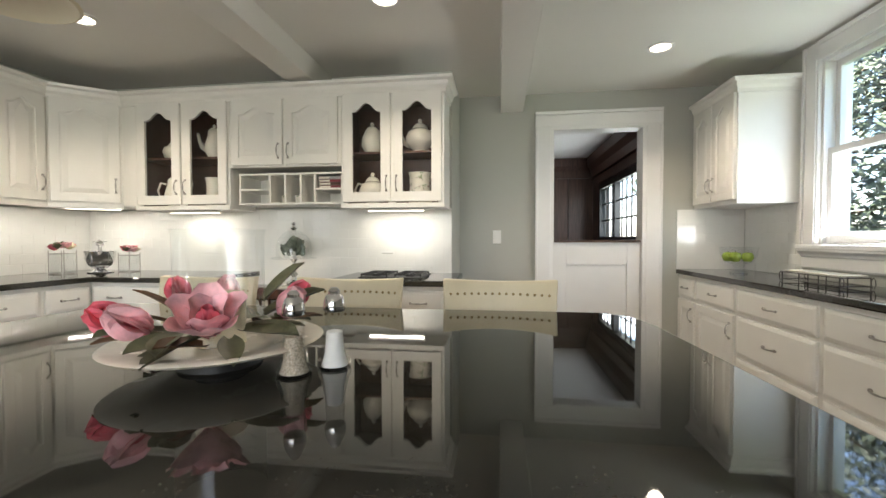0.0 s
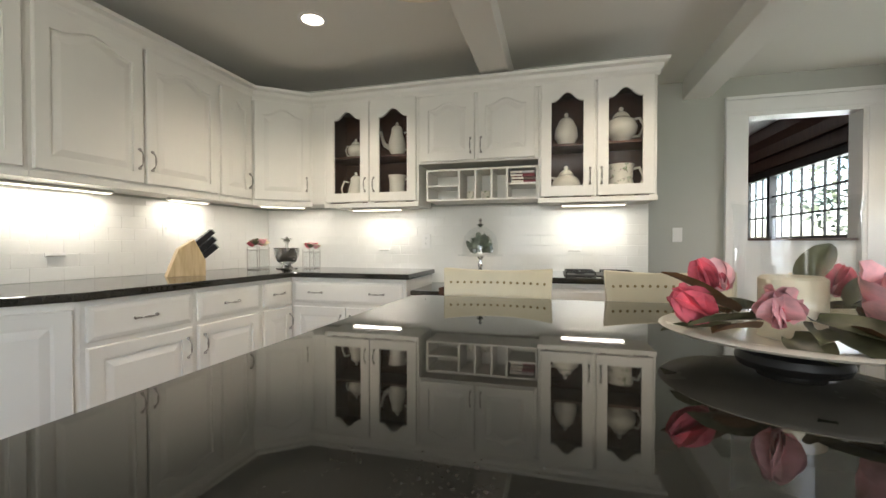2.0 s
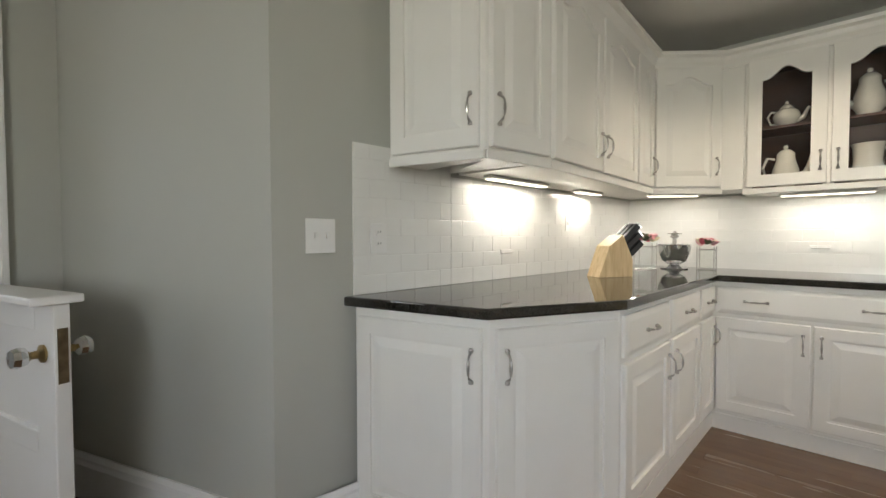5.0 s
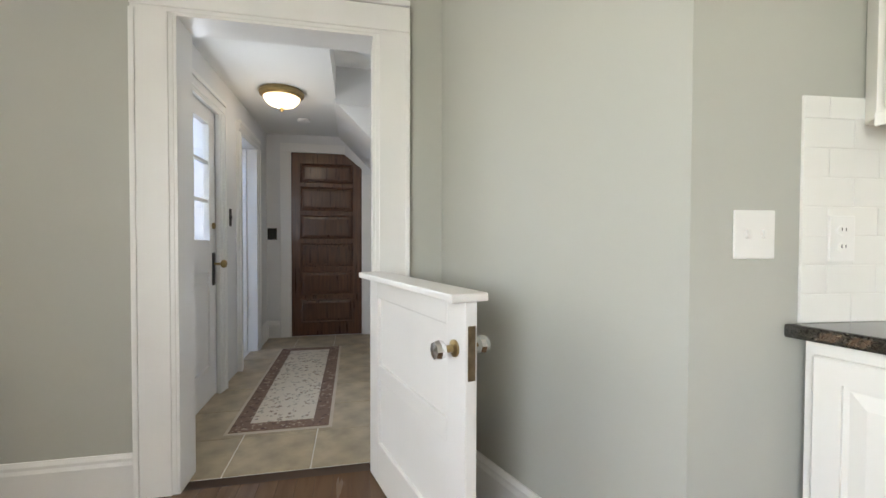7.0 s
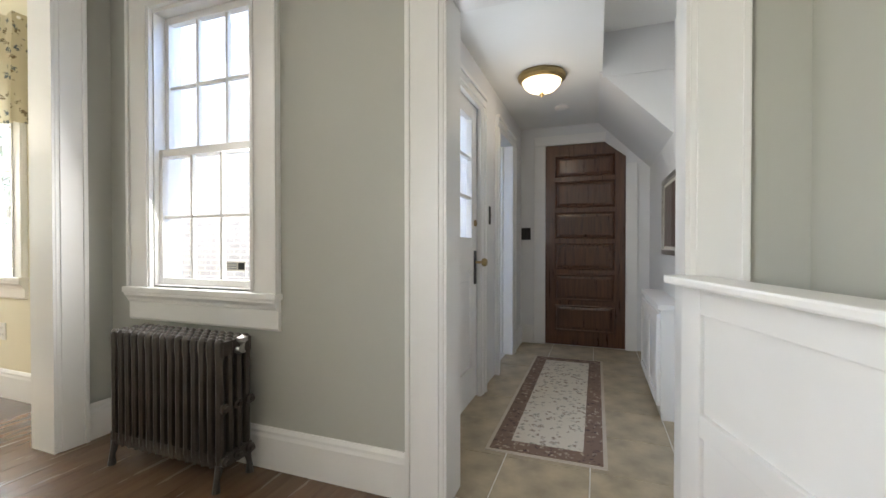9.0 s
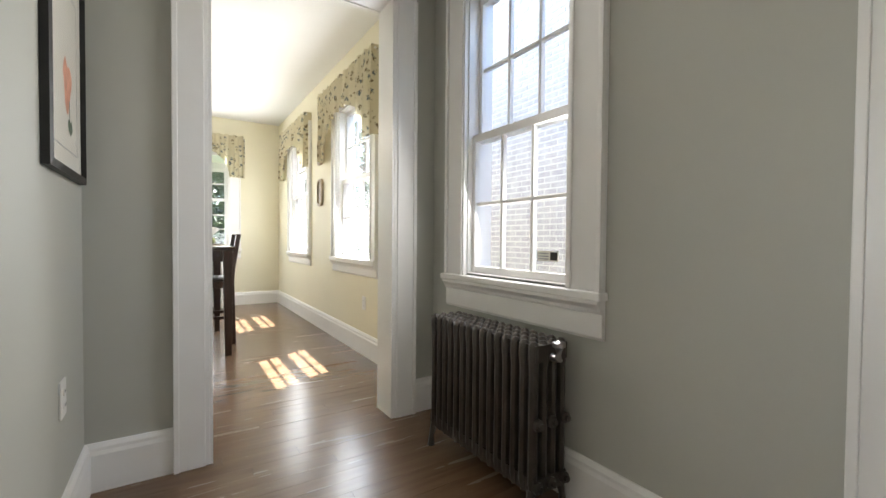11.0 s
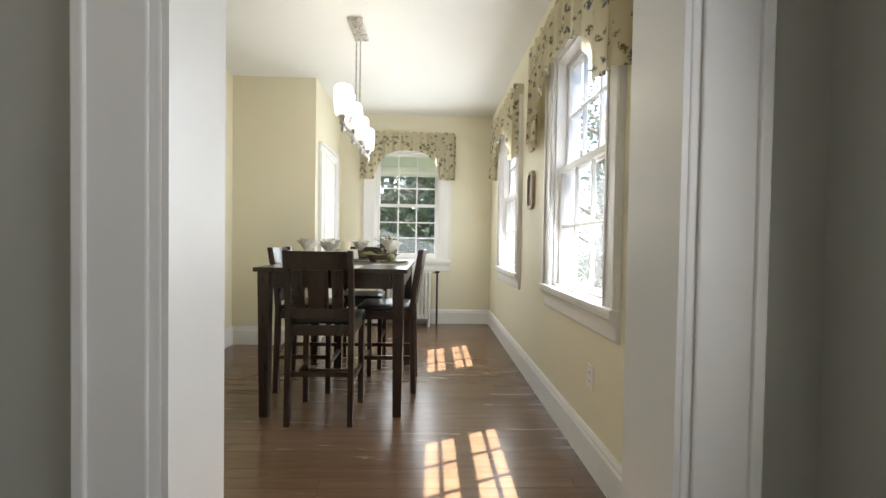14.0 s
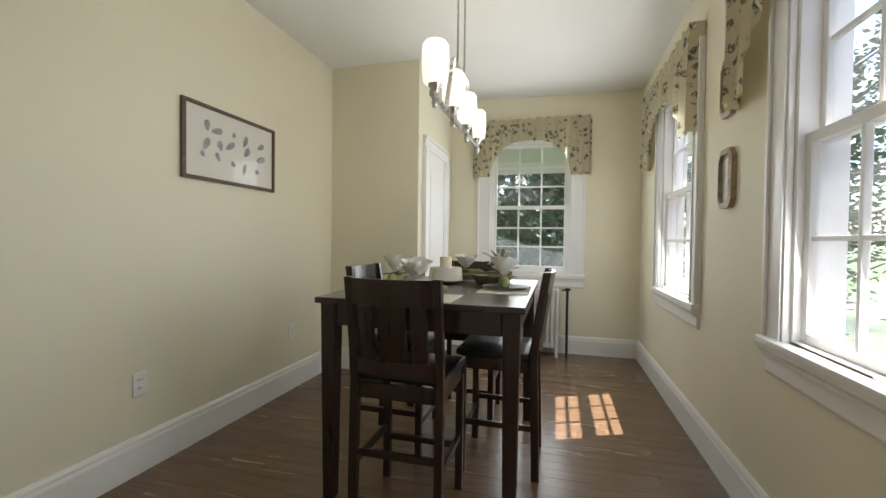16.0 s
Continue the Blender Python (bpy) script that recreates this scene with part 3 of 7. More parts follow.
def ring(bm, a, b, ya, yb):
    va = [bm.verts.new((x, ya, z)) for x, z in a]
    vb = [bm.verts.new((x, yb, z)) for x, z in b]
    for i in range(len(a)):
        j = (i + 1) % len(a)
        bm.faces.new((va[i], va[j], vb[j], vb[i]))
    return va, vb


def door_frame(bm, w, h, inset, rise, t=0.02):
    n = 14
    o = outline(w, h, inset, rise, n)
    if rise <= 0:
        outer = [(0, 0), (w, 0), (w, h), (0, h)]
    else:
        outer = [(0, 0), (w, 0)] + [(w - w * k / n, h) for k in range(n + 1)]
    e = 0.004
    outer2 = [(min(max(x, e), w - e), min(max(z, e), h - e)) for x, z in outer]
    ring(bm, outer, outer2, -t + e, -t)
    ring(bm, outer, outer, 0, -t + e)
    ring(bm, outer2, o, -t, -t)
    return o


def pull(parent, x, z, upright, l=0.095):
    bm = bmesh.new()
    pts = []
    for k in range(9):
        u = -1 + k / 4
        pts.append((0, -0.006 - 0.024 * (1 - u ** 4), u * l / 2))
    radii = [0.0055, 0.004, 0.0035, 0.0045, 0.0055, 0.0045, 0.0035, 0.004, 0.0055]
    turn = Matrix() if upright else Matrix.Rotation(radians(90), 4, "Y")
    m = Matrix.Translation((x, -0.02, z)) @ turn
    tube(bm, pts, radii, 8, m)
    for e in (-1, 1):
        lathe(bm, [(0.0, -0.008), (0.008, -0.006), (0.009, 0.0), (0.006, 0.006), (0, 0.007)], 10, m @ Matrix.Translation((0, -0.006, e * (l / 2 + 0.004))))
    return part("handle", bm, M_PEWTER, parent, "pewter bail handle", smooth=True)


def panel_door(parent, x, z, w, h, rise=0.0, handle=None, name="door", inset=0.058, glazed=False, material=None):
    bm = bmesh.new()
    o = door_frame(bm, w, h, inset, rise)
    if not glazed:
        s1 = outline(w, h, inset + 0.012, rise)
        s2 = outline(w, h, inset + 0.045, rise)
        ring(bm, o, o, -0.02, -0.010)
        ring(bm, o, s1, -0.010, -0.009)
        ring(bm, s1, s2, -0.009, -0.019)
        bm.faces.new([bm.verts.new((a, -0.019, b)) for a, b in s2])
    else:
        ring(bm, o, o, -0.02, 0)
    bmesh.ops.remove_doubles(bm, verts=bm.verts, dist=1e-5)
    d = part(name, bm, material or M_CAB, parent)
    d.location = (x, 0, z)
    if glazed:
        bm = bmesh.new()
        vs = [bm.verts.new((a, -0.008, b)) for a, b in o]
        bm.faces.new(vs)
        g = part("pane", bm, M_GLASS, d, "clear glass door pane")
        g.visible_shadow = False
    if handle:
        pull(d, *handle)
    return d


def drawer(parent, x, z, w, h, pulls=1):
    bm = bmesh.new()
    i, e = 0.022, 0.004
    o = [(0, 0), (w, 0), (w, h), (0, h)]
    o1 = [(e, e), (w - e, e), (w - e, h - e), (e, h - e)]
    o2 = [(i, i), (w - i, i), (w - i, h - i), (i, h - i)]
    ring(bm, o, o, 0, -0.012)
    ring(bm, o, o1, -0.012, -0.015)
    ring(bm, o1, o2, -0.015, -0.02)
    bm.faces.new([bm.verts.new((a, -0.02, b)) for a, b in o2])
    bmesh.ops.remove_doubles(bm, verts=bm.verts, dist=1e-5)
    d = part("drawer", bm, M_CAB, parent)
    d.location = (x, 0, z)
    for k in range(pulls):
        pull(d, w * (k + 0.5) / pulls if pulls == 1 else w * (0.22 + 0.56 * k), h / 2, False)
    return d


def poly_body(parent, m, pts, z0, z1, name="body", material=None):
    inv = m.inverted()
    loc = [inv @ Vector((x, y, 0)) for x, y in pts]
    bm = bmesh.new()
    prism(bm, [(v.x, v.y) for v in loc], z0, z1)
    return part(name, bm, material or M_CAB, parent, bevel=0.002)


def plinth(parent, m, p0, p1):
    b = bmesh.new()
    box(b, 0.0, span(p0, p1), -0.008, 0.0, 0.0, 0.095)
    return part("plinth", b, M_CAB, parent, bevel=0.003)


def west_x(y):
    return -3.796 + (y - 0.40) * 0.086


def lerp(a, b, s):
    return (a[0] + (b[0] - a[0]) * s, a[1] + (b[1] - a[1]) * s)


B0, B1, B2, B3, B4 = (-3.745, 0.70), (-3.215, 0.825), (-2.965, 1.285), (-2.88, 2.64), (-1.99, 2.64)
BH = 0.872
LOW = "white painted base cabinet with raised panel doors, under the black counter"


def base_unit(p0, p1, back, kind, group="kitchen base cabinets", label=LOW):
    m = face(p0, p1)
    t = thing("base_cabinet", m, label, "cabinet", group)
    poly_body(t, m, [p0, p1, *back], 0, BH)
    plinth(t, m, p0, p1)
    w = span(p0, p1)
    g = 0.022
    if kind == "door_r" or kind == "door_l":
        hx = w - 2 * g - 0.03 if kind == "door_r" else 0.03
        panel_door(t, g, 0.12, w - 2 * g, 0.72, 0, (hx, 0.60, True))
    elif kind in ("drawer_door_r", "drawer_door_l"):
        drawer(t, g, 0.69, w - 2 * g, 0.155)
        hx = w - 2 * g - 0.03 if kind == "drawer_door_r" else 0.03
        panel_door(t, g, 0.12, w - 2 * g, 0.545, 0, (hx, 0.44, True))
    elif kind == "wide":
        drawer(t, g, 0.69, w - 2 * g, 0.155, 2)
        d = (w - 2 * g - 0.012) / 2
        panel_door(t, g, 0.12, d, 0.545, 0, (d - 0.03, 0.44, True))
        panel_door(t, g + d + 0.012, 0.12, d, 0.545, 0, (0.03, 0.44, True))
    elif kind == "drawers":
        for z, h in ((0.69, 0.155), (0.42, 0.25), (0.12, 0.28)):
            drawer(t, g, z, w - 2 * g, h)
    return t


base_unit(B0, B1, [(-3.43, 1.12), (-3.745, 0.95)], "door_r", label="white painted base cabinet with one panel door, splayed end")
base_unit(B1, B2, [(-3.71, 1.31), (-3.43, 1.12)], "door_l", label="white painted angled base cabinet with one panel door")
cuts = [0.0, 0.40, 0.765, 1.0]
kinds = ["drawer_door_r", "drawer_door_l", "drawer_door_r"]
for k in range(3):
    a, b = lerp(B2, B3, cuts[k]), lerp(B2, B3, cuts[k + 1])
    base_unit(a, b, [(west_x(b[1]), b[1]), (west_x(a[1]), a[1])], kinds[k], label="white painted base cabinet with a drawer above a panel door")
base_unit(B3, B4, [(B4[0], 3.245), (B3[0], 3.245)], "wide", label="white painted base cabinet with a wide drawer and two doors")
base_unit((-1.12, 2.64), (-0.33, 2.64), [(-0.33, 3.245), (-1.12, 3.245)], "wide", label="white painted base cabinet under the cooktop")


def counter(name, pts, z0, z1, label, bevel=0.008):
    b = bmesh.new()
    prism(b, pts, z0, z1)
    return tagged(new(name, finish(name, b, M_GRANITE, bevel)), label, "countertop")


counter("countertop", [(-3.775, 0.665), (-3.20, 0.795), (-2.935, 1.275), (-2.85, 2.61), (-1.965, 2.61), (-1.965, 3.246), (-3.548, 3.246), (-3.772, 0.70)], 0.873, 0.91, "polished black granite countertop along the cabinets")
counter("countertop", [(-1.13, 2.61), (-0.29, 2.61), (-0.29, 3.246), (-1.13, 3.246)], 0.873, 0.91, "polished black granite countertop with a cooktop")

# desk between the cabinets
desk = thing("desk", face((-1.962, 2.66), (-1.135, 2.66)), "built-in writing desk with a black granite top and one drawer", "desk")
bm = bmesh.new()
box(bm, 0, 0.826, -0.02, 0.586, 0.765, 0.80)
part("desktop", bm, M_GRANITE, desk, "polished black granite top", bevel=0.006)
bm = bmesh.new()
box(bm, 0.0, 0.826, 0.012, 0.58, 0.625, 0.764)
part("frame", bm, M_CAB, desk)
d = drawer(desk, 0.03, 0.635, 0.766, 0.12, 1)
d.location.y = 0.012
bm = bmesh.new()
box(bm, 0.0, 0.826, 0.565, 0.583, 0.0, 0.624)
part("back_panel", bm, M_CAB, desk)

# island
island = thing("kitchen_island", pose(-0.54, 0.88, 0), "white kitchen island with a wide polished black granite top", "kitchen island")
bm = bmesh.new()
box(bm, -0.96, 0.96, -0.6, 0.42, 0.0, 0.872)
part("body", bm, M_CAB, island, bevel=0.004)
for k in range(3):
    d = panel_door(island, 0, 0, 0.60, 0.68, 0)
    d.matrix_basis = pose(0.96 - 0.02 - 0.63 * k, 0.42, 0.12, 0, 0, 180)
d = panel_door(island, 0, 0, 0.92, 0.68, 0)
d.matrix_basis = pose(-0.96, 0.36, 0.12, 0, 0, -90)
d = panel_door(island, 0, 0, 0.92, 0.68, 0)
d.matrix_basis = pose(0.96, -0.55, 0.12, 0, 0, 90)
bm = bmesh.new()
prism(bm, [(-1.05, -0.70), (1.045, -0.70), (1.0, 0.52), (0.97, 0.64), (0.88, 0.715), (-0.99, 0.715), (-1.04, 0.67)], 0.873, 0.91)
part("worktop", bm, M_GRANITE, island, "polished black granite top", bevel=0.008)

# upper cabinets
U0, U1, U2, U3, U4, U5 = (-3.69, 0.83), (-3.30, 0.92), (-3.24, 1.27), (-3.225, 2.64), (-2.885, 2.92), (-0.39, 2.92)
UZ, UT = 1.41, 2.22
UP = "white painted wall cabinet with cathedral raised panel doors"


def upper_unit(p0, p1, back, z0, doors, label=UP, rise=0.05, left=False):
    m = face(p0, p1)
    t = thing("wall_cabinet", m, label, "cabinet", "kitchen wall cabinets")
    poly_body(t, m, [p0, p1, *back], z0 + 0.02, UT)
    b = bmesh.new()
    w = span(p0, p1)
    box(b, 0, w, -0.012, 0.0, z0 - 0.004, z0 + 0.03)
    part("light_rail", b, M_CAB, t, bevel=0.004)
    g = 0.018
    d = (w - g * (doors + 1)) / doors
    for k in range(doors):
        right = (k == 0) if doors == 2 else not left
        hx = d - 0.028 if right else 0.028
        panel_door(t, g + k * (d + g), z0 + 0.04, d, UT - z0 - 0.06, rise, (hx, 0.13, True))
    return t


upper_unit(U0, U1, [(-3.40, 1.05), (-3.735, 1.08), (-3.752, 0.89)], UZ, 1, "white painted angled end wall cabinet with a panel door")
upper_unit(U1, U2, [(-3.72, 1.22), (-3.40, 1.05)], UZ, 1, "white painted angled wall cabinet with a panel door", left=True)
a = lerp(U2, U3, 0.765)
upper_unit(U2, a, [(west_x(a[1]), a[1]), (west_x(U2[1]), U2[1] + 0.02)], UZ, 2)
upper_unit(a, U3, [(west_x(U3[1]), U3[1]), (west_x(a[1]), a[1])], UZ, 1, "narrow white painted wall cabinet with a panel door")
upper_unit(U3, U4, [(-2.772, 2.92), (-2.772, 3.245), (-3.55, 3.245), (west_x(2.64), 2.64)], UZ, 1, "white painted corner wall cabinet set at an angle")


def glass_cabinet(p0, p1):
    m = face(p0, p1)
    t = thing("glass_cabinet", m, "white wall cabinet with two arched glass doors and dark wood inside", "cabinet", "glass-fronted wall cabinets")
    w = span(p0, p1)
    z0 = UZ - 0.01
    for x0, x1, y0, y1, h0, h1 in ((0, 0.018, 0.0, 0.325, z0, UT), (w - 0.018, w, 0.0, 0.325, z0, UT), (0.018, w - 0.018, 0.0, 0.325, z0, z0 + 0.02), (0.018, w - 0.018, 0, 0.325, UT - 0.02, UT),
                                   (w / 2 - 0.025, w / 2 + 0.025, 0.0, 0.018, z0 + 0.02, UT - 0.02), (0.018, 0.04, 0, 0.018, z0 + 0.02, UT - 0.02), (w - 0.04, w - 0.018, 0, 0.018, z0 + 0.02, UT - 0.02)):
        b = bmesh.new()
        box(b, x0, x1, y0, y1, h0, h1)
        part("board", b, M_CAB, t)
    b = bmesh.new()
    box(b, 0.019, w - 0.019, 0.305, 0.322, z0 + 0.021, UT - 0.021)
    box(b, 0.019, 0.026, 0.02, 0.305, z0 + 0.021, UT - 0.021)
    box(b, w - 0.026, w - 0.019, 0.02, 0.305, z0 + 0.021, UT - 0.021)
    box(b, 0.026, w - 0.026, 0.02, 0.305, z0 + 0.021, z0 + 0.028)
    box(b, 0.026, w - 0.026, 0.02, 0.305, UT - 0.028, UT - 0.021)
    part("inside", b, M_CABIN, t, "dark stained wood inside")
    b = bmesh.new()
    box(b, 0.028, w - 0.028, 0.04, 0.30, 1.785, 1.80)
    part("shelf", b, M_CABIN, t)
    b = bmesh.new()
    box(b, -0.004, w + 0.004, -0.014, 0.0, z0 - 0.006, z0 + 0.028)
    part("light_rail", b, M_CAB, t, bevel=0.004)
    g = 0.016
    d = (w - 3 * g) / 2
    for k in range(2):
        panel_door(t, g + k * (d + g), z0 + 0.035, d, UT - z0 - 0.055, 0.06, ((d - 0.028) if k == 0 else 0.028, 0.13, True), inset=0.07, glazed=True)
    return t


glass_cabinet((-2.77, 2.92), (-1.995, 2.92))
glass_cabinet((-1.13, 2.92), (-0.39, 2.92))
m = face((-1.993, 2.92), (-1.132, 2.92))
mid = thing("wall_cabinet", m, "white painted wall cabinet with two arched doors above the cubbyholes", "cabinet", "kitchen wall cabinets")
bm = bmesh.new()
box(bm, 0, 0.861, 0, 0.325, 1.70, UT)
part("body", bm, M_CAB, mid, bevel=0.002)
panel_door(mid, 0.02, 1.715, 0.40, 0.475, 0.045, (0.372, 0.10, True))
panel_door(mid, 0.44, 1.715, 0.40, 0.475, 0.045, (0.028, 0.10, True))
cub = thing("cubbyhole_shelf", face((-1.945, 2.95), (-1.135, 2.95)), "white open cubbyhole shelf under the wall cabinet", "shelf")
W = 0.81
bm = bmesh.new()
box(bm, 0, W, 0.27, 0.285, 1.43, 1.66)
part("back_panel", bm, M_CAB, cub)
for z in (1.43, 1.648):
    bm = bmesh.new()
    box(bm, 0, W, 0, 0.27, z, z + 0.014)
    part("board", bm, M_CAB, cub, bevel=0.002)
for x in (0.0, 0.24, 0.36, 0.48, 0.59, W - 0.014):
    bm = bmesh.new()
    box(bm, x, x + 0.014, 0, 0.27, 1.444, 1.648)
    part("divider", bm, M_CAB, cub)
for x0, x1 in ((0.014, 0.24), (0.604, W - 0.014)):
    bm = bmesh.new()
    box(bm, x0, x1, 0, 0.27, 1.535, 1.547)
    part("board", bm, M_CAB, cub)

bm = bmesh.new()
CROWN = [(0, 2.19), (0.012, 2.19), (0.014, 2.215), (0.028, 2.235), (0.034, 2.26), (0.06, 2.27), (0.064, 2.288), (0, 2.288)]
sweep(bm, [U0, U1, U2, U3, U4, U5, (-0.39, 3.25)], CROWN)
structure("crown_molding", bm, M_CAB, "white crown moulding along the wall cabinets", "trim")

# east side
E0, E1 = (1.53, 3.865), (1.53, 1.0)
cuts = [0.0, 0.115, 0.31, 0.56, 0.80, 1.0]
kinds = ["drawer_door_r", "drawer_door_r", "drawers", "drawers", "drawer_door_l"]
for k in range(5):
    a, b = lerp(E0, E1, cuts[k]), lerp(E0, E1, cuts[k + 1])
    base_unit(a, b, [(2.045, b[1]), (2.045, a[1])], kinds[k], "window side base cabinets", "white painted base cabinet below the window")
counter("countertop", [(1.50, 3.866), (1.50, 0.98), (2.046, 0.98), (2.046, 3.866)], 0.873, 0.91, "polished black granite countertop below the window")
m = face((1.64, 3.865), (1.64, 3.22))
t = thing("wall_cabinet", m, "white wall cabinet with two arched doors beside the window", "cabinet", "kitchen wall cabinets")
bm = bmesh.new()
box(bm, 0, 0.645, 0, 0.405, 1.42, 2.23)
part("body", bm, M_CAB, t, bevel=0.003)
for k in range(2):
    panel_door(t, 0.018 + k * 0.312, 1.45, 0.30, 0.75, 0.05, (0.272 if k == 0 else 0.028, 0.13, True))
bm = bmesh.new()
sweep(bm, [(1.64, 3.865), (1.64, 3.22), (2.045, 3.22)], [(o * 0.8, z) for o, z in CROWN])
structure("crown_molding", bm, M_CAB, "white crown moulding on the wall cabinet", "trim")

# ---- tiles of the backsplash ----
def tiled(name, p0, p1, z0, z1, label):
    s = setting(name, face(p0, p1), label, "backsplash")
    w = span(p0, p1)
    b = bmesh.new()
    box(b, 0, w, -0.0075, -0.0015, z0, z1)
    part("grout", b, M_GROUT, s)
    tw, th, g = 0.152, 0.076, 0.0016
    rows = int(math.ceil((z1 - z0) / th))
    cache = {}
    for r in range(rows):
        x = -tw / 2 if r % 2 else 0.0
        h0, h1 = z0 + r * th, min(z1, z0 + (r + 1) * th - g)
        while x < w - 0.004:
            a, c = max(0.0, x), min(w, x + tw - g)
            if c - a > 0.012 and h1 - h0 > 0.01:
                key = (round(c - a, 3), round(h1 - h0, 3))
                if key not in cache:
                    bb = bmesh.new()
                    lw, lh, e = key[0], key[1], 0.0015
                    o = [(0, 0), (lw, 0), (lw, lh), (0, lh)]
                    i = [(e, e), (lw - e, e), (lw - e, lh - e), (e, lh - e)]
                    ring(bb, o, o, -0.006, -0.0082)
                    ring(bb, o, i, -0.0082, -0.009)
                    bb.faces.new([bb.verts.new((u, -0.009, v)) for u, v in i])
                    cache[key] = finish("tile", bb, M_TILE)
                t = new("tile", cache[key])
                t.parent = s
                t.location = (a, random.uniform(-0.0004, 0.0004), h0)
                t.rotation_euler = (random.gauss(0, 0.002), 0, random.gauss(0, 0.002))
            x += tw
    return s


# ---- hall beyond the west doorway ----
HX0, HX1 = WX - 0.16, -7.95
wall("wall_hall_south", (HX0, -1.40), (HX1, -1.40), 0.15, 0, 2.6, M_HALLWALL, "white painted hall wall with two doors", [(0.16, 1.10, 0, 2.04), (1.70, 2.28, 0, 2.04)])
wall("wall_hall_west", (HX1, -1.6), (HX1, 0.4), 0.15, 0, 2.6, M_HALLWALL, "white painted hall end wall")
wall("wall_hall_north", (HX1, -0.12), (HX0, -0.12), 0.15, 0, 3.0, M_HALLWALL, "white painted hall wall below the stairs")
wall("wall_hall_return", (HX0 + 0.001, 0.2), (HX0 + 0.001, -0.325), 0.01, 0, 2.6, M_HALLWALL, "white painted back of the doorway wall")
slab("ceiling_hall", -8.1, HX0, -1.56, -0.58, 2.33, M_CEIL2, "white hall ceiling")
slab("ceiling_hall_end", -8.1, -6.6, -0.58, 0.3, 2.33, M_CEIL2, "white hall ceiling")
slab("ceiling_stairwell", -6.6, HX0, -0.58, 0.3, 2.60, M_CEIL2, "white stairwell ceiling")
wall("wall_stairwell", (HX0, -0.60), (-6.6, -0.60), 0.02, 2.63, 3.0, M_HALLWALL, "white stairwell wall")
wall("wall_stairwell_end", (-6.58, -0.579), (-6.58, 0.119), 0.015, 2.28, 3.0, M_HALLWALL, "white stairwell wall")
bm = bmesh.new()
sec = [(-0.60, 2.329), (0.119, 2.329), (0.119, 1.60)]
lo = [bm.verts.new((-6.6, y, z)) for y, z in sec]
hi = [bm.verts.new((HX1 + 0.001, y, z)) for y, z in sec]
bm.faces.new(lo)
bm.faces.new(hi[::-1])
for i in range(3):
    bm.faces.new((lo[i], lo[(i + 1) % 3], hi[(i + 1) % 3], hi[i]))
structure("ceiling_stair_slope", bm, M_HALLWALL, "white sloping underside of the stairs", "ceiling")
# mahogany door at the end of the hall
d6 = setting("door_1", face((HX1, -1.13), (HX1, -0.34)), "dark stained six-panel wooden door, closed, with its top corner cut by the stair slope", "door")
bm = bmesh.new()
pts = [(0, 0.012), (0.79, 0.012), (0.79, 1.965), (0.59, 2.125), (0, 2.125)]
va = [bm.verts.new((x, -0.018, z)) for x, z in pts]
vb = [bm.verts.new((x, -0.002, z)) for x, z in pts]
bm.faces.new(va)
for i in range(5):
    bm.faces.new((va[i], va[(i + 1) % 5], vb[(i + 1) % 5], vb[i]))
part("door_leaf", bm, M_REDWOOD, d6)
for k in range(6):
    z0 = 0.17 + k * 0.325
    h = 0.255 if k < 5 else 0.20
    bm = bmesh.new()
    o = [(0.11, z0), (0.68, z0), (0.68, z0 + h), (0.11, z0 + h)]
    i1 = [(0.12, z0 + 0.01), (0.67, z0 + 0.01), (0.67, z0 + h - 0.01), (0.12, z0 + h - 0.01)]
    i2 = [(0.15, z0 + 0.035), (0.64, z0 + 0.035), (0.64, z0 + h - 0.035), (0.15, z0 + h - 0.035)]
    ring(bm, o, i1, -0.026, -0.0185)
    ring(bm, i1, i2, -0.0185, -0.024)
    bm.faces.new([bm.verts.new((x, -0.024, z)) for x, z in i2])
    ring(bm, [(a - 0.012 if a < 0.4 else a + 0.012, b - 0.012 if b < z0 + h / 2 else b + 0.012) for a, b in o], o, -0.018, -0.026)
    part("panel", bm, M_REDWOOD, d6)
bm = bmesh.new()
box(bm, -0.12, -0.002, -0.022, 0, 0, 2.13)
part("side_board", bm, M_TRIM, d6, bevel=0.004)
bm = bmesh.new()
box(bm, 0.792, 0.90, -0.022, 0, 0, 1.9)
part("side_board", bm, M_TRIM, d6, bevel=0.004)
bm = bmesh.new()
box(bm, -0.12, 0.60, -0.022, 0, 2.131, 2.23)
part("head_board", bm, M_TRIM, d6, bevel=0.004)

# glazed back door in the hall's south wall
p0 = (HX0 - 0.16, -1.40)
gd = setting("door_2", face(p0, (HX0 - 1.10, -1.40)), "white panelled door with six glass panes, closed", "door")
w = 0.94
bm = bmesh.new()
box(bm, 0.0, 0.13, 0.01, 0.05, 0.01, 2.03)
box(bm, w - 0.13, w, 0.01, 0.05, 0.01, 2.03)
box(bm, 0.13, w - 0.13, 0.01, 0.05, 0.01, 0.24)
box(bm, 0.13, w - 0.13, 0.01, 0.05, 0.90, 1.12)
box(bm, 0.13, w - 0.13, 0.01, 0.05, 1.92, 2.03)
box(bm, 0.13, w - 0.13, 0.025, 0.04, 0.24, 0.90)
box(bm, 0.20, w - 0.20, 0.016, 0.025, 0.31, 0.83)
part("door_leaf", bm, M_TRIM, gd, bevel=0.004)
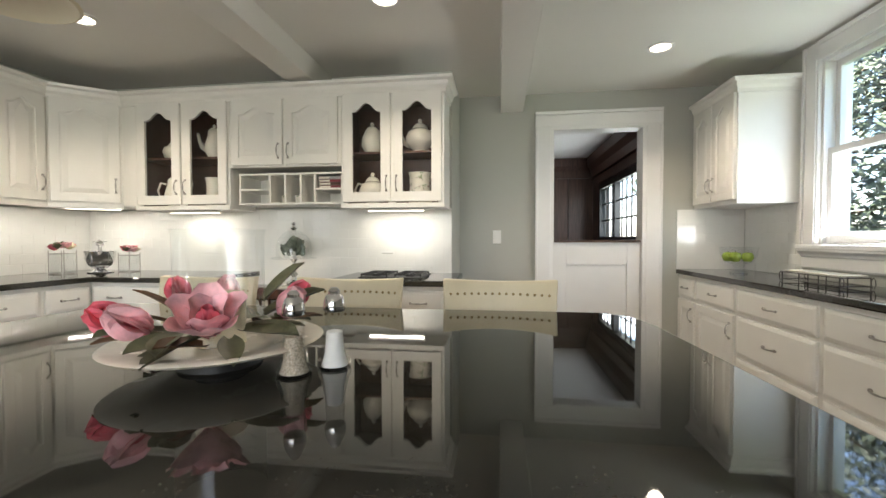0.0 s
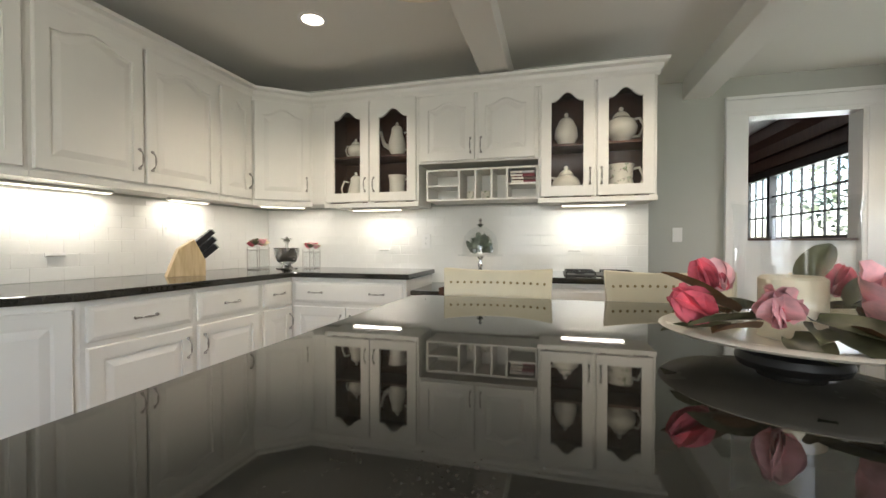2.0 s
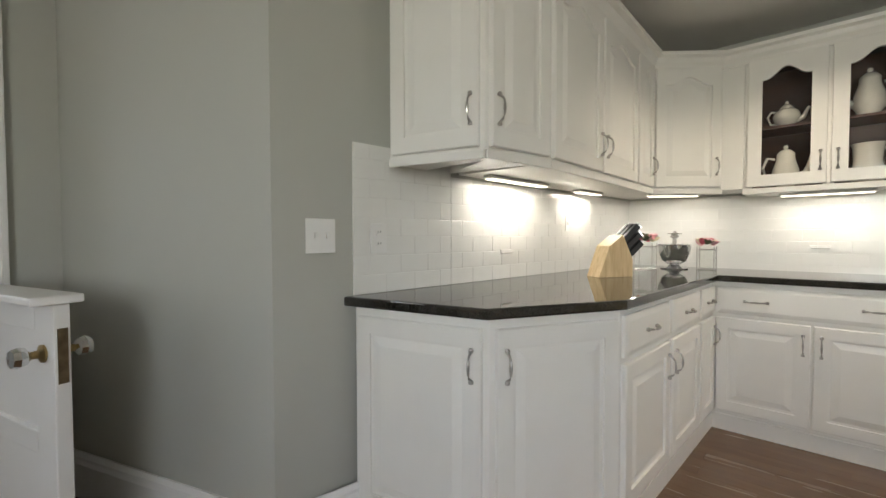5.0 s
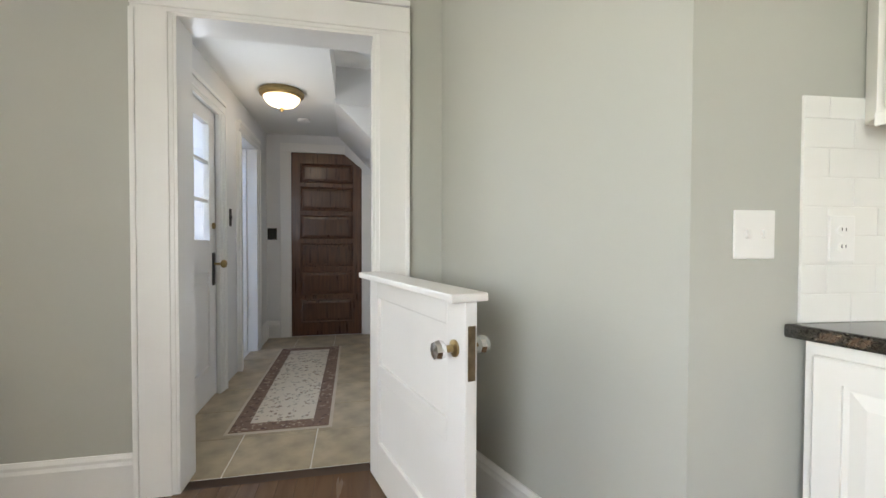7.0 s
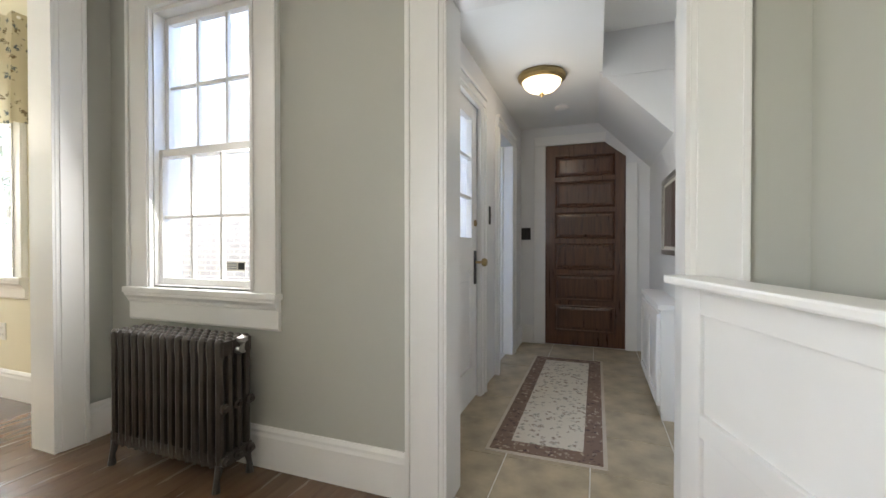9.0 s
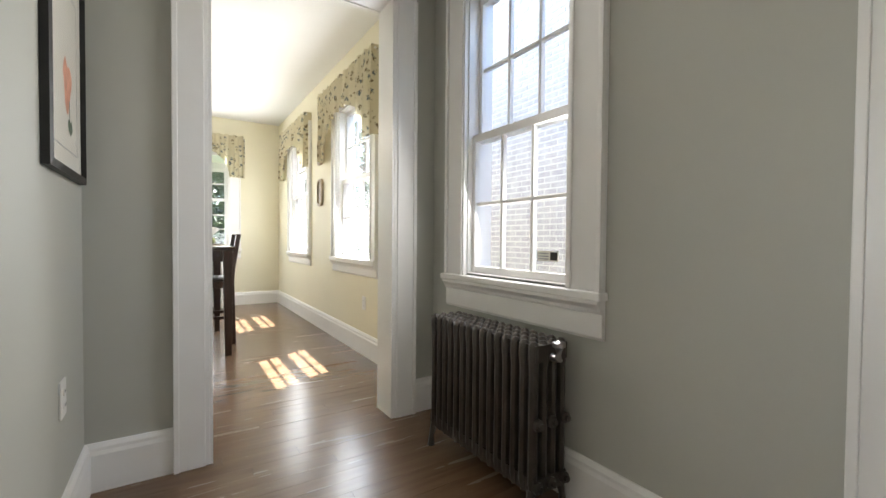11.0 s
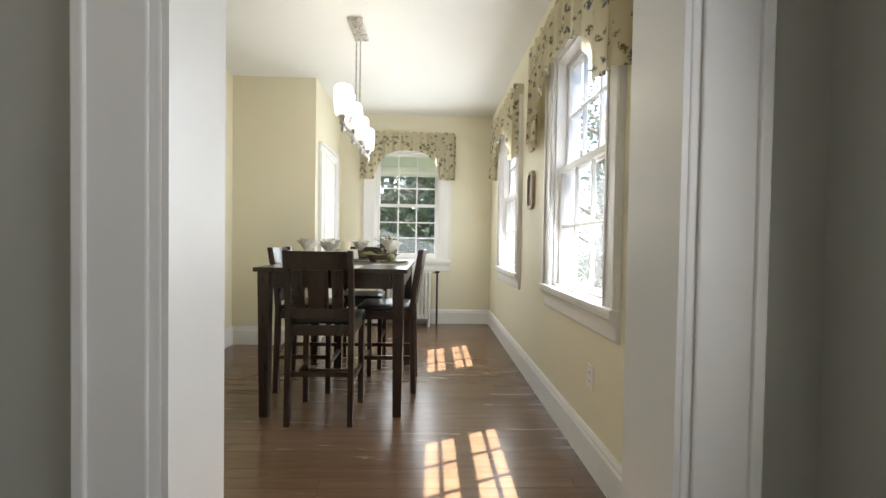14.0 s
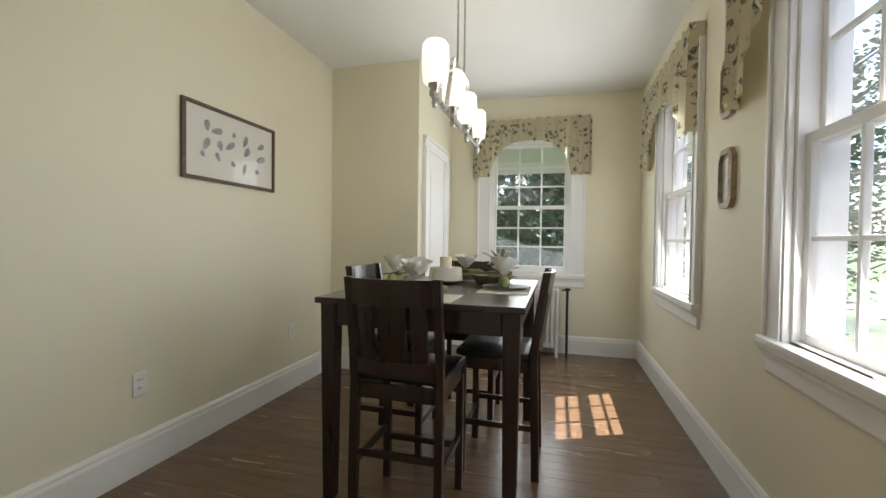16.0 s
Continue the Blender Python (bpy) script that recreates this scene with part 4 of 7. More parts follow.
for c in range(2):
    for r in range(3):
        bm = bmesh.new()
        q = [(0.13 + (c + i) * 0.34, 1.12 + (r + j) * 0.267) for i, j in ((0, 0), (1, 0), (1, 1), (0, 1))]
        bm.faces.new([bm.verts.new((u, 0.03, v)) for u, v in q])
        p = part("pane", bm, M_GLASS, gd)
        p.visible_shadow = False
bm = bmesh.new()
box(bm, 0.46, 0.48, 0.015, 0.045, 1.12, 1.92)
box(bm, 0.13, 0.46, 0.018, 0.042, 1.377, 1.397)
box(bm, 0.48, 0.81, 0.018, 0.042, 1.377, 1.397)
box(bm, 0.13, 0.46, 0.018, 0.042, 1.644, 1.664)
box(bm, 0.48, 0.81, 0.018, 0.042, 1.644, 1.664)
part("glazing_bar", bm, M_TRIM, gd)
bm = bmesh.new()
box(bm, w - 0.085, w - 0.04, 0.002, 0.0095, 0.80, 1.03)
part("lock_plate", bm, M_BLACK, gd, "dark iron lock plate")
bm = bmesh.new()
lathe(bm, [(0.009, 0), (0.009, 0.04), (0.026, 0.05), (0.03, 0.065), (0.022, 0.08), (0, 0.084)], 14, pose(w - 0.062, 0.002, 0.95, 90, 0, 0))
part("door_knob", bm, M_BRASS, gd, "brass knob", smooth=True)
bm = bmesh.new()
lathe(bm, [(0.022, 0), (0.022, 0.012), (0.0, 0.016)], 14, pose(w - 0.062, 0.009, 1.22, 90, 0, 0))
part("deadbolt", bm, M_BRASS, gd, smooth=True)
casing("door_casing_5", p0, (HX0 - 1.10, -1.40), 0, 2.035, 0.10, "white painted casing of the glazed door", 0.0)
q0, q1 = (HX0 - 1.70, -1.40), (HX0 - 2.28, -1.40)
casing("door_casing_6", q0, q1, 0, 2.035, 0.10, "white painted casing of a side doorway", 0.15)
bm = bmesh.new()
box(bm, -7.7, -6.5, -2.2, -1.9, -0.01, 2.6)
structure("wall_closet", bm, M_HALLWALL, "white wall seen through the side doorway", "wall")
sd = setting("door_3", pose(HX0 - 2.26, -1.47, 0, 0, 0, -96), "white side door standing open into the closet", "door")
bm = bmesh.new()
box(bm, 0.0, 0.40, -0.02, 0.02, 0.01, 2.02)
part("door_leaf", bm, M_TRIM, sd, bevel=0.003)
for z in (0.25, 1.75):
    bm = bmesh.new()
    tube(bm, [(-0.004, -0.024, z), (-0.004, -0.024, z + 0.09)], 0.008, 8)
    part("hinge", bm, M_BRASS, sd, smooth=True)
baseboard([(HX0 - 2.39, -1.40), (HX1, -1.40), (HX1, -1.255)])


def wall_plate(m, w, h, kind, material=None, label="white plastic light switch plate"):
    t = thing("switch_plate" if kind == "switch" else "outlet", m, label, "light switch" if kind == "switch" else "outlet")
    b = bmesh.new()
    box(b, -w / 2, w / 2, -0.007, -0.0005, -h / 2, h / 2)
    part("plate", b, material or M_PLASTIC, t, bevel=0.0025)
    n = max(1, round(w / 0.07))
    for k in range(n):
        cx = (k - (n - 1) / 2) * 0.046
        b = bmesh.new()
        if kind == "switch":
            box(b, cx - 0.005, cx + 0.005, -0.016, -0.0072, -0.01, 0.012)
            part("toggle", b, material or M_PLASTIC, t, bevel=0.002)
        else:
            for z in (-0.022, 0.022):
                b = bmesh.new()
                lathe(b, [(0.016, 0), (0.016, 0.003), (0.0, 0.0035)], 14, pose(cx, -0.007, z, 90, 0, 0), (1, 0.85))
                socket = part("socket", b, M_PLASTIC, t)
                for x in (cx - 0.006, cx + 0.006):
                    b = bmesh.new()
                    box(b, x - 0.001, x + 0.001, -0.0112, -0.0102, z - 0.002, z + 0.007)
                    part("slot", b, M_BLACK, socket)
    return t


def on_face(p0, p1, along, z, off=0.0):
    return face(p0, p1) @ Matrix.Translation((along, off, z))


W3A, W3B = (-3.80, 0.40), (-3.555, 3.25)
wall_plate(on_face(W3A, W3B, 0.175, 1.14), 0.115, 0.125, "switch", label="white double toggle switch plate on the grey wall")
wall_plate(on_face(W3A, W3B, 0.42, 1.13, -0.01), 0.075, 0.12, "outlet", label="white outlet on the tiled backsplash")
wall_plate(on_face((-0.37, 3.87), (2.05, 3.87), 0.34, 1.19), 0.075, 0.12, "switch", label="white switch plate beside the doorway")
wall_plate(on_face((-3.55, 3.25), (-0.37, 3.25), 1.515, 1.136, -0.01), 0.075, 0.12, "outlet", label="white outlet on the tiled backsplash")
wall_plate(on_face((-3.30, -2.2), (-3.30, DIV), 0.64, 0.51), 0.075, 0.12, "outlet", label="white outlet low on the grey wall")
wall_plate(on_face((WD, -8.16), (WD, DIV), 3.61, 0.46), 0.075, 0.12, "outlet", label="white outlet low on the yellow wall")
wall_plate(on_face((-2.10, DIV - 0.15), (-2.10, -6.95), 1.67, 0.46), 0.075, 0.12, "outlet", label="white outlet low on the yellow wall")
wall_plate(on_face((-2.10, DIV - 0.15), (-2.10, -6.95), 2.95, 0.47), 0.075, 0.12, "outlet", label="white outlet low on the yellow wall")
wall_plate(on_face((HX1, -1.6), (HX1, 0.4), 0.26, 1.19), 0.10, 0.13, "switch", M_BLACK, "dark bronze switch plate in the hall")
wall_plate(on_face((HX0, -1.40), (HX1, -1.40), 1.42, 1.30), 0.05, 0.14, "switch", M_BLACK, "dark bronze switch plate beside the glazed door")



def flip_outlet(m):
    """A slim outlet set sideways in the tiles: a metal cover with a raised lip."""
    t = thing("flip_outlet", m, "slim brushed metal outlet cover set in the tiles", "outlet", "slim backsplash outlets")
    b = bmesh.new()
    box(b, -0.048, 0.048, -0.006, -0.0005, -0.011, 0.011)
    part("cover", b, M_PLASTIC, t, bevel=0.002)
    b = bmesh.new()
    box(b, -0.044, 0.044, -0.011, -0.0062, -0.010, -0.004)
    part("lip", b, M_PEWTER, t, "brushed metal lip", bevel=0.0015)


flip_outlet(on_face(W3A, W3B, 1.25, 1.055, -0.01))
flip_outlet(on_face((-3.55, 3.25), (-0.37, 3.25), 1.145, 1.066, -0.01))
flip_outlet(on_face((-3.55, 3.25), (-0.37, 3.25), 2.67, 1.068, -0.01))
wall_plate(on_face(W3A, W3B, 1.88, 1.22, -0.01), 0.045, 0.10, "switch", label="narrow white switch plate on the tiled backsplash")

# half door standing open against the grey wall
dd = setting("door_4", pose(-4.915, -0.335, 0, 0, 0, 15.5), "white half door with a shelf on top, standing open", "door")
L = 0.89
bm = bmesh.new()
for x0, x1, z0, z1 in ((0, 0.115, 0.012, 0.945), (L - 0.115, L, 0.012, 0.945), (0.115, L - 0.115, 0.012, 0.20), (0.115, L - 0.115, 0.49, 0.56), (0.115, L - 0.115, 0.86, 0.945)):
    box(bm, x0, x1, -0.02, 0.02, z0, z1)
part("door_leaf", bm, M_TRIM, dd, bevel=0.005)
for z0, z1 in ((0.20, 0.49), (0.56, 0.86)):
    bm = bmesh.new()
    box(bm, 0.116, L - 0.116, -0.006, 0.006, z0 + 0.001, z1 - 0.001)
    part("panel", bm, M_TRIM, dd)
bm = bmesh.new()
box(bm, -0.005, L + 0.015, -0.075, 0.05, 0.946, 0.972)
part("shelf", bm, M_TRIM, dd, bevel=0.007)
bm = bmesh.new()
box(bm, L + 0.0005, L + 0.003, -0.012, 0.012, 0.715, 0.875)
part("lock_plate", bm, M_OLDBRASS, dd, "tarnished brass lock plate")
for s in (-1, 1):
    bm = bmesh.new()
    mm = pose(L - 0.06, 0.021 * s, 0.80, 90 if s < 0 else -90, 0, 0)
    lathe(bm, [(0.026, 0.0), (0.026, 0.006), (0.012, 0.012), (0.011, 0.03)], 16, mm)
    part("knob_rose", bm, M_BRASS, dd, "brass rose", smooth=True)
    bm = bmesh.new()
    lathe(bm, [(0.013, 0.03), (0.026, 0.04), (0.03, 0.055), (0.026, 0.07), (0.0, 0.073)], 8, mm)
    part("door_knob", bm, M_CHROME, dd, "faceted glass knob")

# lower half door in the north-east doorway
dn = setting("door_5", face((0.475, 3.89), (1.215, 3.89)), "white half door, closed, with a dark shelf edge", "door")
bm = bmesh.new()
for x0, x1, z0, z1 in ((0, 0.11, 0.012, 1.14), (0.63, 0.738, 0.012, 1.14), (0.11, 0.63, 0.012, 0.22), (0.11, 0.63, 0.94, 1.14)):
    box(bm, x0, x1, 0.0, 0.04, z0, z1)
box(bm, 0.11, 0.63, 0.014, 0.026, 0.22, 0.94)
part("door_leaf", bm, M_TRIM, dn, bevel=0.004)
bm = bmesh.new()
box(bm, 0.0, 0.738, -0.02, 0.06, 1.141, 1.16)
part("shelf", bm, M_PANELWOOD, dn, bevel=0.003)

# hall furniture
hc = thing("hall_cabinet", pose(-6.63, -0.12, 0), "low white painted hall cabinet with a shelf top", "cabinet")
bm = bmesh.new()
box(bm, -0.47, 0.47, -0.13, -0.001, 0.05, 0.68)
part("body", bm, M_TRIM, hc, bevel=0.004)
bm = bmesh.new()
box(bm, -0.50, 0.50, -0.15, -0.001, 0.681, 0.71)
part("cabinet_top", bm, M_TRIM, hc, bevel=0.006)
for x in (-0.45, 0.41):
    bm = bmesh.new()
    box(bm, x, x + 0.04, -0.12, -0.01, 0.0, 0.05)
    part("foot", bm, M_TRIM, hc)
for k in range(2):
    dd2 = panel_door(hc, 0, 0, 0.45, 0.56, 0, material=M_TRIM)
    dd2.matrix_basis = pose(-0.46 + 0.465 * k, -0.131, 0.09)

rug = thing("runner_rug", pose(-6.43, -0.86, 0.0), "cream runner rug with a brown floral border on the tiles", "rug")
M_RUGMID = floral("rug_cream_field", (0.60, 0.54, 0.44), (0.24, 0.18, 0.14), (0.27, 0.26, 0.21), 25)
M_RUGEDGE = floral("rug_brown_border", (0.20, 0.13, 0.095), (0.42, 0.35, 0.27), (0.08, 0.05, 0.045), 30)
M_RUGRIM = surface("rug_rim", (0.56, 0.50, 0.41), 0.95, bump=0.5, bump_scale=300)
for nm, x0, y0, h, mat in (("rug_rim", 0.97, 0.30, 0.006, M_RUGRIM), ("rug_border", 0.95, 0.28, 0.009, M_RUGEDGE), ("rug_field", 0.84, 0.185, 0.011, M_RUGMID)):
    bm = bmesh.new()
    box(bm, -x0, x0, -y0, y0, 0.001 if nm == "rug_rim" else 0.006, h)
    part(nm, bm, mat, rug)

fl = thing("ceiling_light", pose(-6.5, -1.0, 2.33), "brass flush ceiling light with a glowing amber glass bowl", "ceiling light")
bm = bmesh.new()
lathe(bm, [(0.0, -0.001), (0.165, -0.001), (0.175, -0.02), (0.17, -0.04), (0.145, -0.055), (0.14, -0.05)], 28)
part("ring", bm, M_BRASS, fl, "aged brass ring", smooth=True)
bm = bmesh.new()
lathe(bm, [(0.142, -0.056), (0.13, -0.085), (0.10, -0.115), (0.05, -0.132), (0.0, -0.136)], 28)
part("bowl", bm, M_HALLGLOW, fl, "glowing frosted glass bowl", smooth=True)
bm = bmesh.new()
lathe(bm, [(0.012, -0.137), (0.018, -0.15), (0.01, -0.165), (0.0, -0.17)], 12)
part("finial", bm, M_BRASS, fl, smooth=True)
lamp = bpy.data.lights.new("hall_bulb", "POINT")
lamp.energy, lamp.color, lamp.shadow_soft_size = 0.15, (1.0, 0.86, 0.68), 0.12
new("hall_bulb", lamp).location = (-6.5, -1.0, 2.08)
sm = thing("smoke_detector", pose(-7.3, -0.92, 2.33), "round white smoke detector on the hall ceiling", "smoke detector")
bm = bmesh.new()
lathe(bm, [(0.0, 0), (0.06, 0.0), (0.062, -0.02), (0.045, -0.034), (0.0, -0.036)], 20)
part("body", bm, M_PLASTIC, sm, smooth=True)


def framed(name, m, w, h, frame_mat, fw, label, paint):
    """A flat picture: moulded frame, mount and picture; paint(parent, w, h) draws on the mount."""
    t = thing(name, m, label, "picture")
    b = bmesh.new()
    o = [(-w / 2, -h / 2), (w / 2, -h / 2), (w / 2, h / 2), (-w / 2, h / 2)]
    i = [(x * (1 - 2 * fw / w), z * (1 - 2 * fw / h)) for x, z in o]
    ring(b, o, o, -0.001, -0.022)
    ring(b, o, i, -0.022, -0.026)
    ring(b, i, i, -0.026, -0.008)
    part("picture_frame", b, frame_mat, t)
    b = bmesh.new()
    box(b, i[0][0], i[1][0], -0.009, -0.002, i[0][1], i[2][1])
    part("mount", b, M_PAPER, t)
    paint(t, w - 2 * fw, h - 2 * fw)
    b = bmesh.new()
    vs = [b.verts.new((x, -0.014, z)) for x, z in i]
    b.faces.new(vs)
    g = part("glazing", b, M_GLASS, t)
    g.visible_shadow = False
    return t


def flat_blob(parent, name, pts, y, material):
    b = bmesh.new()
    b.faces.new([b.verts.new((x, y, z)) for x, z in pts])
    return part(name, b, material, parent)


M_POPPY = surface("poppy_print", (0.70, 0.33, 0.22), 0.8, vary=0.25, scale=18)
M_STEM = surface("stem_print", (0.10, 0.14, 0.09), 0.8, vary=0.3, scale=30)
M_INK = surface("grey_ink", (0.33, 0.32, 0.34), 0.85, vary=0.3, scale=20)


def poppy(t, w, h):
    rnd = random.Random(3)
    pts = []
    for k in range(22):
        a = 6.283 * k / 22
        r = 0.075 * (1 + 0.22 * math.sin(3 * a + 0.6) + 0.1 * rnd.uniform(-1, 1))
        pts.append((0.03 + r * math.cos(a) * 0.8, -0.05 + r * math.sin(a) * 1.1))
    flat_blob(t, "bloom", pts, -0.0096, M_POPPY)
    flat_blob(t, "stem", [(0.05, -0.10), (0.062, -0.10), (0.066, -0.18), (0.055, -0.18)], -0.0099, M_STEM)
    flat_blob(t, "leaf_print", [(0.03, -0.175), (0.045, -0.16), (0.07, -0.17), (0.09, -0.16), (0.11, -0.19), (0.085, -0.208), (0.07, -0.215), (0.04, -0.20)], -0.0099, M_STEM)
    b = bmesh.new()
    for x0, x1, z0, z1 in ((-w * 0.36, w * 0.36, h * 0.395, h * 0.40), (-w * 0.36, w * 0.36, -h * 0.40, -h * 0.395), (-w * 0.365, -w * 0.36, -h * 0.40, h * 0.40), (w * 0.36, w * 0.365, -h * 0.40, h * 0.40)):
        box(b, x0, x1, -0.0098, -0.0092, z0, z1)
    part("mount_edge", b, M_GREYPLASTIC, t)


framed("framed_picture", on_face((-3.30, -2.2), (-3.30, DIV), 0.70, 1.59), 0.56, 0.72, M_BLACK, 0.022, "black framed print of an orange poppy on the grey wall", poppy)


def shells(t, w, h):
    rnd = random.Random(8)
    for k in range(15):
        cx, cz = -w * 0.38 + w * 0.76 * ((k % 5) + rnd.uniform(0.2, 0.8)) / 5, -h * 0.32 + h * 0.64 * ((k // 5) + rnd.uniform(0.25, 0.75)) / 3
        r0, tilt, lng = rnd.uniform(0.014, 0.024), rnd.uniform(0, 3.14), rnd.uniform(1.2, 2.6)
        pts = []
        for q in range(12):
            a = 6.283 * q / 12
            u, v = r0 * lng * math.cos(a), r0 * math.sin(a) * (1 + 0.3 * math.cos(a))
            pts.append((cx + u * math.cos(tilt) - v * math.sin(tilt), cz + u * math.sin(tilt) + v * math.cos(tilt)))
        flat_blob(t, "print_shape", pts, -0.0095 - 0.0001 * k, M_INK)


M_FRAMEWOOD = wood("walnut_frame", (0.06, 0.035, 0.02), (0.16, 0.10, 0.06), 0.4)
framed("framed_picture", on_face((-2.10, DIV - 0.15), (-2.10, -6.95), 2.31, 1.80), 0.80, 0.46, M_FRAMEWOOD, 0.02, "walnut framed pale print with grey shapes on the yellow wall", shells)


def dark_art(t, w, h):
    b = bmesh.new()
    box(b, -w * 0.45, w * 0.45, -0.0105, -0.0092, -h * 0.45, h * 0.45)
    part("picture", b, M_PANELWOOD, t, "dark picture")


framed("framed_picture", on_face((HX1, -0.12), (HX0, -0.12), 1.33, 1.28), 0.72, 0.56, M_PEWTER, 0.035, "silver framed dark picture on the hall wall", dark_art)
M_PLAQUEART = surface("faded_print", (0.42, 0.39, 0.32), 0.4, vary=0.3, scale=18)
M_PLAQUE = wood("tan_plaque_wood", (0.28, 0.21, 0.13), (0.46, 0.37, 0.25), 0.45)
for z in (2.03, 1.56):
    t = thing("wall_plaque", on_face((WD, -8.16), (WD, DIV), 2.31, z), "small walnut octagonal plaque frame on the yellow wall", "picture", "pair of small plaques")
    b = bmesh.new()
    o = [(-0.055, -0.152), (0.055, -0.152), (0.09, -0.108), (0.09, 0.108), (0.055, 0.152), (-0.055, 0.152), (-0.09, 0.108), (-0.09, -0.108)]
    i = [(x * 0.72, zz * 0.82) for x, zz in o]
    ring(b, o, o, 0, -0.025)
    ring(b, o, i, -0.025, -0.03)
    ring(b, i, i, -0.03, -0.012)
    part("picture_frame", b, M_PLAQUE, t)
    b = bmesh.new()
    b.faces.new([b.verts.new((x, -0.012, zz)) for x, zz in i])
    part("picture", b, M_PLAQUEART, t)


# ---- radiators ----
def radiator(name, m, n, pitch, h, depth, label, material):
    t = thing(name, m, label, "radiator")
    W = n * pitch
    shared = None
    for k in range(n):
        if shared is None:
            b = bmesh.new()
            cols = 4
            for c in range(cols):
                y = -depth / 2 + depth * (c + 0.5) / cols
                rad = depth / cols * 0.40
                prof = [(rad * 0.5, 0.09), (rad, 0.13), (rad * 0.95, h - 0.10), (rad * 1.15, h - 0.06), (rad * 1.15, h - 0.025), (rad * 0.85, h - 0.008), (rad * 0.4, h), (0, h)]
                lathe(b, prof, 8, Matrix.Translation((0, y, 0)), (pitch * 0.40 / rad, 1))
            box(b, -pitch * 0.46, pitch * 0.46, -depth / 2 + 0.01, depth / 2 - 0.01, 0.10, 0.155)
            box(b, -pitch * 0.42, pitch * 0.42, -depth / 2 + 0.012, depth / 2 - 0.012, h - 0.075, h - 0.012)
            shared = finish("section", b, material, 0.0, True)
        s = new("section", shared)
        s.parent = t
        s.location = (-W / 2 + pitch * (k + 0.5), 0, 0)
    for k in (0, n - 1):
        for y in (-1, 1):
            b = bmesh.new()
            x = -W / 2 + pitch * (k + 0.5)
            tube(b, [(x, y * (depth / 2 - 0.02), 0.11), (x, y * (depth / 2 - 0.005), 0.05), (x, y * (depth / 2 - 0.002), 0.0)], [0.018, 0.012, 0.018], 8)
            part("foot", b, material, t, smooth=True)
    return t, W


rad, RW = radiator("radiator", pose(-4.78, -2.49, 0, 0, 0, 90), 15, 0.0485, 0.66, 0.19, "bronze painted cast-iron column radiator below the window", M_IRON)
bm = bmesh.new()
tube(bm, [(RW / 2, 0, 0.60), (RW / 2 + 0.03, 0, 0.60), (RW / 2 + 0.03, 0, 0.64)], 0.016, 10)
lathe(bm, [(0.012, 0), (0.024, 0.004), (0.024, 0.02), (0.01, 0.026), (0.0, 0.03)], 12, Matrix.Translation((RW / 2 + 0.03, 0, 0.64)))
part("air_valve", bm, M_PEWTER, rad, "metal valve", smooth=True)
for z in (0.13, 0.36):
    for y in (-0.07, 0.0, 0.07):
        bm = bmesh.new()
        lathe(bm, [(0.022, 0), (0.022, 0.012), (0.012, 0.016), (0.012, 0.026), (0.0, 0.028)], 10, pose(RW / 2 - 0.004, y, z, 0, 90, 0))
        part("plug", bm, M_IRON, rad, smooth=True)
M_RADW = surface("white_radiator_paint", (0.60, 0.59, 0.56), 0.4, vary=0.05)
rad2, RW2 = radiator("radiator", pose(-3.86, -8.02, 0), 15, 0.048, 0.72, 0.17, "pale cast-iron column radiator below the end window", M_RADW)
bm = bmesh.new()
tube(bm, [(-RW2 / 2 - 0.08, 0, 0.0), (-RW2 / 2 - 0.08, 0, 0.70), (-RW2 / 2 - 0.02, 0, 0.71)], 0.014, 10)
lathe(bm, [(0.03, 0), (0.034, 0.02), (0.0, 0.03)], 12, Matrix.Translation((-RW2 / 2 - 0.08, 0, 0.705)))
part("riser_pipe", bm, M_BLACK, rad2, "dark iron riser with a valve", smooth=True)

# ---- the panelled room beyond the north-east doorway ----
wall("wall_study_east", (1.62, 8.0), (1.62, 4.01), 0.15, 0, 2.7, M_PANELWOOD, "dark wood panelled wall with a leaded window", [(0.9, 3.6, 1.16, 2.0)])
wall("wall_study_north", (-2.0, 7.6), (1.62, 7.6), 0.15, 0, 2.7, M_PANELWOOD, "dark wood panelled wall")
wall("wall_study_west", (-2.0, 4.01), (-2.0, 7.6), 0.15, 0, 2.7, M_PANELWOOD, "dark wood panelled wall")
slab("ceiling_study", -2.2, 1.8, 4.012, 7.8, 2.56, M_CEIL2, "white ceiling with a dark cornice")
bm = bmesh.new()
sweep(bm, [(-2.0, 7.6), (1.62, 7.6), (1.62, 4.02)], [(0, 2.22), (0.05, 2.22), (0.06, 2.34), (0.12, 2.42), (0.14, 2.555), (0, 2.555)])
structure("cornice", bm, M_PANELWOOD, "dark wooden cornice", "trim")
for k in range(7):
    bm = bmesh.new()
    box(bm, -1.2 + k * 0.4, -1.17 + k * 0.4, 7.575, 7.6, 0.0, 2.22)
    structure("panel_batten", bm, M_PANELWOOD, "dark wooden panelling batten", "trim")
lw = setting("window_7", face((1.62, 7.1), (1.62, 4.4)), "dark framed leaded window with small panes", "window")
bm = bmesh.new()
for x in (0.0, 0.86, 2.62):
    box(bm, x, x + 0.08, -0.02, 0.06, 1.16, 2.0)
box(bm, 0.0, 2.7, -0.02, 0.06, 1.10, 1.20)
box(bm, 0.0, 2.7, -0.02, 0.06, 1.96, 2.04)
part("window_frame", bm, M_BLACK, lw)
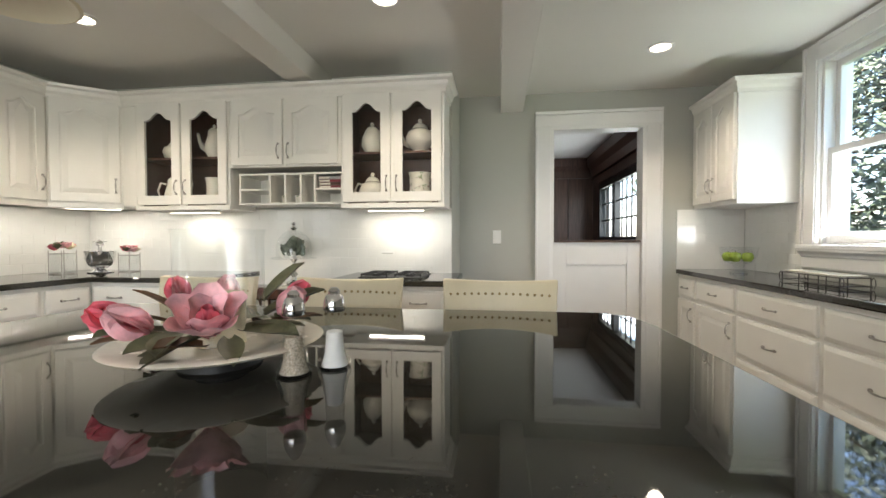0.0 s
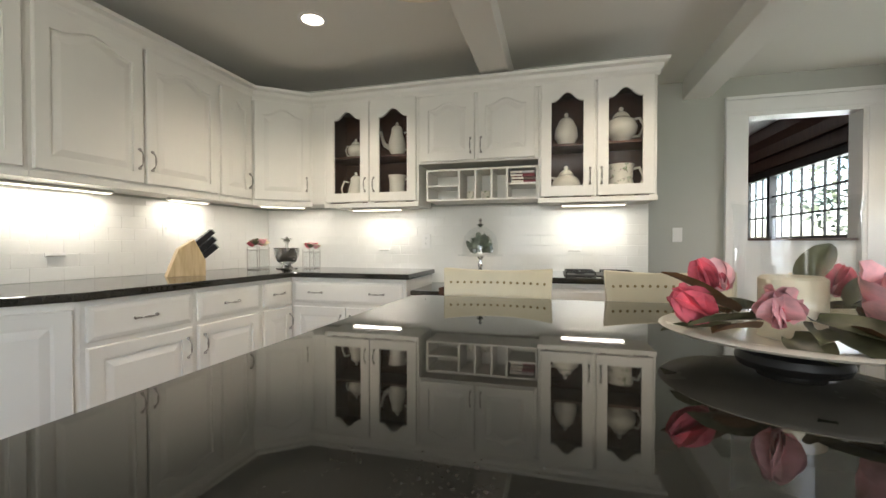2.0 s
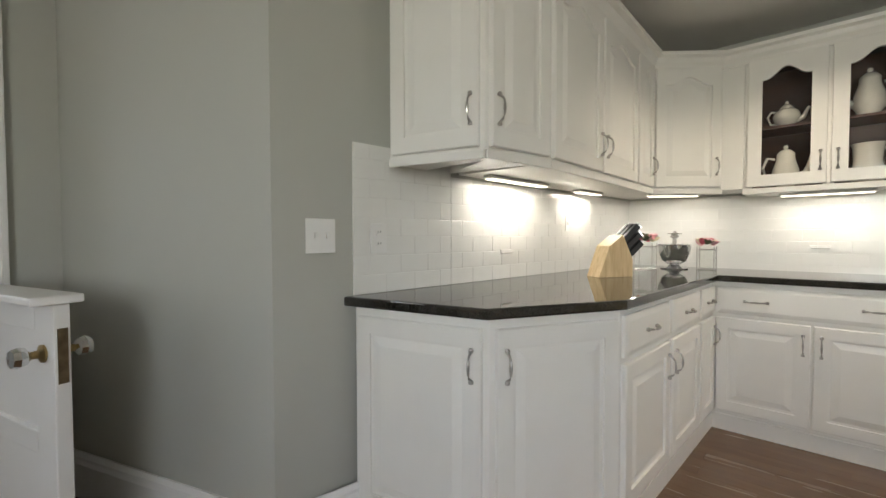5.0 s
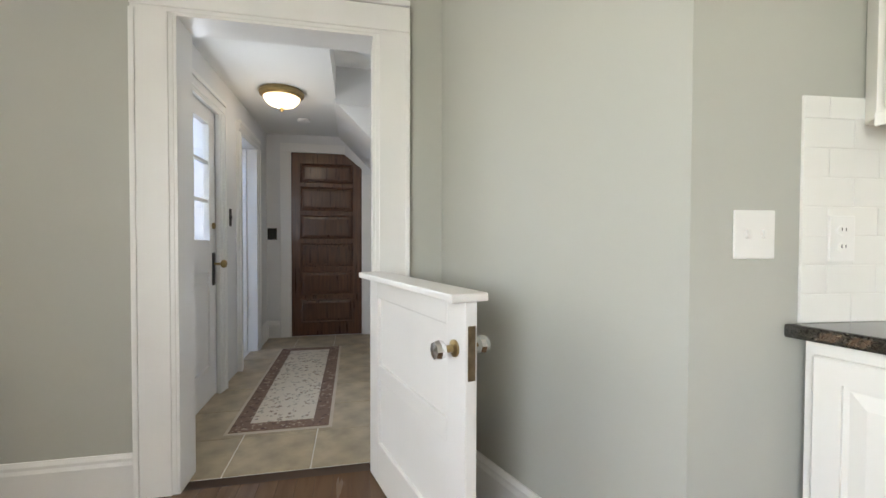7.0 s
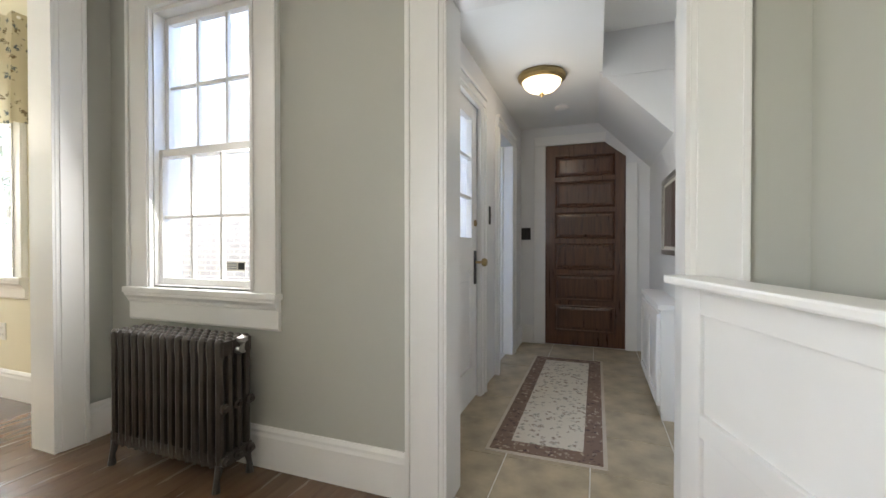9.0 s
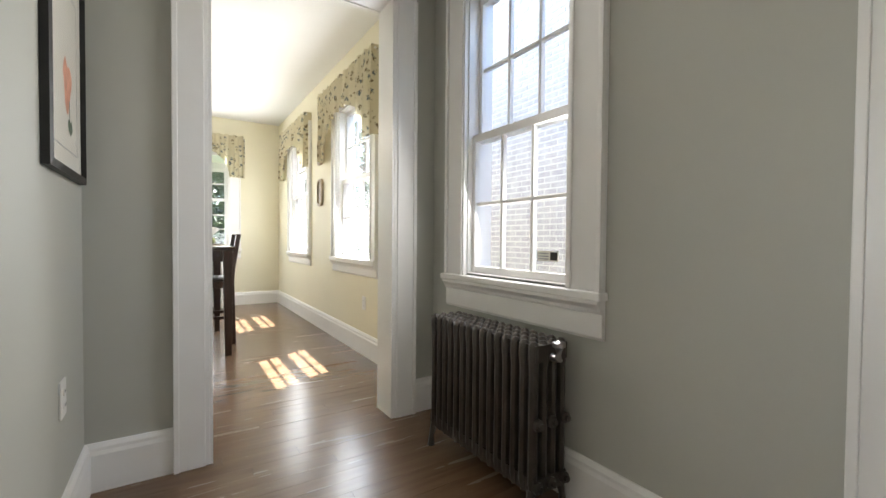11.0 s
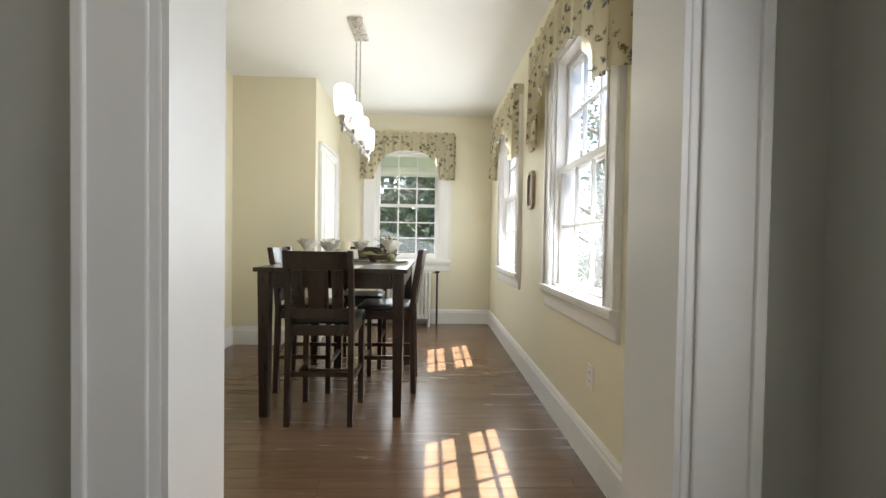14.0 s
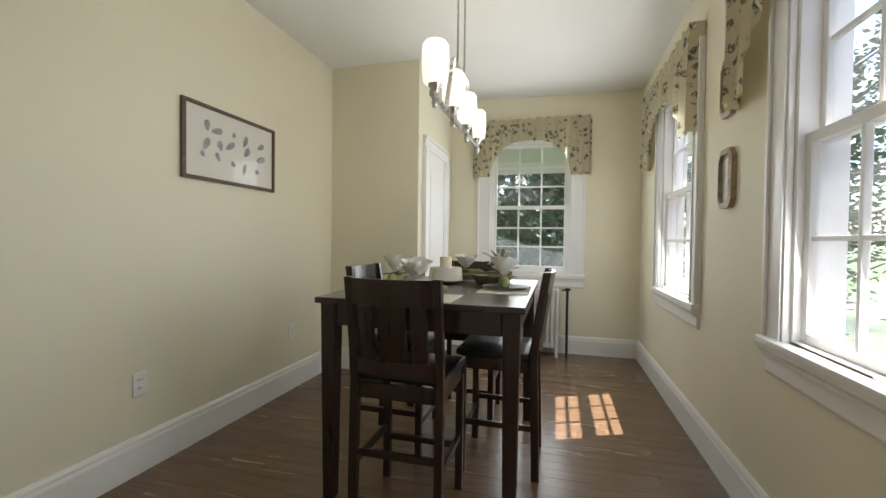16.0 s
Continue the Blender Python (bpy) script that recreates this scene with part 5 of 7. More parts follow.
for x0, x1, count in ((0.08, 0.86, 4), (0.94, 2.62, 8)):
    for k in range(1, count):
        bm = bmesh.new()
        x = x0 + (x1 - x0) * k / count
        box(bm, x - 0.008, x + 0.008, 0.01, 0.03, 1.2, 1.96)
        part("glazing_bar", bm, M_BLACK, lw)
    for r in range(1, 3):
        bm = bmesh.new()
        z = 1.2 + r * 0.253
        box(bm, x0, x1, 0.012, 0.028, z - 0.011, z + 0.011)
        part("glazing_bar", bm, M_BLACK, lw)
bm = bmesh.new()
box(bm, -0.05, 2.75, -0.05, -0.001, 2.06, 2.10)
part("head_moulding", bm, M_PANELWOOD, lw)


# ---- lamps of the kitchen ----
def can_light(x, y, z, power=16):
    t = thing("recessed_light", pose(x, y, z), "round white recessed ceiling light, switched on", "ceiling light", "recessed kitchen lights")
    b = bmesh.new()
    lathe(b, [(0.062, -0.001), (0.085, -0.001), (0.088, -0.006), (0.066, -0.010), (0.062, -0.002)], 28)
    part("trim_ring", b, M_TRIM, t, smooth=True)
    b = bmesh.new()
    lathe(b, [(0.0, -0.004), (0.061, -0.004), (0.061, -0.002), (0.0, -0.002)], 24)
    part("lens", b, M_CANGLOW, t, "glowing lens")
    data = bpy.data.lights.new("can_bulb", "SPOT")
    data.energy, data.color, data.spot_size, data.spot_blend, data.shadow_soft_size = power * 0.6, WARM, radians(130), 0.8, 0.05
    new("can_bulb", data).location = (x, y, z - 0.02)


for x, y in ((-2.42, 2.20), (-0.62, 2.24), (1.06, 3.04)):
    can_light(x, y, KC)


def strip_light(p0, p1, z, power, wide=0.05):
    m = face(p0, p1, z)
    w = span(p0, p1)
    t = thing("cabinet_light", m, "slim under-cabinet strip light, switched on", "strip light", "under-cabinet lights")
    b = bmesh.new()
    box(b, 0, w, 0, wide, -0.016, 0.0)
    part("housing", b, M_PLASTIC, t, bevel=0.003)
    b = bmesh.new()
    box(b, 0.01, w - 0.01, 0.006, wide - 0.006, -0.020, -0.0165)
    part("lens", b, M_STRIPGLOW, t, "glowing lens")
    c = m @ Vector((w / 2, wide / 2, -0.024))
    lm = area_lamp("strip_bulb", c, c + Vector((0, 0, -1)), w - 0.02, wide - 0.01, power, (1.0, 0.93, 0.82))
    lm.matrix_world = Matrix.Translation(c) @ Matrix.Rotation(math.atan2(p1[1] - p0[1], p1[0] - p0[0]), 4, "Z")


SZ = UZ + 0.018
strip_light((-3.58, 1.36), (-3.54, 1.86), SZ, 0.5)
strip_light((-3.52, 2.22), (-3.49, 2.52), SZ, 0.34)
strip_light((-3.28, 2.80), (-3.02, 3.03), SZ, 0.3)
strip_light((-2.60, 3.03), (-2.18, 3.03), UZ - 0.012, 0.34)
strip_light((-0.98, 3.03), (-0.55, 3.03), UZ - 0.012, 0.34)

# hanging lamp over the island, of which only the lower arms hang low
pl = thing("pendant_lamp", pose(-1.38, 1.06, KC), "cream glass pendant lamp with a curled rim above the island", "pendant lamp")
bm = bmesh.new()
lathe(bm, [(0.0, -0.001), (0.06, -0.001), (0.055, -0.02), (0.0, -0.026)], 20)
part("canopy", bm, M_PEWTER, pl, smooth=True)
bm = bmesh.new()
tube(bm, [(0, 0, -0.026), (0, 0, -0.50)], 0.006, 8)
part("rod", bm, M_PEWTER, pl, smooth=True)
bm = bmesh.new()
lathe(bm, [(0.0, -0.5), (0.05, -0.505), (0.11, -0.54), (0.15, -0.59), (0.165, -0.60), (0.155, -0.605), (0.10, -0.57), (0.0, -0.55)], 28)
part("shade", bm, M_CANDLE, pl, "cream glass shade", smooth=True)

# ---- flowers and leaves ----
def petal(bm, m, length, width, cup, curl=0.0, n=5, tip=0.15):
    rows = []
    for i in range(n + 1):
        u = i / n
        half = width / 2 * (math.sin(math.pi * min(1, u * 0.86 + 0.10)) ** 0.8 if u < 1 else tip)
        row = []
        for k in (-1, -0.5, 0, 0.5, 1):
            row.append(bm.verts.new(m @ Vector((k * half, u * length - curl * u * u * length * 0.3, cup * length * u * u + 0.35 * width * k * k * (0.5 if u < 1 else 0.2) * (1 if cup else 0.3)))))
        rows.append(row)
    for a, b in zip(rows, rows[1:]):
        for k in range(4):
            bm.faces.new((a[k], a[k + 1], b[k + 1], b[k]))


def bloom(parent, at, size, tilt, turn, material, inner=None, count=6, open_=0.6, name="flower"):
    rnd = random.Random(int(at[0] * 1000) + int(turn))
    b = bmesh.new()
    base = pose(*at, tilt, 0, turn)
    for layer, (lean, scale, num) in enumerate(((open_ * 75, 1.0, count), (open_ * 45, 0.85, max(3, count - 2)))):
        for k in range(num):
            m = base @ Matrix.Rotation(6.283 * (k + 0.5 * layer) / num + rnd.uniform(-0.15, 0.15), 4, "Z") @ Matrix.Rotation(radians(88 - lean + rnd.uniform(-8, 8)), 4, "X")
            petal(b, m, size * scale, size * 0.8 * scale, 0.22 - 0.35 * open_, 0.2, 6, 0.35)
    f = part(name, b, material, parent, smooth=True)
    if inner:
        b = bmesh.new()
        for k in range(4):
            petal(b, base @ Matrix.Rotation(1.57 * k, 4, "Z") @ Matrix.Rotation(radians(70), 4, "X"), size * 0.62, size * 0.46, 0.2)
        part("inner_petals", b, inner, f, smooth=True)
    return f


def leaf(parent, at, yaw, pitch, length, width, material, roll=0.0):
    b = bmesh.new()
    petal(b, pose(*at) @ Matrix.Rotation(radians(yaw), 4, "Z") @ Matrix.Rotation(radians(pitch), 4, "X") @ Matrix.Rotation(radians(roll), 4, "Y"), length, width, -0.15, 0.1, 7, 0.03)
    return part("leaf", b, material, parent, smooth=True)


# ---- on the island ----
cp = thing("centerpiece", pose(-0.607, 0.87, 0.91), "ivory plate with a glass-shaded candle ringed by pink magnolias", "centerpiece")
bm = bmesh.new()
lathe(bm, [(0.0, 0.0), (0.085, 0.0), (0.08, 0.012), (0.05, 0.02), (0.05, 0.03), (0.0, 0.03)], 28)
part("foot", bm, M_BLACK, cp, "dark foot", smooth=True)
bm = bmesh.new()
lathe(bm, [(0.0, 0.031), (0.10, 0.031), (0.205, 0.047), (0.212, 0.052), (0.205, 0.056), (0.11, 0.042), (0.0, 0.040)], 40)
part("plate", bm, M_PLATE, cp, smooth=True)
bm = bmesh.new()
lathe(bm, [(0.0, 0.041), (0.05, 0.041), (0.05, 0.145), (0.044, 0.15), (0.0, 0.148)], 24)
part("candle", bm, M_CANDLE, cp, "ivory pillar candle", smooth=True)
bm = bmesh.new()
prof = [(0.088, 0.042), (0.088, 0.27), (0.092, 0.285)]
rings = [[bm.verts.new((r * math.cos(6.28318 * k / 28), r * math.sin(6.28318 * k / 28), z)) for k in range(28)] for r, z in prof]
for a, b in zip(rings, rings[1:]):
    for k in range(28):
        bm.faces.new((a[k], a[(k + 1) % 28], b[(k + 1) % 28], b[k]))
hur = part("glass_cylinder", bm, M_CLEAR, cp, "clear glass hurricane", smooth=True)
hur.visible_shadow = False
for a, r, z, sz, tl, mat, inn, op in ((298, 0.125, 0.085, 0.105, -28, M_PALEPINK, M_PINK, 0.58), (205, 0.165, 0.085, 0.085, -62, M_PINK, None, 0.10), (240, 0.13, 0.09, 0.085, -55, M_PALEPINK, M_PINK, 0.14),
                                     (8, 0.13, 0.10, 0.075, -35, M_PALEPINK, M_PINK, 0.25), (40, 0.14, 0.11, 0.07, -40, M_PINK, None, 0.15), (120, 0.13, 0.11, 0.075, -30, M_PALEPINK, M_PINK, 0.2), (165, 0.12, 0.12, 0.065, -25, M_PINK, None, 0.1)):
    x, y = r * math.cos(radians(a)), r * math.sin(radians(a))
    bloom(cp, (x, y, z), sz, -tl, a + 90, mat, inn, 5, op)
rnd = random.Random(5)
for k in range(15):
    a = 24 * k + rnd.uniform(-8, 8)
    r = 0.09 + rnd.uniform(0, 0.02)
    leaf(cp, (r * math.cos(radians(a)), r * math.sin(radians(a)), 0.06 + rnd.uniform(-0.005, 0.03)), a - 90 + rnd.uniform(-35, 35), rnd.uniform(-6, 20), rnd.uniform(0.08, 0.12), rnd.uniform(0.045, 0.06), M_LEAF if k % 3 else M_BROWNLEAF, rnd.uniform(-30, 30))
# long leaves that droop over the rim or stand up between the blooms
for a, z, turn, pitch, reach, wide, mat in ((262, 0.085, 30, 2, 0.17, 0.062, M_LEAF), (232, 0.08, -40, 5, 0.18, 0.066, M_LEAF), (285, 0.075, -25, -4, 0.16, 0.06, M_LEAF), (172, 0.09, 12, 36, 0.17, 0.045, M_BROWNLEAF), (195, 0.085, 20, 24, 0.17, 0.04, M_BROWNLEAF),
                                           (55, 0.12, -20, 52, 0.16, 0.06, M_LEAF), (10, 0.10, 15, 30, 0.17, 0.062, M_LEAF), (330, 0.08, 18, 8, 0.17, 0.065, M_LEAF)):
    leaf(cp, (0.095 * math.cos(radians(a)), 0.095 * math.sin(radians(a)), z), a - 90 + turn, pitch, reach * 0.8, wide, mat, 12)


def shaker(x, y, fill, label):
    t = thing("shaker", pose(x, y, 0.91), label, "shaker", "salt and pepper shakers")
    b = bmesh.new()
    lathe(b, [(0.0, 0.0), (0.034, 0.0), (0.036, 0.008), (0.03, 0.02), (0.022, 0.055), (0.0195, 0.10), (0.0195, 0.118), (0.0, 0.118)], 8)
    part("jar", b, M_CLEAR, t, "faceted clear glass jar")
    b = bmesh.new()
    lathe(b, [(0.0, 0.004), (0.027, 0.006), (0.02, 0.03), (0.016, 0.075), (0.0, 0.08)], 12)
    part("filling", b, fill, t, smooth=True)
    b = bmesh.new()
    lathe(b, [(0.0205, 0.117), (0.022, 0.122), (0.021, 0.136), (0.017, 0.148), (0.012, 0.152), (0.012, 0.158), (0.006, 0.165), (0.0, 0.166)], 20)
    part("cap", b, M_CHROME, t, "chrome cap", smooth=True)
    return t


shaker(-0.41, 0.81, surface("pepper", (0.40, 0.34, 0.27), 0.9, vary=0.5, scale=300), "glass pepper shaker with a chrome cap on the island")
shaker(-0.35, 0.865, surface("salt", (0.78, 0.77, 0.75), 0.9, vary=0.05, scale=300), "glass salt shaker with a chrome cap on the island")


# ---- bar stools of the island ----
def bar_stool(m):
    t = thing("bar_stool", m, "counter stool with a cream leather back edged with dark nailheads", "stool", "stools along the island")
    b = bmesh.new()
    n = 12
    lo_z, hi_z = 0.66, 1.005
    rows = []
    for z, lean in ((lo_z, 0.0), (0.8, 0.012), (0.92, 0.025), (hi_z, 0.04)):
        row = []
        for i in range(n + 1):
            u = -1 + 2 * i / n
            row.append((u * (0.20 + 0.02 * (z - lo_z) / 0.34), 0.19 + lean - 0.045 * u * u, z + (0.012 * u * u if z == hi_z else 0)))
        rows.append(row)
    f = [[b.verts.new(p) for p in r] for r in rows]
    k = [[b.verts.new((p[0], p[1] + 0.035, p[2])) for p in r] for r in rows]
    for a in range(3):
        for i in range(n):
            b.faces.new((f[a][i], f[a][i + 1], f[a + 1][i + 1], f[a + 1][i]))
            b.faces.new((k[a][i + 1], k[a][i], k[a + 1][i], k[a + 1][i + 1]))
    for i in range(n):
        b.faces.new((f[3][i], f[3][i + 1], k[3][i + 1], k[3][i]))
        b.faces.new((f[0][i + 1], f[0][i], k[0][i], k[0][i + 1]))
    for a in range(3):
        b.faces.new((f[a][0], f[a + 1][0], k[a + 1][0], k[a][0]))
        b.faces.new((f[a + 1][n], f[a][n], k[a][n], k[a + 1][n]))
    part("backrest", b, M_CREAM, t, bevel=0.006, smooth=True)
    b = bmesh.new()
    for i in range(15):
        u = -0.88 + 1.76 * i / 14
        lathe(b, [(0.006, 0), (0.0055, 0.002), (0.0, 0.004)], 8, pose(u * 0.215, 0.19 + 0.032 - 0.045 * u * u, 0.957, 90, 0, 0))
    tagged(part("nailhead_row", b, M_BRASS, t, "row of dark brass nailheads"), kind="stuff")
    b = bmesh.new()
    box(b, -0.21, 0.21, -0.20, 0.19, 0.60, 0.665)
    part("seat", b, M_CREAM, t, "cream leather seat", bevel=0.02, smooth=True)
    for x in (-0.18, 0.18):
        for y in (-0.17, 0.18):
            b = bmesh.new()
            tube(b, [(x, y, 0.60), (x * 1.1, y * 1.1, 0.0)], [0.02, 0.014], 8)
            part("leg", b, M_DARKWOOD, t, smooth=True)
    for y in (-0.18, 0.19):
        b = bmesh.new()
        box(b, -0.19, 0.19, y - 0.01, y + 0.01, 0.20, 0.225)
        part("stretcher", b, M_DARKWOOD, t)
    return t


st = bar_stool(pose(-1.245, 1.48, 0))
copy_thing(st, pose(-0.61, 1.48, 0, 0, 0, 2))
copy_thing(st, pose(-0.02, 1.48, 0, 0, 0, -2))

# ---- desk chair ----
ch = thing("desk_chair", pose(-1.50, 2.74, 0, 0, 0, -3), "dark wooden slat-back chair with a pale seat pushed to the desk", "chair")
for x in (-0.185, 0.185):
    bm = bmesh.new()
    tube(bm, [(x * 0.92, -0.20, 0.0), (x, -0.18, 0.44), (x * 1.02, -0.20, 0.66), (x * 1.06, -0.235, 0.84)], [0.014, 0.018, 0.016, 0.014], 8)
    part("back_post", bm, M_REDWOOD, ch, smooth=True)
    bm = bmesh.new()
    tube(bm, [(x * 1.08, 0.20, 0.43), (x * 1.08, 0.205, 0.0)], [0.018, 0.012], 8)
    part("leg", bm, M_REDWOOD, ch, smooth=True)
bm = bmesh.new()
n = 10
for i in range(n):
    u0, u1 = -1 + 2 * i / n, -1 + 2 * (i + 1) / n
    y0, y1 = -0.235 - 0.02 * (1 - u0 * u0), -0.235 - 0.02 * (1 - u1 * u1)
    t0, t1 = 0.868 - 0.03 * u0 * u0, 0.868 - 0.03 * u1 * u1
    v = [bm.verts.new(p) for p in ((u0 * 0.215, y0, 0.80), (u1 * 0.215, y1, 0.80), (u1 * 0.215, y1, t1), (u0 * 0.215, y0, t0), (u0 * 0.215, y0 + 0.02, 0.80), (u1 * 0.215, y1 + 0.02, 0.80), (u1 * 0.215, y1 + 0.02, t1), (u0 * 0.215, y0 + 0.02, t0))]
    for f in ((0, 1, 2, 3), (5, 4, 7, 6), (3, 2, 6, 7), (1, 0, 4, 5)):
        bm.faces.new([v[q] for q in f])
part("top_rail", bm, M_REDWOOD, ch)
for k in range(5):
    x = -0.12 + 0.06 * k
    bm = bmesh.new()
    tube(bm, [(x * 0.85, -0.20, 0.53), (x * 0.95, -0.222, 0.68), (x * 1.08, -0.245, 0.805)], 0.0085, 8)
    part("slat", bm, M_REDWOOD, ch, smooth=True)
for nm, y0, y1, z0, z1 in (("lower_rail", -0.205, -0.185, 0.515, 0.545), ("seat_rail", -0.195, -0.175, 0.40, 0.44), ("seat_rail", 0.185, 0.205, 0.40, 0.44), ("stretcher", -0.205, -0.19, 0.20, 0.22)):
    bm = bmesh.new()
    box(bm, -0.185, 0.185, y0, y1, z0, z1)
    part(nm, bm, M_REDWOOD, ch, bevel=0.003)
bm = bmesh.new()
prism(bm, [(-0.19, -0.17), (0.19, -0.17), (0.21, 0.19), (0.17, 0.22), (-0.17, 0.22), (-0.21, 0.19)], 0.441, 0.485)
part("seat", bm, surface("oatmeal_cloth", (0.46, 0.38, 0.30), 0.9, vary=0.1, scale=40, bump=0.4, bump_scale=400), ch, "oatmeal cloth seat", bevel=0.012, smooth=True)

# ---- things on the counters ----
kb = thing("knife_block", pose(-3.29, 2.14, 0.91, 0, 0, 55) @ Matrix.Diagonal((1.15, 1.15, 1.15, 1)), "pale wooden knife block with black handled knives", "knife block")
bm = bmesh.new()
sec = [(-0.11, 0.0), (0.075, 0.0), (0.075, 0.085), (0.02, 0.205), (-0.055, 0.15)]
for s in (-0.05,):
    a = [bm.verts.new((x, -0.052, z)) for x, z in sec]
    b = [bm.verts.new((x, 0.052, z)) for x, z in sec]
    bm.faces.new(a)
    bm.faces.new(b[::-1])
    for i in range(5):
        bm.faces.new((a[i], b[i], b[(i + 1) % 5], a[(i + 1) % 5]))
part("block", bm, M_PALEWOOD, kb, bevel=0.003)
for r in range(3):
    for c in range(3):
        bm = bmesh.new()
        m = Matrix.Translation((0.032 + 0.016 * r, -0.034 + 0.034 * c, 0.175 - 0.035 * r)) @ Matrix.Rotation(radians(48), 4, "Y")
        box(bm, -0.015, 0.015, -0.011, 0.011, 0.0, 0.11 - 0.01 * r, m)
        k = part("knife_handle", bm, M_BLADE, kb, bevel=0.004)
        bm = bmesh.new()
        box(bm, -0.0155, 0.0155, -0.0115, 0.0115, 0.1105 - 0.01 * r, 0.116 - 0.01 * r, m)
        part("end_cap", bm, M_CHROME, k)


def jar_of_flowers(x, y, s, label):
    t = thing("flower_jar", pose(x, y, 0.91), label, "flower vase", "flower jars")
    b = bmesh.new()
    box(b, -0.045 * s, 0.045 * s, -0.045 * s, 0.045 * s, 0.0, 0.13 * s)
    part("jar", b, M_CLEAR, t, "clear glass jar", bevel=0.008)
    b = bmesh.new()
    for e in (-1, 1):
        for f in (-1, 1):
            tube(b, [(e * 0.047 * s, f * 0.047 * s, 0.0), (e * 0.047 * s, f * 0.047 * s, 0.15 * s)], 0.003, 6)
    for z in (0.004, 0.13 * s):
        tube(b, [(-0.047 * s, -0.047 * s, z), (0.047 * s, -0.047 * s, z), (0.047 * s, 0.047 * s, z), (-0.047 * s, 0.047 * s, z), (-0.047 * s, -0.047 * s, z)], 0.003, 6)
    part("wire_frame", b, M_PEWTER, t)
    r = random.Random(int(x * 100))
    for k in range(9):
        a = 0.698 * k
        rr = 0.035 * s * (0 if k == 8 else 1)
        bloom(t, (rr * math.cos(a), rr * math.sin(a), 0.15 * s + r.uniform(0, 0.02)), 0.05 * s, r.uniform(-30, 30), r.uniform(0, 360), (M_PALEPINK, M_CANDLE, M_PINK, M_LEAF)[k % 4], None, 5, 0.6)
    return t


jar_of_flowers(-3.30, 2.80, 1.2, "square glass jar of mixed pink and cream flowers on the counter")
jar_of_flowers(-2.98, 3.05, 1.05, "small glass jar of pink and cream flowers on the counter")

mx = thing("serving_bowl", pose(-3.16, 2.97, 0.91), "polished steel bowl on a round stand with a leafy finial", "bowl")
bm = bmesh.new()
lathe(bm, [(0.0, 0.0), (0.085, 0.0), (0.088, 0.008), (0.05, 0.016), (0.03, 0.03), (0.0, 0.03)], 24)
part("stand", bm, M_CHROME, mx, smooth=True)
bm = bmesh.new()
lathe(bm, [(0.0, 0.031), (0.04, 0.033), (0.075, 0.06), (0.098, 0.11), (0.104, 0.165), (0.11, 0.17), (0.102, 0.172), (0.0, 0.16)], 28)
part("bowl", bm, M_CHROME, mx, "polished steel bowl", smooth=True)
bm = bmesh.new()
lathe(bm, [(0.015, 0.16), (0.012, 0.21), (0.03, 0.225), (0.018, 0.24), (0.008, 0.262), (0.0, 0.265)], 14)
part("finial", bm, M_PEWTER, mx, smooth=True)
for k in range(6):
    leaf(mx, (0, 0, 0.235), 60 * k, 20, 0.05, 0.022, M_LEAF)

cd = thing("cake_stand", pose(-1.55, 3.02, 0.80), "clear glass domed cake stand over green foliage, on the desk", "cake stand")
bm = bmesh.new()
box(bm, -0.085, 0.085, -0.085, 0.085, 0.0, 0.022)
part("saucer", bm, M_CHINA, cd, "white base plate", bevel=0.008)
bm = bmesh.new()
lathe(bm, [(0.0, 0.023), (0.055, 0.023), (0.055, 0.055), (0.022, 0.065), (0.016, 0.09), (0.028, 0.11), (0.014, 0.13), (0.02, 0.16), (0.012, 0.20), (0.03, 0.222), (0.0, 0.222)], 20)
part("stem", bm, M_CHROME, cd, "silvery turned stem", smooth=True)
bm = bmesh.new()
lathe(bm, [(0.0, 0.223), (0.16, 0.226), (0.168, 0.232), (0.16, 0.236), (0.0, 0.233)], 32)
part("plate", bm, M_CLEAR, cd, "clear glass plate", smooth=True)
bm = bmesh.new()
rings = [[bm.verts.new((r * math.cos(6.28318 * k / 28), r * math.sin(6.28318 * k / 28), z)) for k in range(28)] for r, z in ((0.128, 0.237), (0.128, 0.32), (0.115, 0.37), (0.085, 0.41), (0.045, 0.435), (0.012, 0.442))]
for a, b in zip(rings, rings[1:]):
    for k in range(28):
        bm.faces.new((a[k], a[(k + 1) % 28], b[(k + 1) % 28], b[k]))
dome = part("dome", bm, M_CLEAR, cd, "clear glass dome", smooth=True)
dome.visible_shadow = False
bm = bmesh.new()
lathe(bm, [(0.012, 0.44), (0.022, 0.452), (0.03, 0.458), (0.01, 0.466), (0.008, 0.48), (0.016, 0.49), (0.0, 0.505)], 14)
part("knob", bm, M_CHROME, cd, smooth=True)
rnd = random.Random(2)
for k in range(64):
    a = rnd.uniform(0, 360)
    r = rnd.uniform(0.02, 0.088)
    leaf(cd, (r * math.cos(radians(a)), r * math.sin(radians(a)), 0.242 + rnd.uniform(0, 0.11) * (1.25 - r / 0.11)), a - 90 + rnd.uniform(-60, 60), rnd.uniform(66, 88), rnd.uniform(0.05, 0.065), 0.042, M_DOMELEAF)

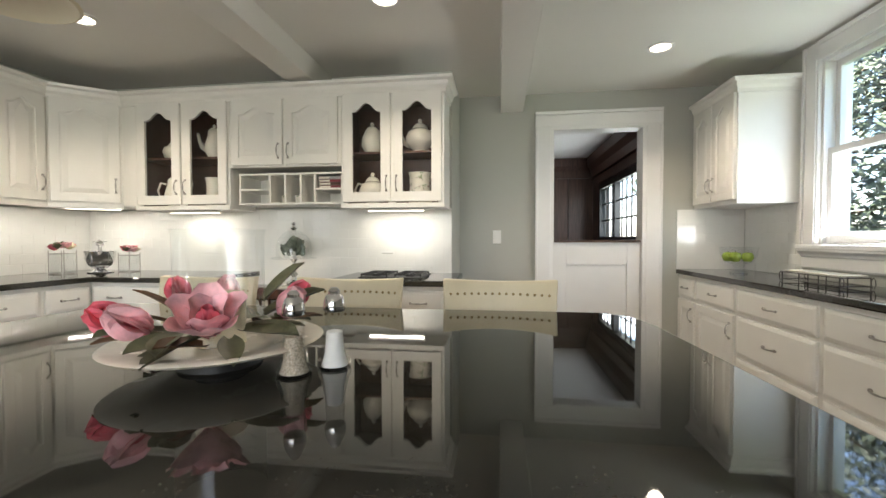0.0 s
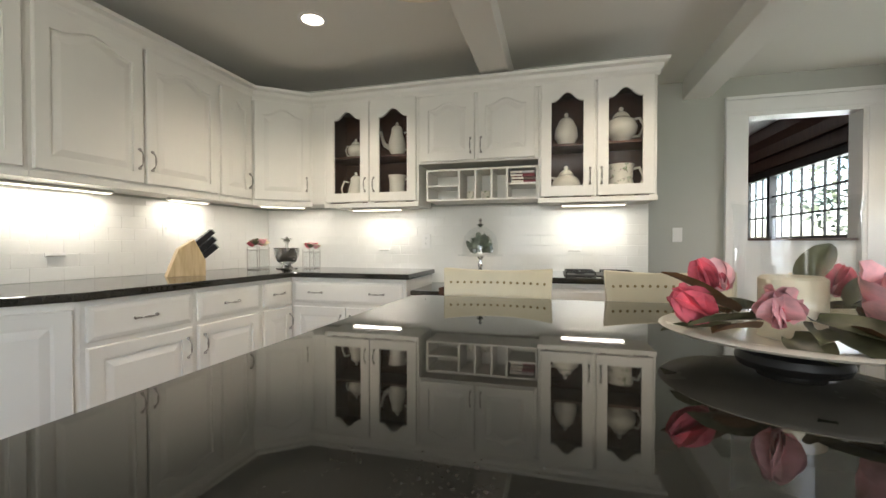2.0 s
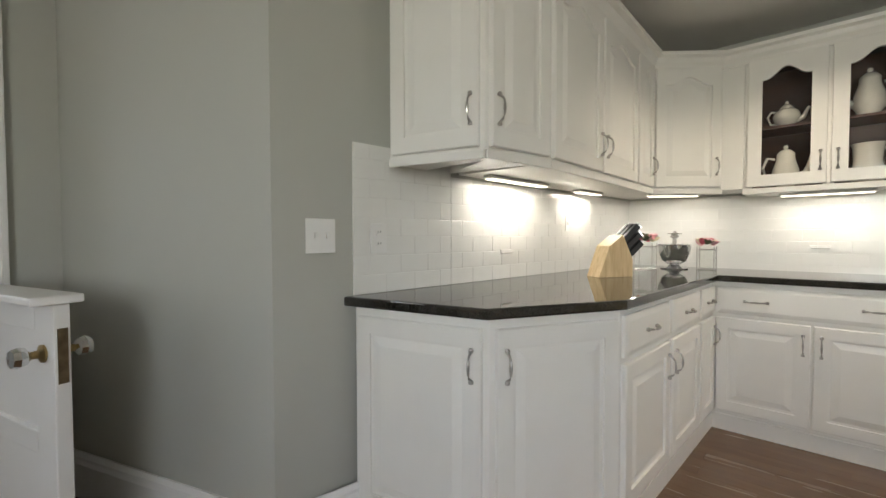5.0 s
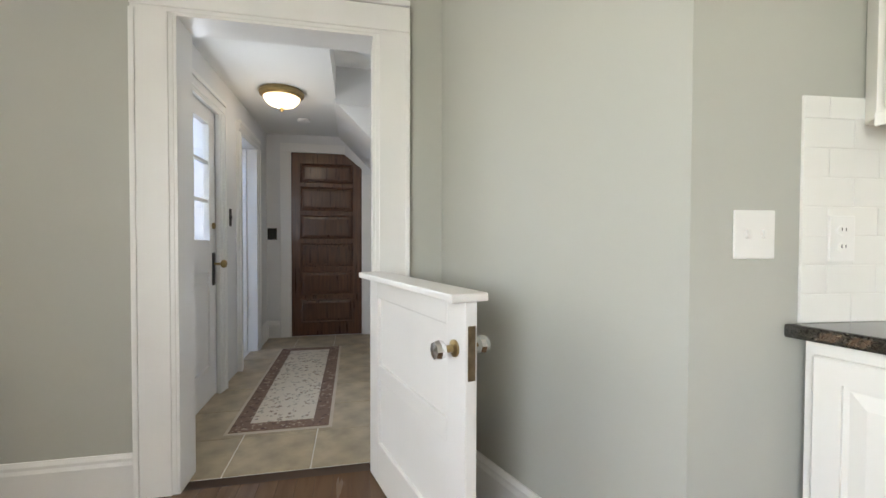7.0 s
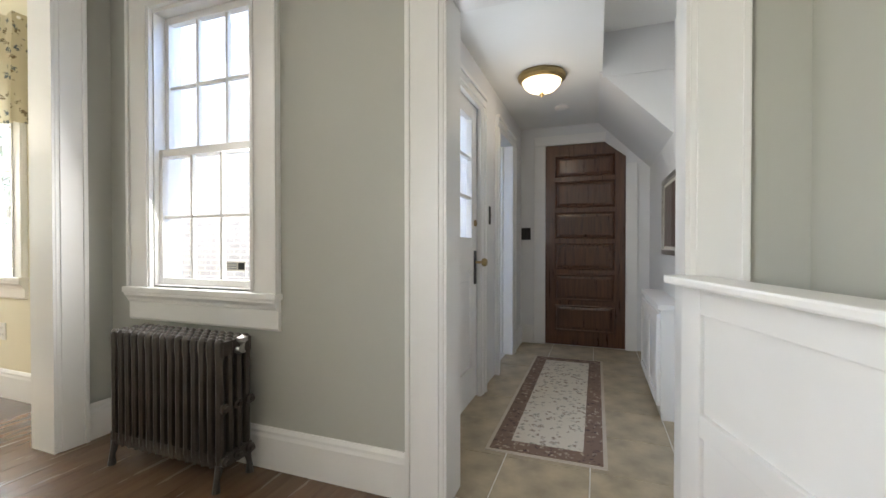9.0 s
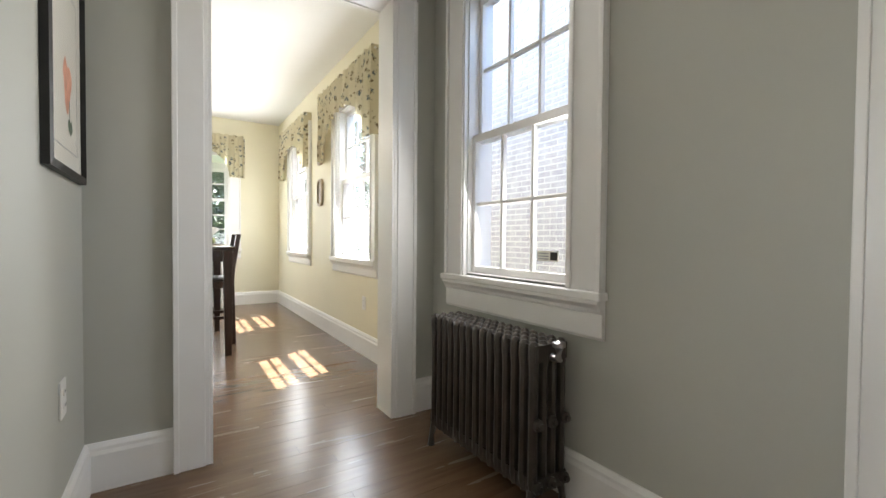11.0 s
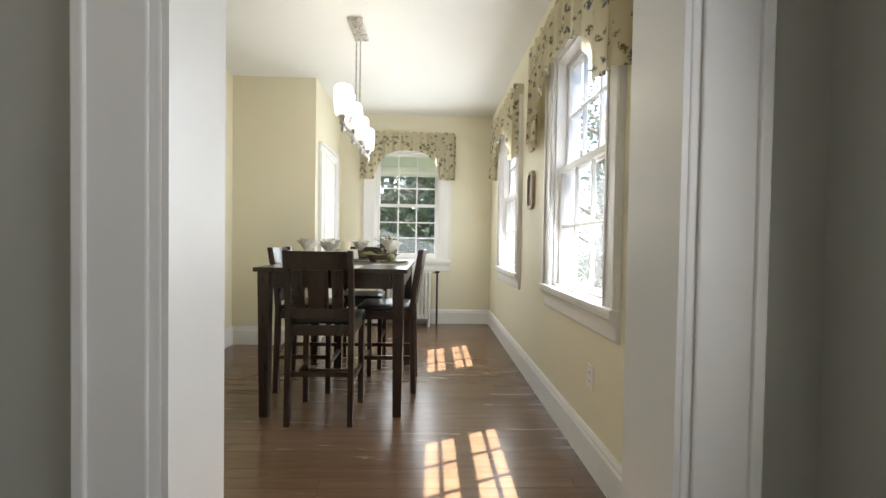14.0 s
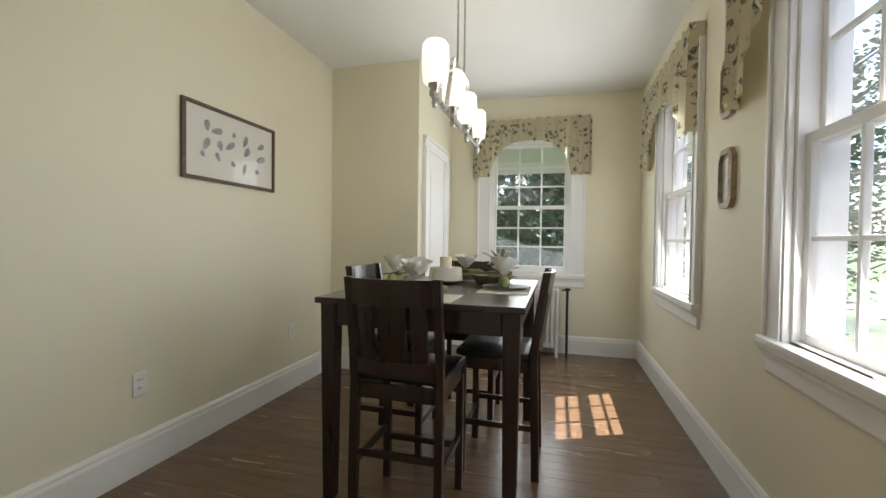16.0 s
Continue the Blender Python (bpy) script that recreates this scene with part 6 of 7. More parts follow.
ck = thing("cooktop", pose(-0.74, 2.95, 0.91) @ Matrix.Diagonal((0.74, 0.8, 0.7, 1)), "black gas cooktop with iron grates set in the counter", "cooktop")
bm = bmesh.new()
box(bm, -0.30, 0.30, -0.22, 0.22, 0.0, 0.008)
part("plate", bm, M_BLACK, ck, "black glass plate", bevel=0.003)
for x in (-0.16, 0.16):
    for y in (-0.11, 0.11):
        bm = bmesh.new()
        lathe(bm, [(0.0, 0.009), (0.045, 0.009), (0.045, 0.018), (0.03, 0.024), (0.0, 0.024)], 16, Matrix.Translation((x, y, 0)))
        part("burner", bm, M_BLACK, ck, smooth=True)
    bm = bmesh.new()
    for q in (-0.12, 0.0, 0.12):
        box(bm, x + q - 0.005, x + q + 0.005, -0.20, 0.20, 0.026, 0.038)
    for y in (-0.20, -0.11, 0.0, 0.11, 0.19):
        box(bm, x - 0.125, x + 0.125, y, y + 0.01, 0.024, 0.036)
    for q in (-0.12, 0.12):
        for y in (-0.19, 0.19):
            box(bm, x + q - 0.006, x + q + 0.006, y - 0.006, y + 0.006, 0.008, 0.026)
    part("grate", bm, M_BLACK, ck)

fb = thing("fruit_bowl", pose(1.78, 3.45, 0.91), "footed clear glass bowl of green apples on the counter", "fruit bowl")
bm = bmesh.new()
lathe(bm, [(0.0, 0.0), (0.06, 0.0), (0.055, 0.012), (0.03, 0.02), (0.03, 0.045), (0.045, 0.06), (0.0, 0.062)], 20)
part("foot", bm, M_CLEAR, fb, smooth=True)
bm = bmesh.new()
rings = [[bm.verts.new((r * math.cos(6.28318 * k / 28), r * math.sin(6.28318 * k / 28), z)) for k in range(28)] for r, z in ((0.03, 0.063), (0.085, 0.085), (0.115, 0.13), (0.125, 0.19), (0.132, 0.20))]
for a, b in zip(rings, rings[1:]):
    for k in range(28):
        bm.faces.new((a[k], a[(k + 1) % 28], b[(k + 1) % 28], b[k]))
part("bowl", bm, M_CLEAR, fb, "clear glass bowl", smooth=True).visible_shadow = False
M_APPLE = surface("green_apple", (0.30, 0.40, 0.06), 0.25, vary=0.15, scale=14)
for k, (x, y) in enumerate(((-0.04, -0.035), (0.045, -0.03), (0.0, 0.05), (-0.06, 0.03))):
    ap = thing("apple", pose(1.78 + x, 3.45 + y, 0.91 + 0.09), "shiny green apple in the glass bowl", "apple", "apples in the bowl")
    bm = bmesh.new()
    lathe(bm, [(0.005, 0.006), (0.022, 0.0), (0.037, 0.022), (0.04, 0.042), (0.03, 0.064), (0.012, 0.068), (0.002, 0.06)], 18)
    part("flesh", bm, M_APPLE, ap, smooth=True)
    bm = bmesh.new()
    tube(bm, [(0, 0, 0.058), (0.004, 0.002, 0.08)], 0.0018, 6)
    part("stalk", bm, M_BARK, ap)

tr = thing("serving_tray", pose(1.80, 2.66, 0.91) @ Matrix.Diagonal((0.8, 0.75, 0.72, 1)), "long white serving dish in a scrolled dark metal rack", "tray")
bm = bmesh.new()
box(bm, -0.085, 0.085, -0.28, 0.28, 0.085, 0.10)
part("dish", bm, M_CHINA, tr, "white dish", bevel=0.006)
bm = bmesh.new()
for z in (0.02, 0.08):
    tube(bm, [(-0.09, -0.29, z), (0.09, -0.29, z), (0.09, 0.29, z), (-0.09, 0.29, z), (-0.09, -0.29, z)], 0.004, 6)
for x in (-0.09, 0.09):
    for y in (-0.29, -0.1, 0.1, 0.29):
        tube(bm, [(x, y, 0.0), (x, y, 0.085)], 0.004, 6)
    for y, s in ((-0.29, -1), (0.29, 1)):
        tube(bm, [(x, y + s * (0.02 + 0.018 * math.sin(q * 0.9)), 0.045 + 0.04 * math.cos(q * 0.9)) for q in range(8)], 0.0035, 6)
part("rack", bm, M_GUNMETAL, tr, "dark metal wire rack")


# ---- china behind the glass doors ----
def china(kind, x, y, z, s=1.0, turn=0.0, printed=False):
    label = {"teapot": "cream china teapot with a lid behind glass", "coffee_pot": "tall cream china coffee pot behind glass", "sugar_bowl": "cream china sugar bowl with a lid behind glass", "pitcher": "printed cream china pitcher behind glass", "jug": "tall cream china jug behind glass"}[kind]
    t = thing(kind, pose(x, y, z, 0, 0, turn) @ Matrix.Diagonal((s, s, s, 1)), label, "china", "china in the glass cabinets")
    prof = {"teapot": [(0.0, 0), (0.04, 0), (0.036, 0.01), (0.07, 0.045), (0.078, 0.075), (0.065, 0.11), (0.038, 0.128), (0.0, 0.128)],
            "coffee_pot": [(0.0, 0), (0.045, 0), (0.04, 0.01), (0.062, 0.05), (0.06, 0.10), (0.042, 0.16), (0.04, 0.185), (0.0, 0.185)],
            "sugar_bowl": [(0.0, 0), (0.042, 0), (0.038, 0.01), (0.06, 0.045), (0.056, 0.09), (0.042, 0.12), (0.0, 0.12)],
            "pitcher": [(0.0, 0), (0.062, 0), (0.064, 0.02), (0.056, 0.09), (0.058, 0.15), (0.064, 0.165), (0.054, 0.163), (0.0, 0.16)],
            "jug": [(0.0, 0), (0.05, 0), (0.055, 0.03), (0.046, 0.10), (0.05, 0.155), (0.056, 0.17), (0.046, 0.168), (0.0, 0.165)]}[kind]
    b = bmesh.new()
    lathe(b, prof, 22)
    part("body", b, M_CHINAPRINT if printed else M_CHINA, t, smooth=True)
    top = prof[-1][1]
    if kind in ("teapot", "coffee_pot", "sugar_bowl"):
        b = bmesh.new()
        lathe(b, [(0.042, top), (0.04, top + 0.008), (0.025, top + 0.025), (0.008, top + 0.032), (0.012, top + 0.042), (0.009, top + 0.052), (0, top + 0.055)], 18)
        part("lid", b, M_CHINA, t, smooth=True)
    if kind in ("teapot", "coffee_pot"):
        b = bmesh.new()
        h = top * 0.45
        tube(b, [(-0.055, 0, h * 0.8), (-0.09, 0, h), (-0.105, 0, h + 0.04), (-0.118, 0, top - 0.005)], [0.022, 0.016, 0.012, 0.01], 10)
        part("spout", b, M_CHINA, t, smooth=True)
    if kind != "sugar_bowl":
        b = bmesh.new()
        h0, h1 = top * 0.25, top * 0.88
        tube(b, [(0.05, 0, h1), (0.085, 0, h1 + 0.008), (0.105, 0, (h0 + h1) / 2 + 0.01), (0.085, 0, h0), (0.052, 0, h0)], 0.008, 8)
        part("handle", b, M_CHINA, t, smooth=True)
    return t


LS, TS = 1.43, 1.801
china("coffee_pot", -2.575, 3.06, LS, 1.1, 200)
china("teapot", -2.575, 3.06, TS, 0.88, 180)
china("jug", -2.22, 3.06, LS, 1.3, 0)
china("coffee_pot", -2.22, 3.06, TS, 1.12, 5)
china("teapot", -0.945, 3.06, LS, 1.3, 180)
china("sugar_bowl", -0.945, 3.06, TS, 1.35, 0)
china("pitcher", -0.585, 3.06, LS, 1.36, 0, True)
china("teapot", -0.585, 3.06, TS, 1.36, 0)
for x, w in ((-1.63, 0.06), (-1.515, 0.07)):
    mug = thing("mug", pose(x, 3.06, 1.444), "small printed china mug in a cubbyhole", "mug", "mugs in the cubbyholes")
    bm = bmesh.new()
    lathe(bm, [(0.0, 0), (w / 2, 0), (w / 2 + 0.003, 0.06), (w / 2 - 0.004, 0.062), (0.0, 0.058)], 18)
    part("body", bm, M_CHINAPRINT, mug, smooth=True)
    bm = bmesh.new()
    tube(bm, [(w / 2, 0, 0.05), (w / 2 + 0.02, 0, 0.045), (w / 2 + 0.02, 0, 0.02), (w / 2, 0, 0.012)], 0.004, 8)
    part("handle", bm, M_CHINA, mug, smooth=True)
M_REDPAPER = surface("dark_red_cover", (0.16, 0.03, 0.04), 0.6, vary=0.3, scale=20)
for k in range(4):
    bk = thing("notebook", pose(-1.24, 3.08, 1.548 + 0.022 * k, 0, 0, random.uniform(-4, 4)), "thin dark red notebook lying in a cubbyhole", "book", "stack of notebooks")
    bm = bmesh.new()
    box(bm, -0.085, 0.085, -0.11, 0.11, 0.0, 0.019)
    part("cover", bm, (M_REDPAPER, M_PANELWOOD, M_REDPAPER, M_INK)[k], bk, bevel=0.002)
    bm = bmesh.new()
    box(bm, -0.083, 0.0, -0.112, -0.1101, 0.003, 0.016)
    part("pages", bm, M_PAPER, bk)

# ---- dining room ----
def dining_stool(m):
    t = thing("dining_stool", m, "dark espresso counter-height dining chair with a slatted back", "chair", "chairs round the dining table")
    SH = 0.62
    for x in (-0.19, 0.19):
        b = bmesh.new()
        rows = [(0.19, 0.0), (0.175, SH), (0.19, 0.80), (0.235, 1.07)]
        vs = []
        for y, z in rows:
            vs.append([b.verts.new((x + dx, y + dy, z)) for dx, dy in ((-0.017, -0.02), (0.017, -0.02), (0.017, 0.02), (-0.017, 0.02))])
        for a, c in zip(vs, vs[1:]):
            for k in range(4):
                b.faces.new((a[k], a[(k + 1) % 4], c[(k + 1) % 4], c[k]))
        b.faces.new(vs[0][::-1])
        b.faces.new(vs[-1])
        part("back_post", b, M_DARKWOOD, t, bevel=0.004)
        b = bmesh.new()
        box(b, x - 0.018, x + 0.018, -0.21, -0.174, 0.0, SH - 0.05)
        part("leg", b, M_DARKWOOD, t, bevel=0.004)

    def curved(nm, x0, x1, z0, z1, bow=0.03):
        b = bmesh.new()
        n = 8
        front, back = [], []
        for i in range(n + 1):
            x = x0 + (x1 - x0) * i / n
            u = x / 0.2
            for lst, d in ((front, 0.0), (back, 0.02)):
                lst.append([b.verts.new((x, 0.168 + bow * (1 - u * u) + d + 0.06 * max(0, (z - 0.7)) / 0.37 + 0.0, z)) for z in (z0, z1)])
        for i in range(n):
            b.faces.new((front[i][0], front[i + 1][0], front[i + 1][1], front[i][1]))
            b.faces.new((back[i + 1][0], back[i][0], back[i][1], back[i + 1][1]))
            b.faces.new((front[i][1], front[i + 1][1], back[i + 1][1], back[i][1]))
            b.faces.new((front[i + 1][0], front[i][0], back[i][0], back[i + 1][0]))
        for i in (0, n):
            b.faces.new((front[i][0], front[i][1], back[i][1], back[i][0]))
        part(nm, b, M_DARKWOOD, t)

    curved("top_rail", -0.172, 0.172, 0.955, 1.065)
    curved("lower_rail", -0.172, 0.172, 0.66, 0.72)
    curved("splat", -0.06, 0.06, 0.721, 0.954)
    curved("slat", -0.145, -0.082, 0.721, 0.954)
    curved("slat", 0.082, 0.145, 0.721, 0.954)
    b = bmesh.new()
    prism(b, [(-0.21, -0.23), (0.21, -0.23), (0.20, 0.155), (-0.20, 0.155)], SH - 0.005, SH + 0.028)
    part("seat", b, surface("black_leatherette", (0.012, 0.011, 0.011), 0.3, vary=0.2, scale=12), t, "black padded seat", bevel=0.01, smooth=True)
    for x0, x1, y0, y1, z0, z1 in ((-0.172, 0.172, -0.205, -0.18, SH - 0.07, SH - 0.006), (-0.172, 0.172, 0.165, 0.185, SH - 0.07, SH - 0.006), (-0.20, -0.18, -0.173, 0.155, SH - 0.07, SH - 0.006), (0.18, 0.20, -0.173, 0.155, SH - 0.07, SH - 0.006)):
        b = bmesh.new()
        box(b, x0, x1, y0, y1, z0, z1)
        part("apron", b, M_DARKWOOD, t, bevel=0.003)
    for x0, x1, y0, y1, z0 in ((-0.172, 0.172, -0.205, -0.18, 0.20), (-0.172, 0.172, 0.17, 0.19, 0.30), (-0.20, -0.18, -0.173, 0.165, 0.25), (0.18, 0.20, -0.173, 0.165, 0.25)):
        b = bmesh.new()
        box(b, x0, x1, y0, y1, z0, z0 + 0.03)
        part("stretcher", b, M_DARKWOOD, t, bevel=0.003)
    return t


stool = dining_stool(pose(-3.54, -5.19, 0, 0, 0, 0))
copy_thing(stool, pose(-3.90, -5.74, 0, 0, 0, 90))
copy_thing(stool, pose(-3.27, -5.74, 0, 0, 0, -90))
copy_thing(stool, pose(-3.58, -6.32, 0, 0, 0, 180))

TX0, TX1, TY0, TY1, TZ = -4.06, -3.10, -6.35, -5.09, 0.955
tb = thing("dining_table", pose((TX0 + TX1) / 2, (TY0 + TY1) / 2, 0), "dark espresso counter-height dining table laid for a meal", "table")
hx, hy = (TX1 - TX0) / 2, (TY1 - TY0) / 2
bm = bmesh.new()
box(bm, -hx, hx, -hy, hy, TZ - 0.028, TZ)
part("tabletop", bm, M_DARKWOOD, tb, bevel=0.004)
for x in (-hx + 0.02, hx - 0.095):
    for y in (-hy + 0.02, hy - 0.095):
        bm = bmesh.new()
        v = box(bm, x, x + 0.075, y, y + 0.075, 0.0, TZ - 0.029)
        for q in v[:4]:
            q.co.x = x + 0.0375 + (q.co.x - x - 0.0375) * 0.72
            q.co.y = y + 0.0375 + (q.co.y - y - 0.0375) * 0.72
        part("leg", bm, M_DARKWOOD, tb, bevel=0.004)
for x0, x1, y0, y1 in ((-hx + 0.096, hx - 0.096, -hy + 0.03, -hy + 0.05), (-hx + 0.096, hx - 0.096, hy - 0.05, hy - 0.03), (-hx + 0.03, -hx + 0.05, -hy + 0.096, hy - 0.096), (hx - 0.05, hx - 0.03, -hy + 0.096, hy - 0.096)):
    bm = bmesh.new()
    box(bm, x0, x1, y0, y1, TZ - 0.13, TZ - 0.029)
    part("apron", bm, M_DARKWOOD, tb, bevel=0.003)

M_MAT = surface("cream_placemat", (0.66, 0.62, 0.52), 0.9, vary=0.05, scale=30, bump=0.5, bump_scale=300)
M_NAPKIN = surface("sage_napkin", (0.20, 0.22, 0.085), 0.85, vary=0.25, scale=18, bump=0.3, bump_scale=200)
M_RUST = surface("rust_napkin", (0.30, 0.16, 0.07), 0.85, vary=0.25, scale=18)


def place_setting(x, y, turn):
    m = pose(x, y, TZ, 0, 0, turn)
    t = thing("placemat", m, "cream woven placemat on the dining table", "placemat", "placemats")
    b = bmesh.new()
    box(b, -0.20, 0.20, -0.13, 0.13, 0.0, 0.004)
    part("cloth", b, M_MAT, t)
    p = thing("dinner_plate", m @ Matrix.Translation((0, 0, 0.004)), "dark rimmed dinner plate on a placemat", "plate", "dinner plates")
    b = bmesh.new()
    lathe(b, [(0.0, 0.0), (0.075, 0.0), (0.125, 0.014), (0.127, 0.017), (0.122, 0.018), (0.075, 0.006), (0.0, 0.005)], 28)
    part("dish", b, M_PLATE, p, smooth=True)
    b = bmesh.new()
    lathe(b, [(0.1275, 0.0155), (0.1295, 0.0175), (0.1275, 0.0195), (0.1245, 0.0185), (0.1255, 0.0165)], 28)
    part("rim", b, M_BLACK, p, smooth=True)
    nk = thing("napkin", m @ pose(0, -0.01, 0.022, 0, 0, 10), "rolled sage green napkin with a white magnolia on a plate", "napkin", "napkins with magnolias")
    b = bmesh.new()
    tube(b, [(-0.15, 0.0, 0.018), (-0.09, 0.004, 0.026), (0.0, 0.0, 0.02), (0.09, -0.004, 0.026), (0.15, 0.0, 0.018)], [0.012, 0.03, 0.02, 0.032, 0.012], 10)
    part("cloth", b, M_NAPKIN, nk, smooth=True)
    bloom(nk, (0.0, 0.0, 0.06), 0.125, -12, turn, M_WHITEPETAL, M_WHITEPETAL, 8, 0.55)
    for k in range(4):
        leaf(nk, (0, 0, 0.04), 90 * k + 30, 12, 0.09, 0.035, M_NAPKIN if k % 2 else M_RUST)


place_setting(-3.54, -5.24, 0)
place_setting(-3.91, -5.70, 90)
place_setting(-3.25, -5.70, -90)
place_setting(-3.58, -6.20, 180)
cn = thing("candle_holder", pose(-3.50, -5.95, TZ), "ivory pillar candle on a white dish at the table's middle", "candle")
bm = bmesh.new()
lathe(bm, [(0.0, 0.0), (0.06, 0.0), (0.11, 0.02), (0.10, 0.10), (0.095, 0.10), (0.0, 0.09)], 24)
part("dish", bm, M_CHINA, cn, smooth=True)
bm = bmesh.new()
lathe(bm, [(0.0, 0.091), (0.038, 0.091), (0.038, 0.165), (0.0, 0.163)], 20)
part("candle", bm, M_CANDLE, cn, smooth=True)
fq = thing("flower_basket", pose(-3.82, -6.12, TZ), "low dark basket of yellow and white flowers with foliage", "flower basket")
bm = bmesh.new()
lathe(bm, [(0.0, 0.0), (0.06, 0.0), (0.085, 0.07), (0.078, 0.07), (0.0, 0.06)], 18)
part("basket", bm, M_BARK, fq, smooth=True)
M_YFLOWER = surface("yellow_petal", (0.62, 0.50, 0.20), 0.6, vary=0.2, scale=20)
rnd = random.Random(11)
for k in range(26):
    a, r = rnd.uniform(0, 6.283), rnd.uniform(0, 0.10)
    z = 0.08 + rnd.uniform(0, 0.12)
    if k % 2:
        leaf(fq, (r * math.cos(a) * 0.6, r * math.sin(a) * 0.6, z * 0.7), math.degrees(a) - 90, rnd.uniform(15, 65), 0.10, 0.032, M_GREENLEAF)
    else:
        bloom(fq, (r * math.cos(a), r * math.sin(a), z), 0.026, rnd.uniform(-40, 40), rnd.uniform(0, 360), M_YFLOWER if k % 4 else M_WHITEPETAL, None, 5, 0.7)
bc = thing("bread_basket", pose(-3.80, -5.93, TZ), "small brown basket of folded cloth on the table", "basket")
bm = bmesh.new()
lathe(bm, [(0.0, 0.0), (0.07, 0.0), (0.10, 0.06), (0.092, 0.06), (0.0, 0.045)], 18, None, (1.3, 0.9))
part("basket", bm, M_BARK, bc, smooth=True)

# linear chandelier
CX, CY0, CY1 = -3.60, -6.42, -5.33
lc = thing("chandelier", pose(CX, (CY0 + CY1) / 2, DC), "brushed steel linear chandelier with four frosted glass shades, lit", "chandelier")
hl = (CY1 - CY0) / 2
M_STEEL = surface("brushed_steel", (0.50, 0.48, 0.45), 0.28, 1.0, vary=0.06, scale=30)
bm = bmesh.new()
box(bm, -0.06, 0.06, -0.17, 0.17, -0.028, -0.001)
part("canopy", bm, M_STEEL, lc, bevel=0.004)
BZ = 1.915 - DC
for y in (-0.09, 0.09):
    bm = bmesh.new()
    tube(bm, [(0, y, -0.029), (0, y, -0.62)], 0.006, 8)
    part("rod", bm, M_STEEL, lc, smooth=True)
bm = bmesh.new()
for y0, z0, y1, z1 in ((-hl * 0.62, BZ, -hl * 0.36, -0.60), (-hl * 0.36, -0.60, hl * 0.36, -0.60), (hl * 0.36, -0.60, hl * 0.62, BZ)):
    d = Vector((0, y1 - y0, z1 - z0))
    nn = Vector((0, -d.z, d.y)).normalized() * 0.011
    a = [Vector((x, y0, z0)) + s * nn for s in (-1, 1) for x in (-0.011, 0.011)]
    c = [p + d for p in a]
    v = [bm.verts.new(p) for p in a + c]
    for f in ((0, 1, 3, 2), (4, 6, 7, 5), (0, 4, 5, 1), (2, 3, 7, 6), (0, 2, 6, 4), (1, 5, 7, 3)):
        bm.faces.new([v[q] for q in f])
part("yoke", bm, M_STEEL, lc)
bm = bmesh.new()
box(bm, -0.012, 0.012, -hl - 0.06, hl + 0.06, BZ - 0.012, BZ + 0.012)
part("bar", bm, M_STEEL, lc, bevel=0.003)
for k in range(4):
    y = -hl + 2 * hl * k / 3
    bm = bmesh.new()
    lathe(bm, [(0.012, BZ - 0.05), (0.018, BZ - 0.03), (0.012, BZ), (0.02, BZ + 0.03), (0.034, BZ + 0.05), (0.036, BZ + 0.06), (0.0, BZ + 0.06)], 16, Matrix.Translation((0, y, 0)))
    part("socket", bm, M_STEEL, lc, smooth=True)
    bm = bmesh.new()
    lathe(bm, [(0.0, BZ + 0.061), (0.052, BZ + 0.062), (0.06, BZ + 0.075), (0.066, BZ + 0.16), (0.064, BZ + 0.245), (0.05, BZ + 0.262), (0.0, BZ + 0.263)], 24, Matrix.Translation((0, y, 0)))
    part("shade", bm, M_SHADEGLOW, lc, "glowing frosted glass shade", smooth=True)
    lp = bpy.data.lights.new("shade_bulb", "POINT")
    lp.energy, lp.color, lp.shadow_soft_size = 0.4, (1.0, 0.9, 0.76), 0.07
    new("shade_bulb", lp).location = (CX, (CY0 + CY1) / 2 + y, DC + BZ + 0.33)


def valance(p0, p1, z_top, z_mid, z_end, label):
    """A gathered cloth valance on a rod, its lower edge cut in an arch."""
    w = span(p0, p1)
    t = thing("valance", face(p0, p1), label, "valance", "floral window valances")
    b = bmesh.new()
    n, rows = 90, 7
    grid = []
    for i in range(n + 1):
        s = i / n
        x = s * w
        u = min(1.0, abs(2 * s - 1) / 0.66)
        low = z_end + (z_mid - z_end) * (math.sqrt(max(0.0, 1 - u ** 2.6)) if u < 1 else 0)
        fold = 0.014 * math.sin(s * 62) + 0.009 * math.sin(s * 131 + 1)
        col = []
        for r in range(rows + 1):
            v = r / rows
            z = z_top - (z_top - low) * v + (0.008 * math.sin(s * 80) if r == 0 else 0)
            pinch = 0.35 if r == 1 else 1.0
            y = -0.085 + fold * pinch * (0.5 + 0.7 * v)
            if s < 0.02 or s > 0.98:
                y = -0.002
            col.append(b.verts.new((x, y, z)))
        grid.append(col)
    for a, c in zip(grid, grid[1:]):
        for r in range(rows):
            b.faces.new((a[r], c[r], c[r + 1], a[r + 1]))
    part("cloth", b, M_VALANCE, t, smooth=True)
    b = bmesh.new()
    tube(b, [(0.02, -0.06, z_top - 0.03), (w - 0.02, -0.06, z_top - 0.03)], 0.01, 8)
    part("rod", b, M_TRIM, t, smooth=True)


VL = "cream valance printed with dark flowers, arched above the window"
valance((WD, -5.76), (WD, -4.17), 2.60, 2.28, 1.88, VL)
valance((WD, -7.76), (WD, -6.24), 2.58, 2.28, 1.91, VL)
valance((-3.23, -8.16), (-4.53, -8.16), 2.58, 2.34, 1.95, VL)

